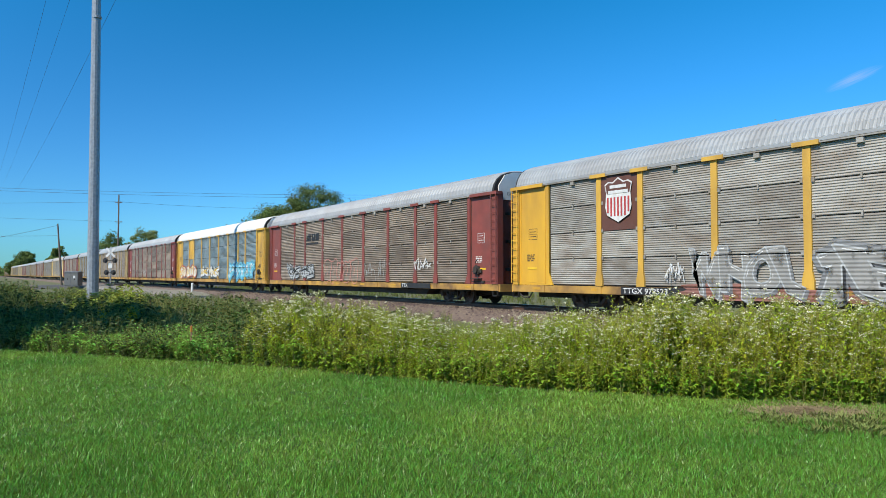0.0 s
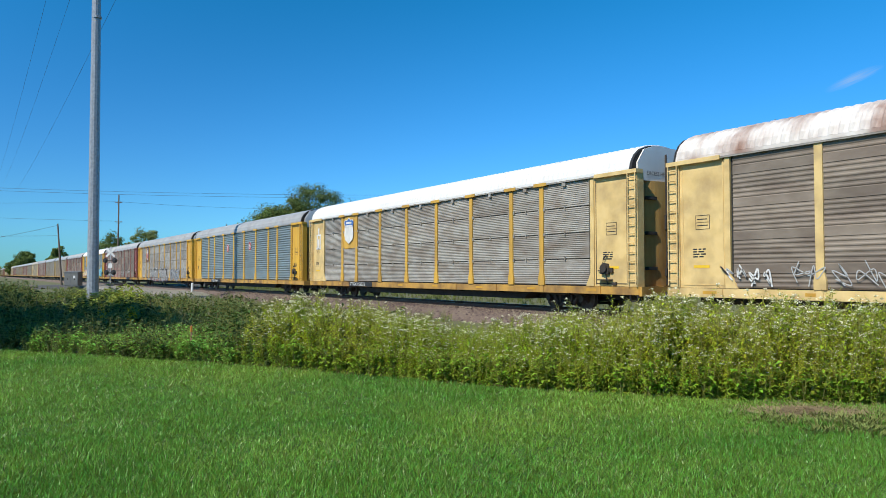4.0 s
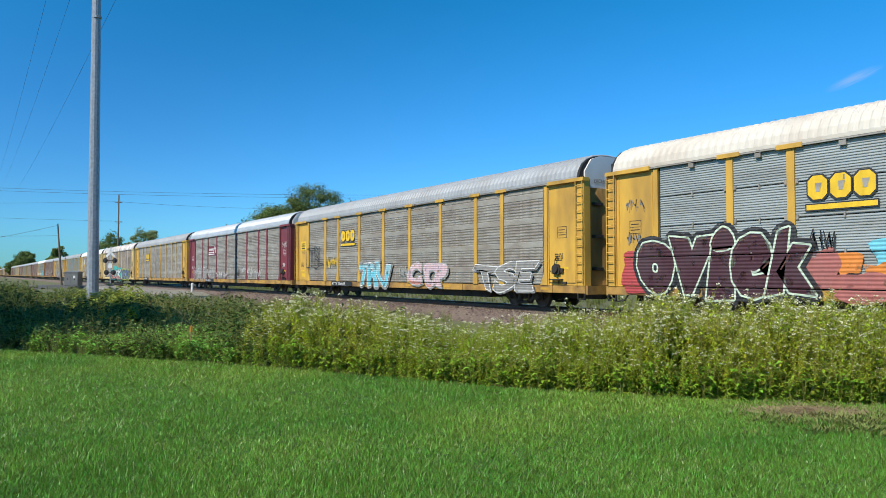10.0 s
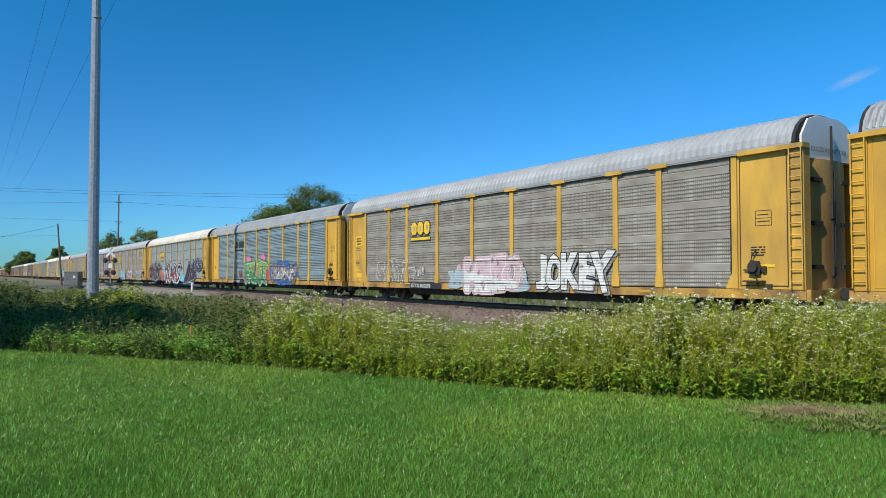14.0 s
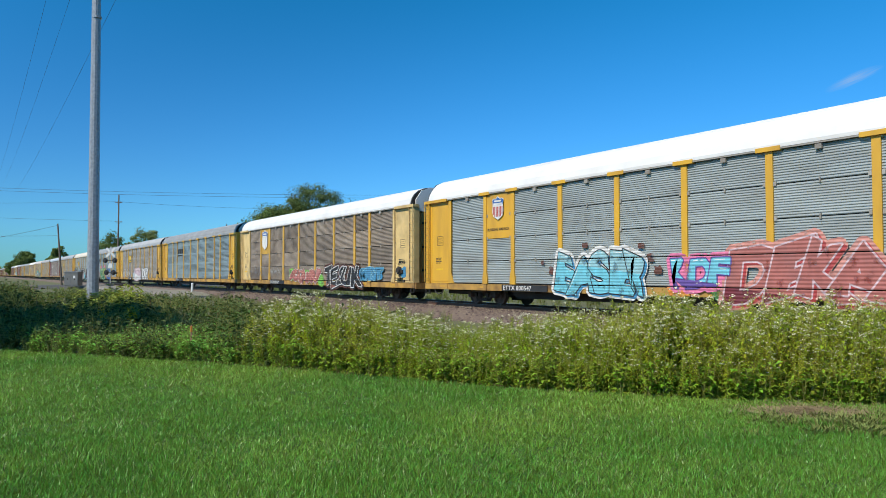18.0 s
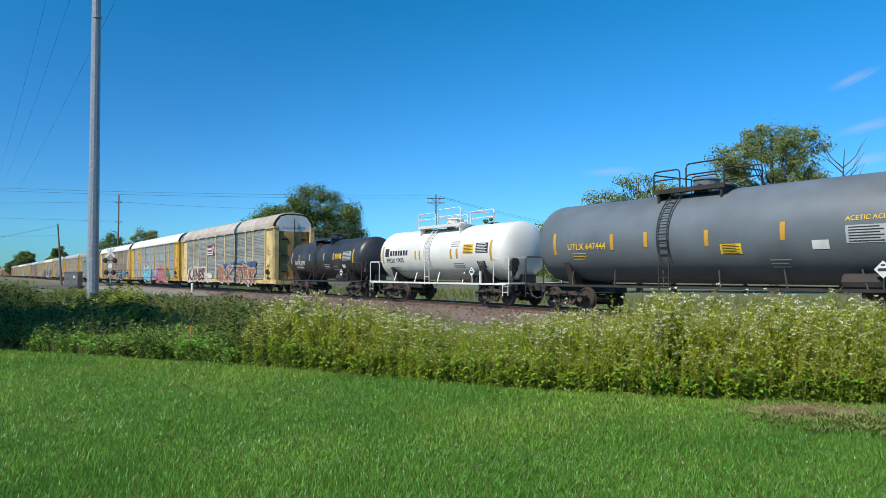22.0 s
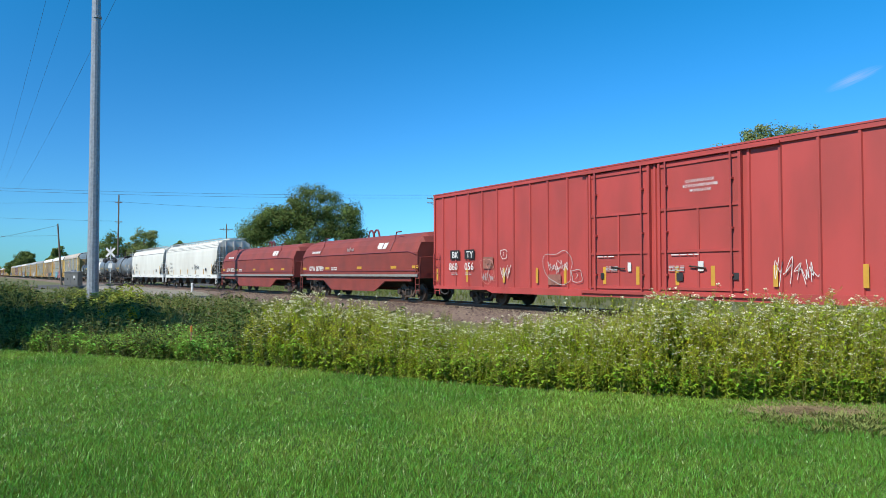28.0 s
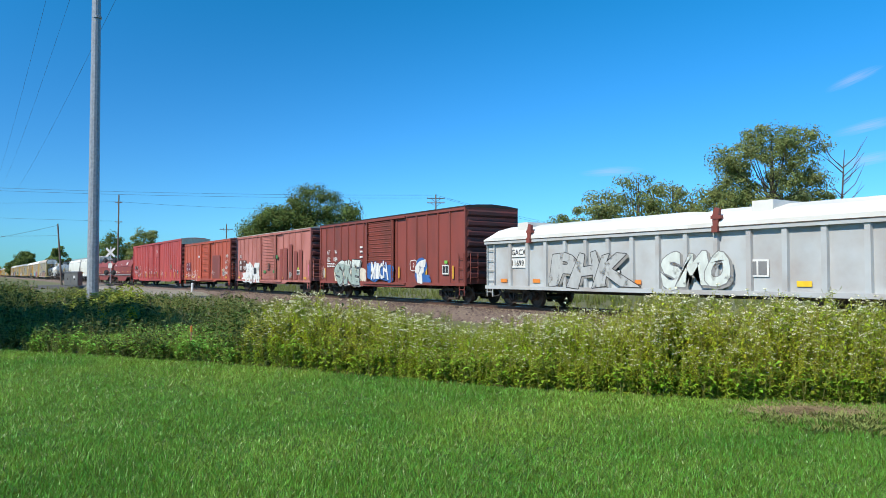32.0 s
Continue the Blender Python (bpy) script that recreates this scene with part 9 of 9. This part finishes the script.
def build_crossing():
    xs, ys = np.linspace(-132, -56, 153), np.linspace(12.0, 16.6, 19)
    v = []
    for y in ys:
        for x in xs:
            rim = smooth01(min((x + 132) / 5, (-56 - x) / 7, (y - 12.0) / 0.9, 1.0))
            v.append((x, y, -0.5 + rim * (0.52 + 0.16 * noise.noise((x * 0.45, y * 0.9, 3)) + 0.06 * noise.noise((x * 1.7, y * 2.4, 7)))))
    k = len(xs)
    a = soup("gravel_apron", v, [(j * k + i, j * k + i + 1, (j + 1) * k + i + 1, (j + 1) * k + i) for j in range(len(ys) - 1) for i in range(k - 1)], M["gravel"])
    tagged(a, "pale grey gravel apron beside the track", "gravel", kind="structure")
    bm = bmesh.new()
    prism(bm, [(-118, -0.4), (-116, 0.09), (-108, 0.09), (-106, -0.4)], 2, 16.4, "y")
    prism(bm, [(-118, -0.4), (-116, 0.09), (-108, 0.09), (-106, -0.4)], 23.8, 90, "y")
    r = part("road", bm, M["asphalt"])
    tagged(r, "worn asphalt road over the level crossing", "road", kind="structure")
    bm = bmesh.new()
    for y0, y1 in ((16.4, 19.15), (19.45, 20.7), (21.0, 23.8)):
        box(bm, -116, -108, y0, y1, 0.03, 0.17)
    c = part("crossing_deck", bm, M["tie"])
    tagged(c, "dark timber level crossing deck between the rails", "crossing", kind="structure")
    s = new("crossing_signal")
    s.location = yard(-43.1, 93, 0.05)
    tagged(s, "railway crossing signal mast with white crossbuck and dark lamps", "crossing signal")
    f = Matrix.Translation((0, 0, 0)) @ Matrix.Rotation(math.atan2(-RIGHT.y, -RIGHT.x) + math.pi, 4, "Z")
    bm = bmesh.new()
    tube(bm, [(0, 0, 0), (0, 0, 5.1)], 0.07, 8)
    part("mast", bm, M["silver"], s)
    bm = bmesh.new()
    box(bm, -0.35, 0.35, -0.35, 0.35, -0.1, 0.35)
    part("base", bm, M["case"], s)
    for k in (-1, 1):
        bm = bmesh.new()
        box(bm, -0.78, 0.78, -0.10, -0.08 - 0.004 * k, -0.135, 0.135)
        part("crossbuck_board", bm, M["p_white"], s, at=f @ Matrix.Translation((0, 0, 4.35)) @ Matrix.Rotation(k * radians(45), 4, "Y"))
    for z, spread in ((3.3, 0.62), (1.75, 0.45)):
        bm = bmesh.new()
        tube(bm, [(-spread, -0.1, z), (spread, -0.1, z)], 0.04, 6)
        part("lamp_bracket", bm, M["dark"], s, at=f)
        for k in (-1, 1):
            bm = bmesh.new()
            tube(bm, [(k * spread, -0.16, z), (k * spread, -0.12, z)], 0.33, 16)
            tube(bm, [(k * spread, -0.42, z + 0.02), (k * spread, -0.1, z)], 0.16, 12)
            part("lamp_head", bm, M["p_black"], s, at=f)
    bm = bmesh.new()
    box(bm, -0.26, 0.26, -0.12, -0.09, 2.3, 2.95)
    part("sign_plate", bm, M["p_white"], s, at=f)
    c = new("signal_case")
    c.location = yard(-48.9, 95, 0.04)
    tagged(c, "grey steel signal equipment case on the gravel apron", "signal case")
    bm = bmesh.new()
    box(bm, -0.9, 0.9, -0.6, 0.6, 0.0, 1.75)
    part("body", bm, M["case"], c, at=f)
    bm = bmesh.new()
    prism(bm, [(-0.68, 1.75), (-0.68, 1.8), (0, 1.92), (0.68, 1.8), (0.68, 1.75)], -0.98, 0.98)
    part("lid", bm, M["case"], c, at=f)
    for x in (-0.45, 0.45):
        bm = bmesh.new()
        box(bm, x - 0.4, x + 0.4, -0.63, -0.6, 0.1, 1.65)
        d = part("door", bm, M["case"], c, at=f)
        bm = bmesh.new()
        box(bm, x - 0.04, x + 0.04, -0.67, -0.63, 0.8, 1.0)
        part("handle", bm, M["dark"], d)
    bm = bmesh.new()
    box(bm, 0.25, 0.55, -0.64, -0.63, 1.0, 1.35)
    part("notice", bm, M["p_white"], c, at=f)
    m = new("marker_post")
    m.location = yard(-22.0, 63, -0.12)
    tagged(m, "short white plastic marker post by the ballast", "marker post")
    bm = bmesh.new()
    tube(bm, [(0, 0, -0.2), (0, 0, 0.75), (0, 0, 0.86)], 0.11, 10, 0.09)
    part("post", bm, M["p_white"], m)
    bm = bmesh.new()
    tube(bm, [(0, 0, 0.86), (0, 0, 0.92)], 0.12, 10, 0.05)
    part("cap", bm, M["p_white"], m)
    st = new("survey_stake")
    st.location = yard(-4.615, 13.2, 0.0)
    tagged(st, "thin orange survey stake in the weeds", "stake")
    bm = bmesh.new()
    box(bm, -0.013, 0.013, -0.01, 0.01, -0.2, 0.62)
    part("stick", bm, M["p_salmon"], st)
    bm = bmesh.new()
    box(bm, -0.028, 0.026, -0.014, 0.014, 0.5, 0.6)
    part("ribbon", bm, M["p_orange"], st)


build_crossing()


def dead_tree():
    rng = np.random.default_rng(9)
    t = new("dead_tree")
    t.location = yard(37.6, 67, G)
    tagged(t, "bare dead tree with forked grey branches", "tree")
    bm = bmesh.new()
    tube(bm, [(0, 0, -0.3), (0.1, 0, 4), (-0.2, 0, 9), (0.1, 0, 13.6)], 0.22, 7, 0.03)
    for i in range(16):
        z = rng.uniform(5, 12)
        s = rng.choice((-1, 1))
        l = rng.uniform(0.8, 2.6)
        d = RIGHT * s
        a = Vector((-0.05, 0, z))
        m = a + d * l * 0.5 + Vector((0, 0, l * 0.45))
        e = a + d * l + Vector((0, rng.normal(0, 0.4), l * rng.uniform(0.8, 1.4)))
        tube(bm, [a, m, e], 0.06, 5, 0.012)
        tube(bm, [m, m + d * 0.3 * l + Vector((0, 0, 0.6 * l))], 0.03, 4, 0.008)
    part("branch_spray", bm, M["bark"], t)


dead_tree()


# ---- thin high cloud ----
def cloud_material():
    m = bpy.data.materials.new("thin cirrus")
    m.use_nodes = True
    n, l = m.node_tree.nodes, m.node_tree.links
    for x in list(n):
        if x.type != "OUTPUT_MATERIAL":
            n.remove(x)
    out = n["Material Output"]
    tc, mp, nz, gr, mu = (n.new("ShaderNode" + k) for k in ("TexCoord", "Mapping", "TexNoise", "TexGradient", "Math"))
    mp.inputs["Scale"].default_value = (3.0, 14.0, 1.0)
    l.new(tc.outputs["Generated"], mp.inputs["Vector"])
    l.new(mp.outputs[0], nz.inputs["Vector"])
    nz.inputs["Scale"].default_value, nz.inputs["Detail"].default_value = 1.2, 6.0
    gr.gradient_type = "SPHERICAL"
    m2 = n.new("ShaderNodeMapping")
    m2.inputs["Location"].default_value, m2.inputs["Scale"].default_value = (-1.0, -1.0, 0), (2.0, 2.0, 0)
    l.new(tc.outputs["Generated"], m2.inputs["Vector"])
    l.new(m2.outputs[0], gr.inputs["Vector"])
    mu.operation = "MULTIPLY"
    l.new(gr.outputs["Fac"], mu.inputs[0])
    l.new(nz.outputs["Fac"], mu.inputs[1])
    em, tr, mx = (n.new("ShaderNode" + k) for k in ("Emission", "BsdfTransparent", "MixShader"))
    em.inputs["Color"].default_value, em.inputs["Strength"].default_value = (0.75, 0.85, 1.0, 1), 0.6
    mr = n.new("ShaderNodeMapRange")
    mr.inputs["From Min"].default_value, mr.inputs["From Max"].default_value, mr.inputs["To Max"].default_value = 0.1, 0.55, 0.4
    l.new(mu.outputs[0], mr.inputs["Value"])
    l.new(mr.outputs[0], mx.inputs[0])
    l.new(tr.outputs[0], mx.inputs[1])
    l.new(em.outputs[0], mx.inputs[2])
    l.new(mx.outputs[0], out.inputs["Surface"])
    return m


M["cirrus"] = cloud_material()
for px, pz, w, h, roll in ((735, 350, 150, 26, 24), (300, 183, 150, 22, 4), (760, 265, 190, 28, 14), (760, 205, 170, 30, 12)):
    k = 2000 / 1270
    v = [(-w * k / 2, 0, -h * k / 2), (w * k / 2, 0, -h * k / 2), (w * k / 2, 0, h * k / 2), (-w * k / 2, 0, h * k / 2)]
    me = bpy.data.meshes.new("backdrop_cloud")
    me.from_pydata([(a, c, 0) for a, b, c in v], [], [(0, 1, 2, 3)])
    me.materials.append(M["cirrus"])
    c = new("backdrop_cloud", me)
    c.matrix_world = Matrix.Translation(yard(px * k, 2000, pz * k + 1.5)) @ Matrix.Rotation(math.atan2(RIGHT.y, RIGHT.x), 4, "Z") @ Matrix.Rotation(math.pi / 2, 4, "X") @ Matrix.Rotation(radians(roll), 4, "Z")
    tagged(c, "thin white wisp of high cloud", "cloud", kind="structure")


# ---- the train runs ----
def motions():
    for car, x0 in CARS:
        walk(car, [(t, pose(x0 - gone(t), TRACK, RAIL)) for t in (0, 4, 8, 12, 16, 20, 24, 28, 32)])
    # every axle turns as its wheels roll on the rail; axles at the same place in their bogie turn alike
    rows = 960
    for w in (-0.89, 0.89):
        same = [ob for ob, k in AXLES if k == w]
        first = same[0]
        walk(first, [(i / 30, Matrix.Translation((w, 0, 0.43)) @ Matrix.Rotation(-gone(i / 30) / 0.425, 4, "Y")) for i in range(rows + 1)])
        for ob in same[1:]:
            ob.rotation_mode = "QUATERNION"
            keys = ob.animation_data_create()
            keys.action = first.animation_data.action
            keys.action_slot = first.animation_data.action_slot


motions()
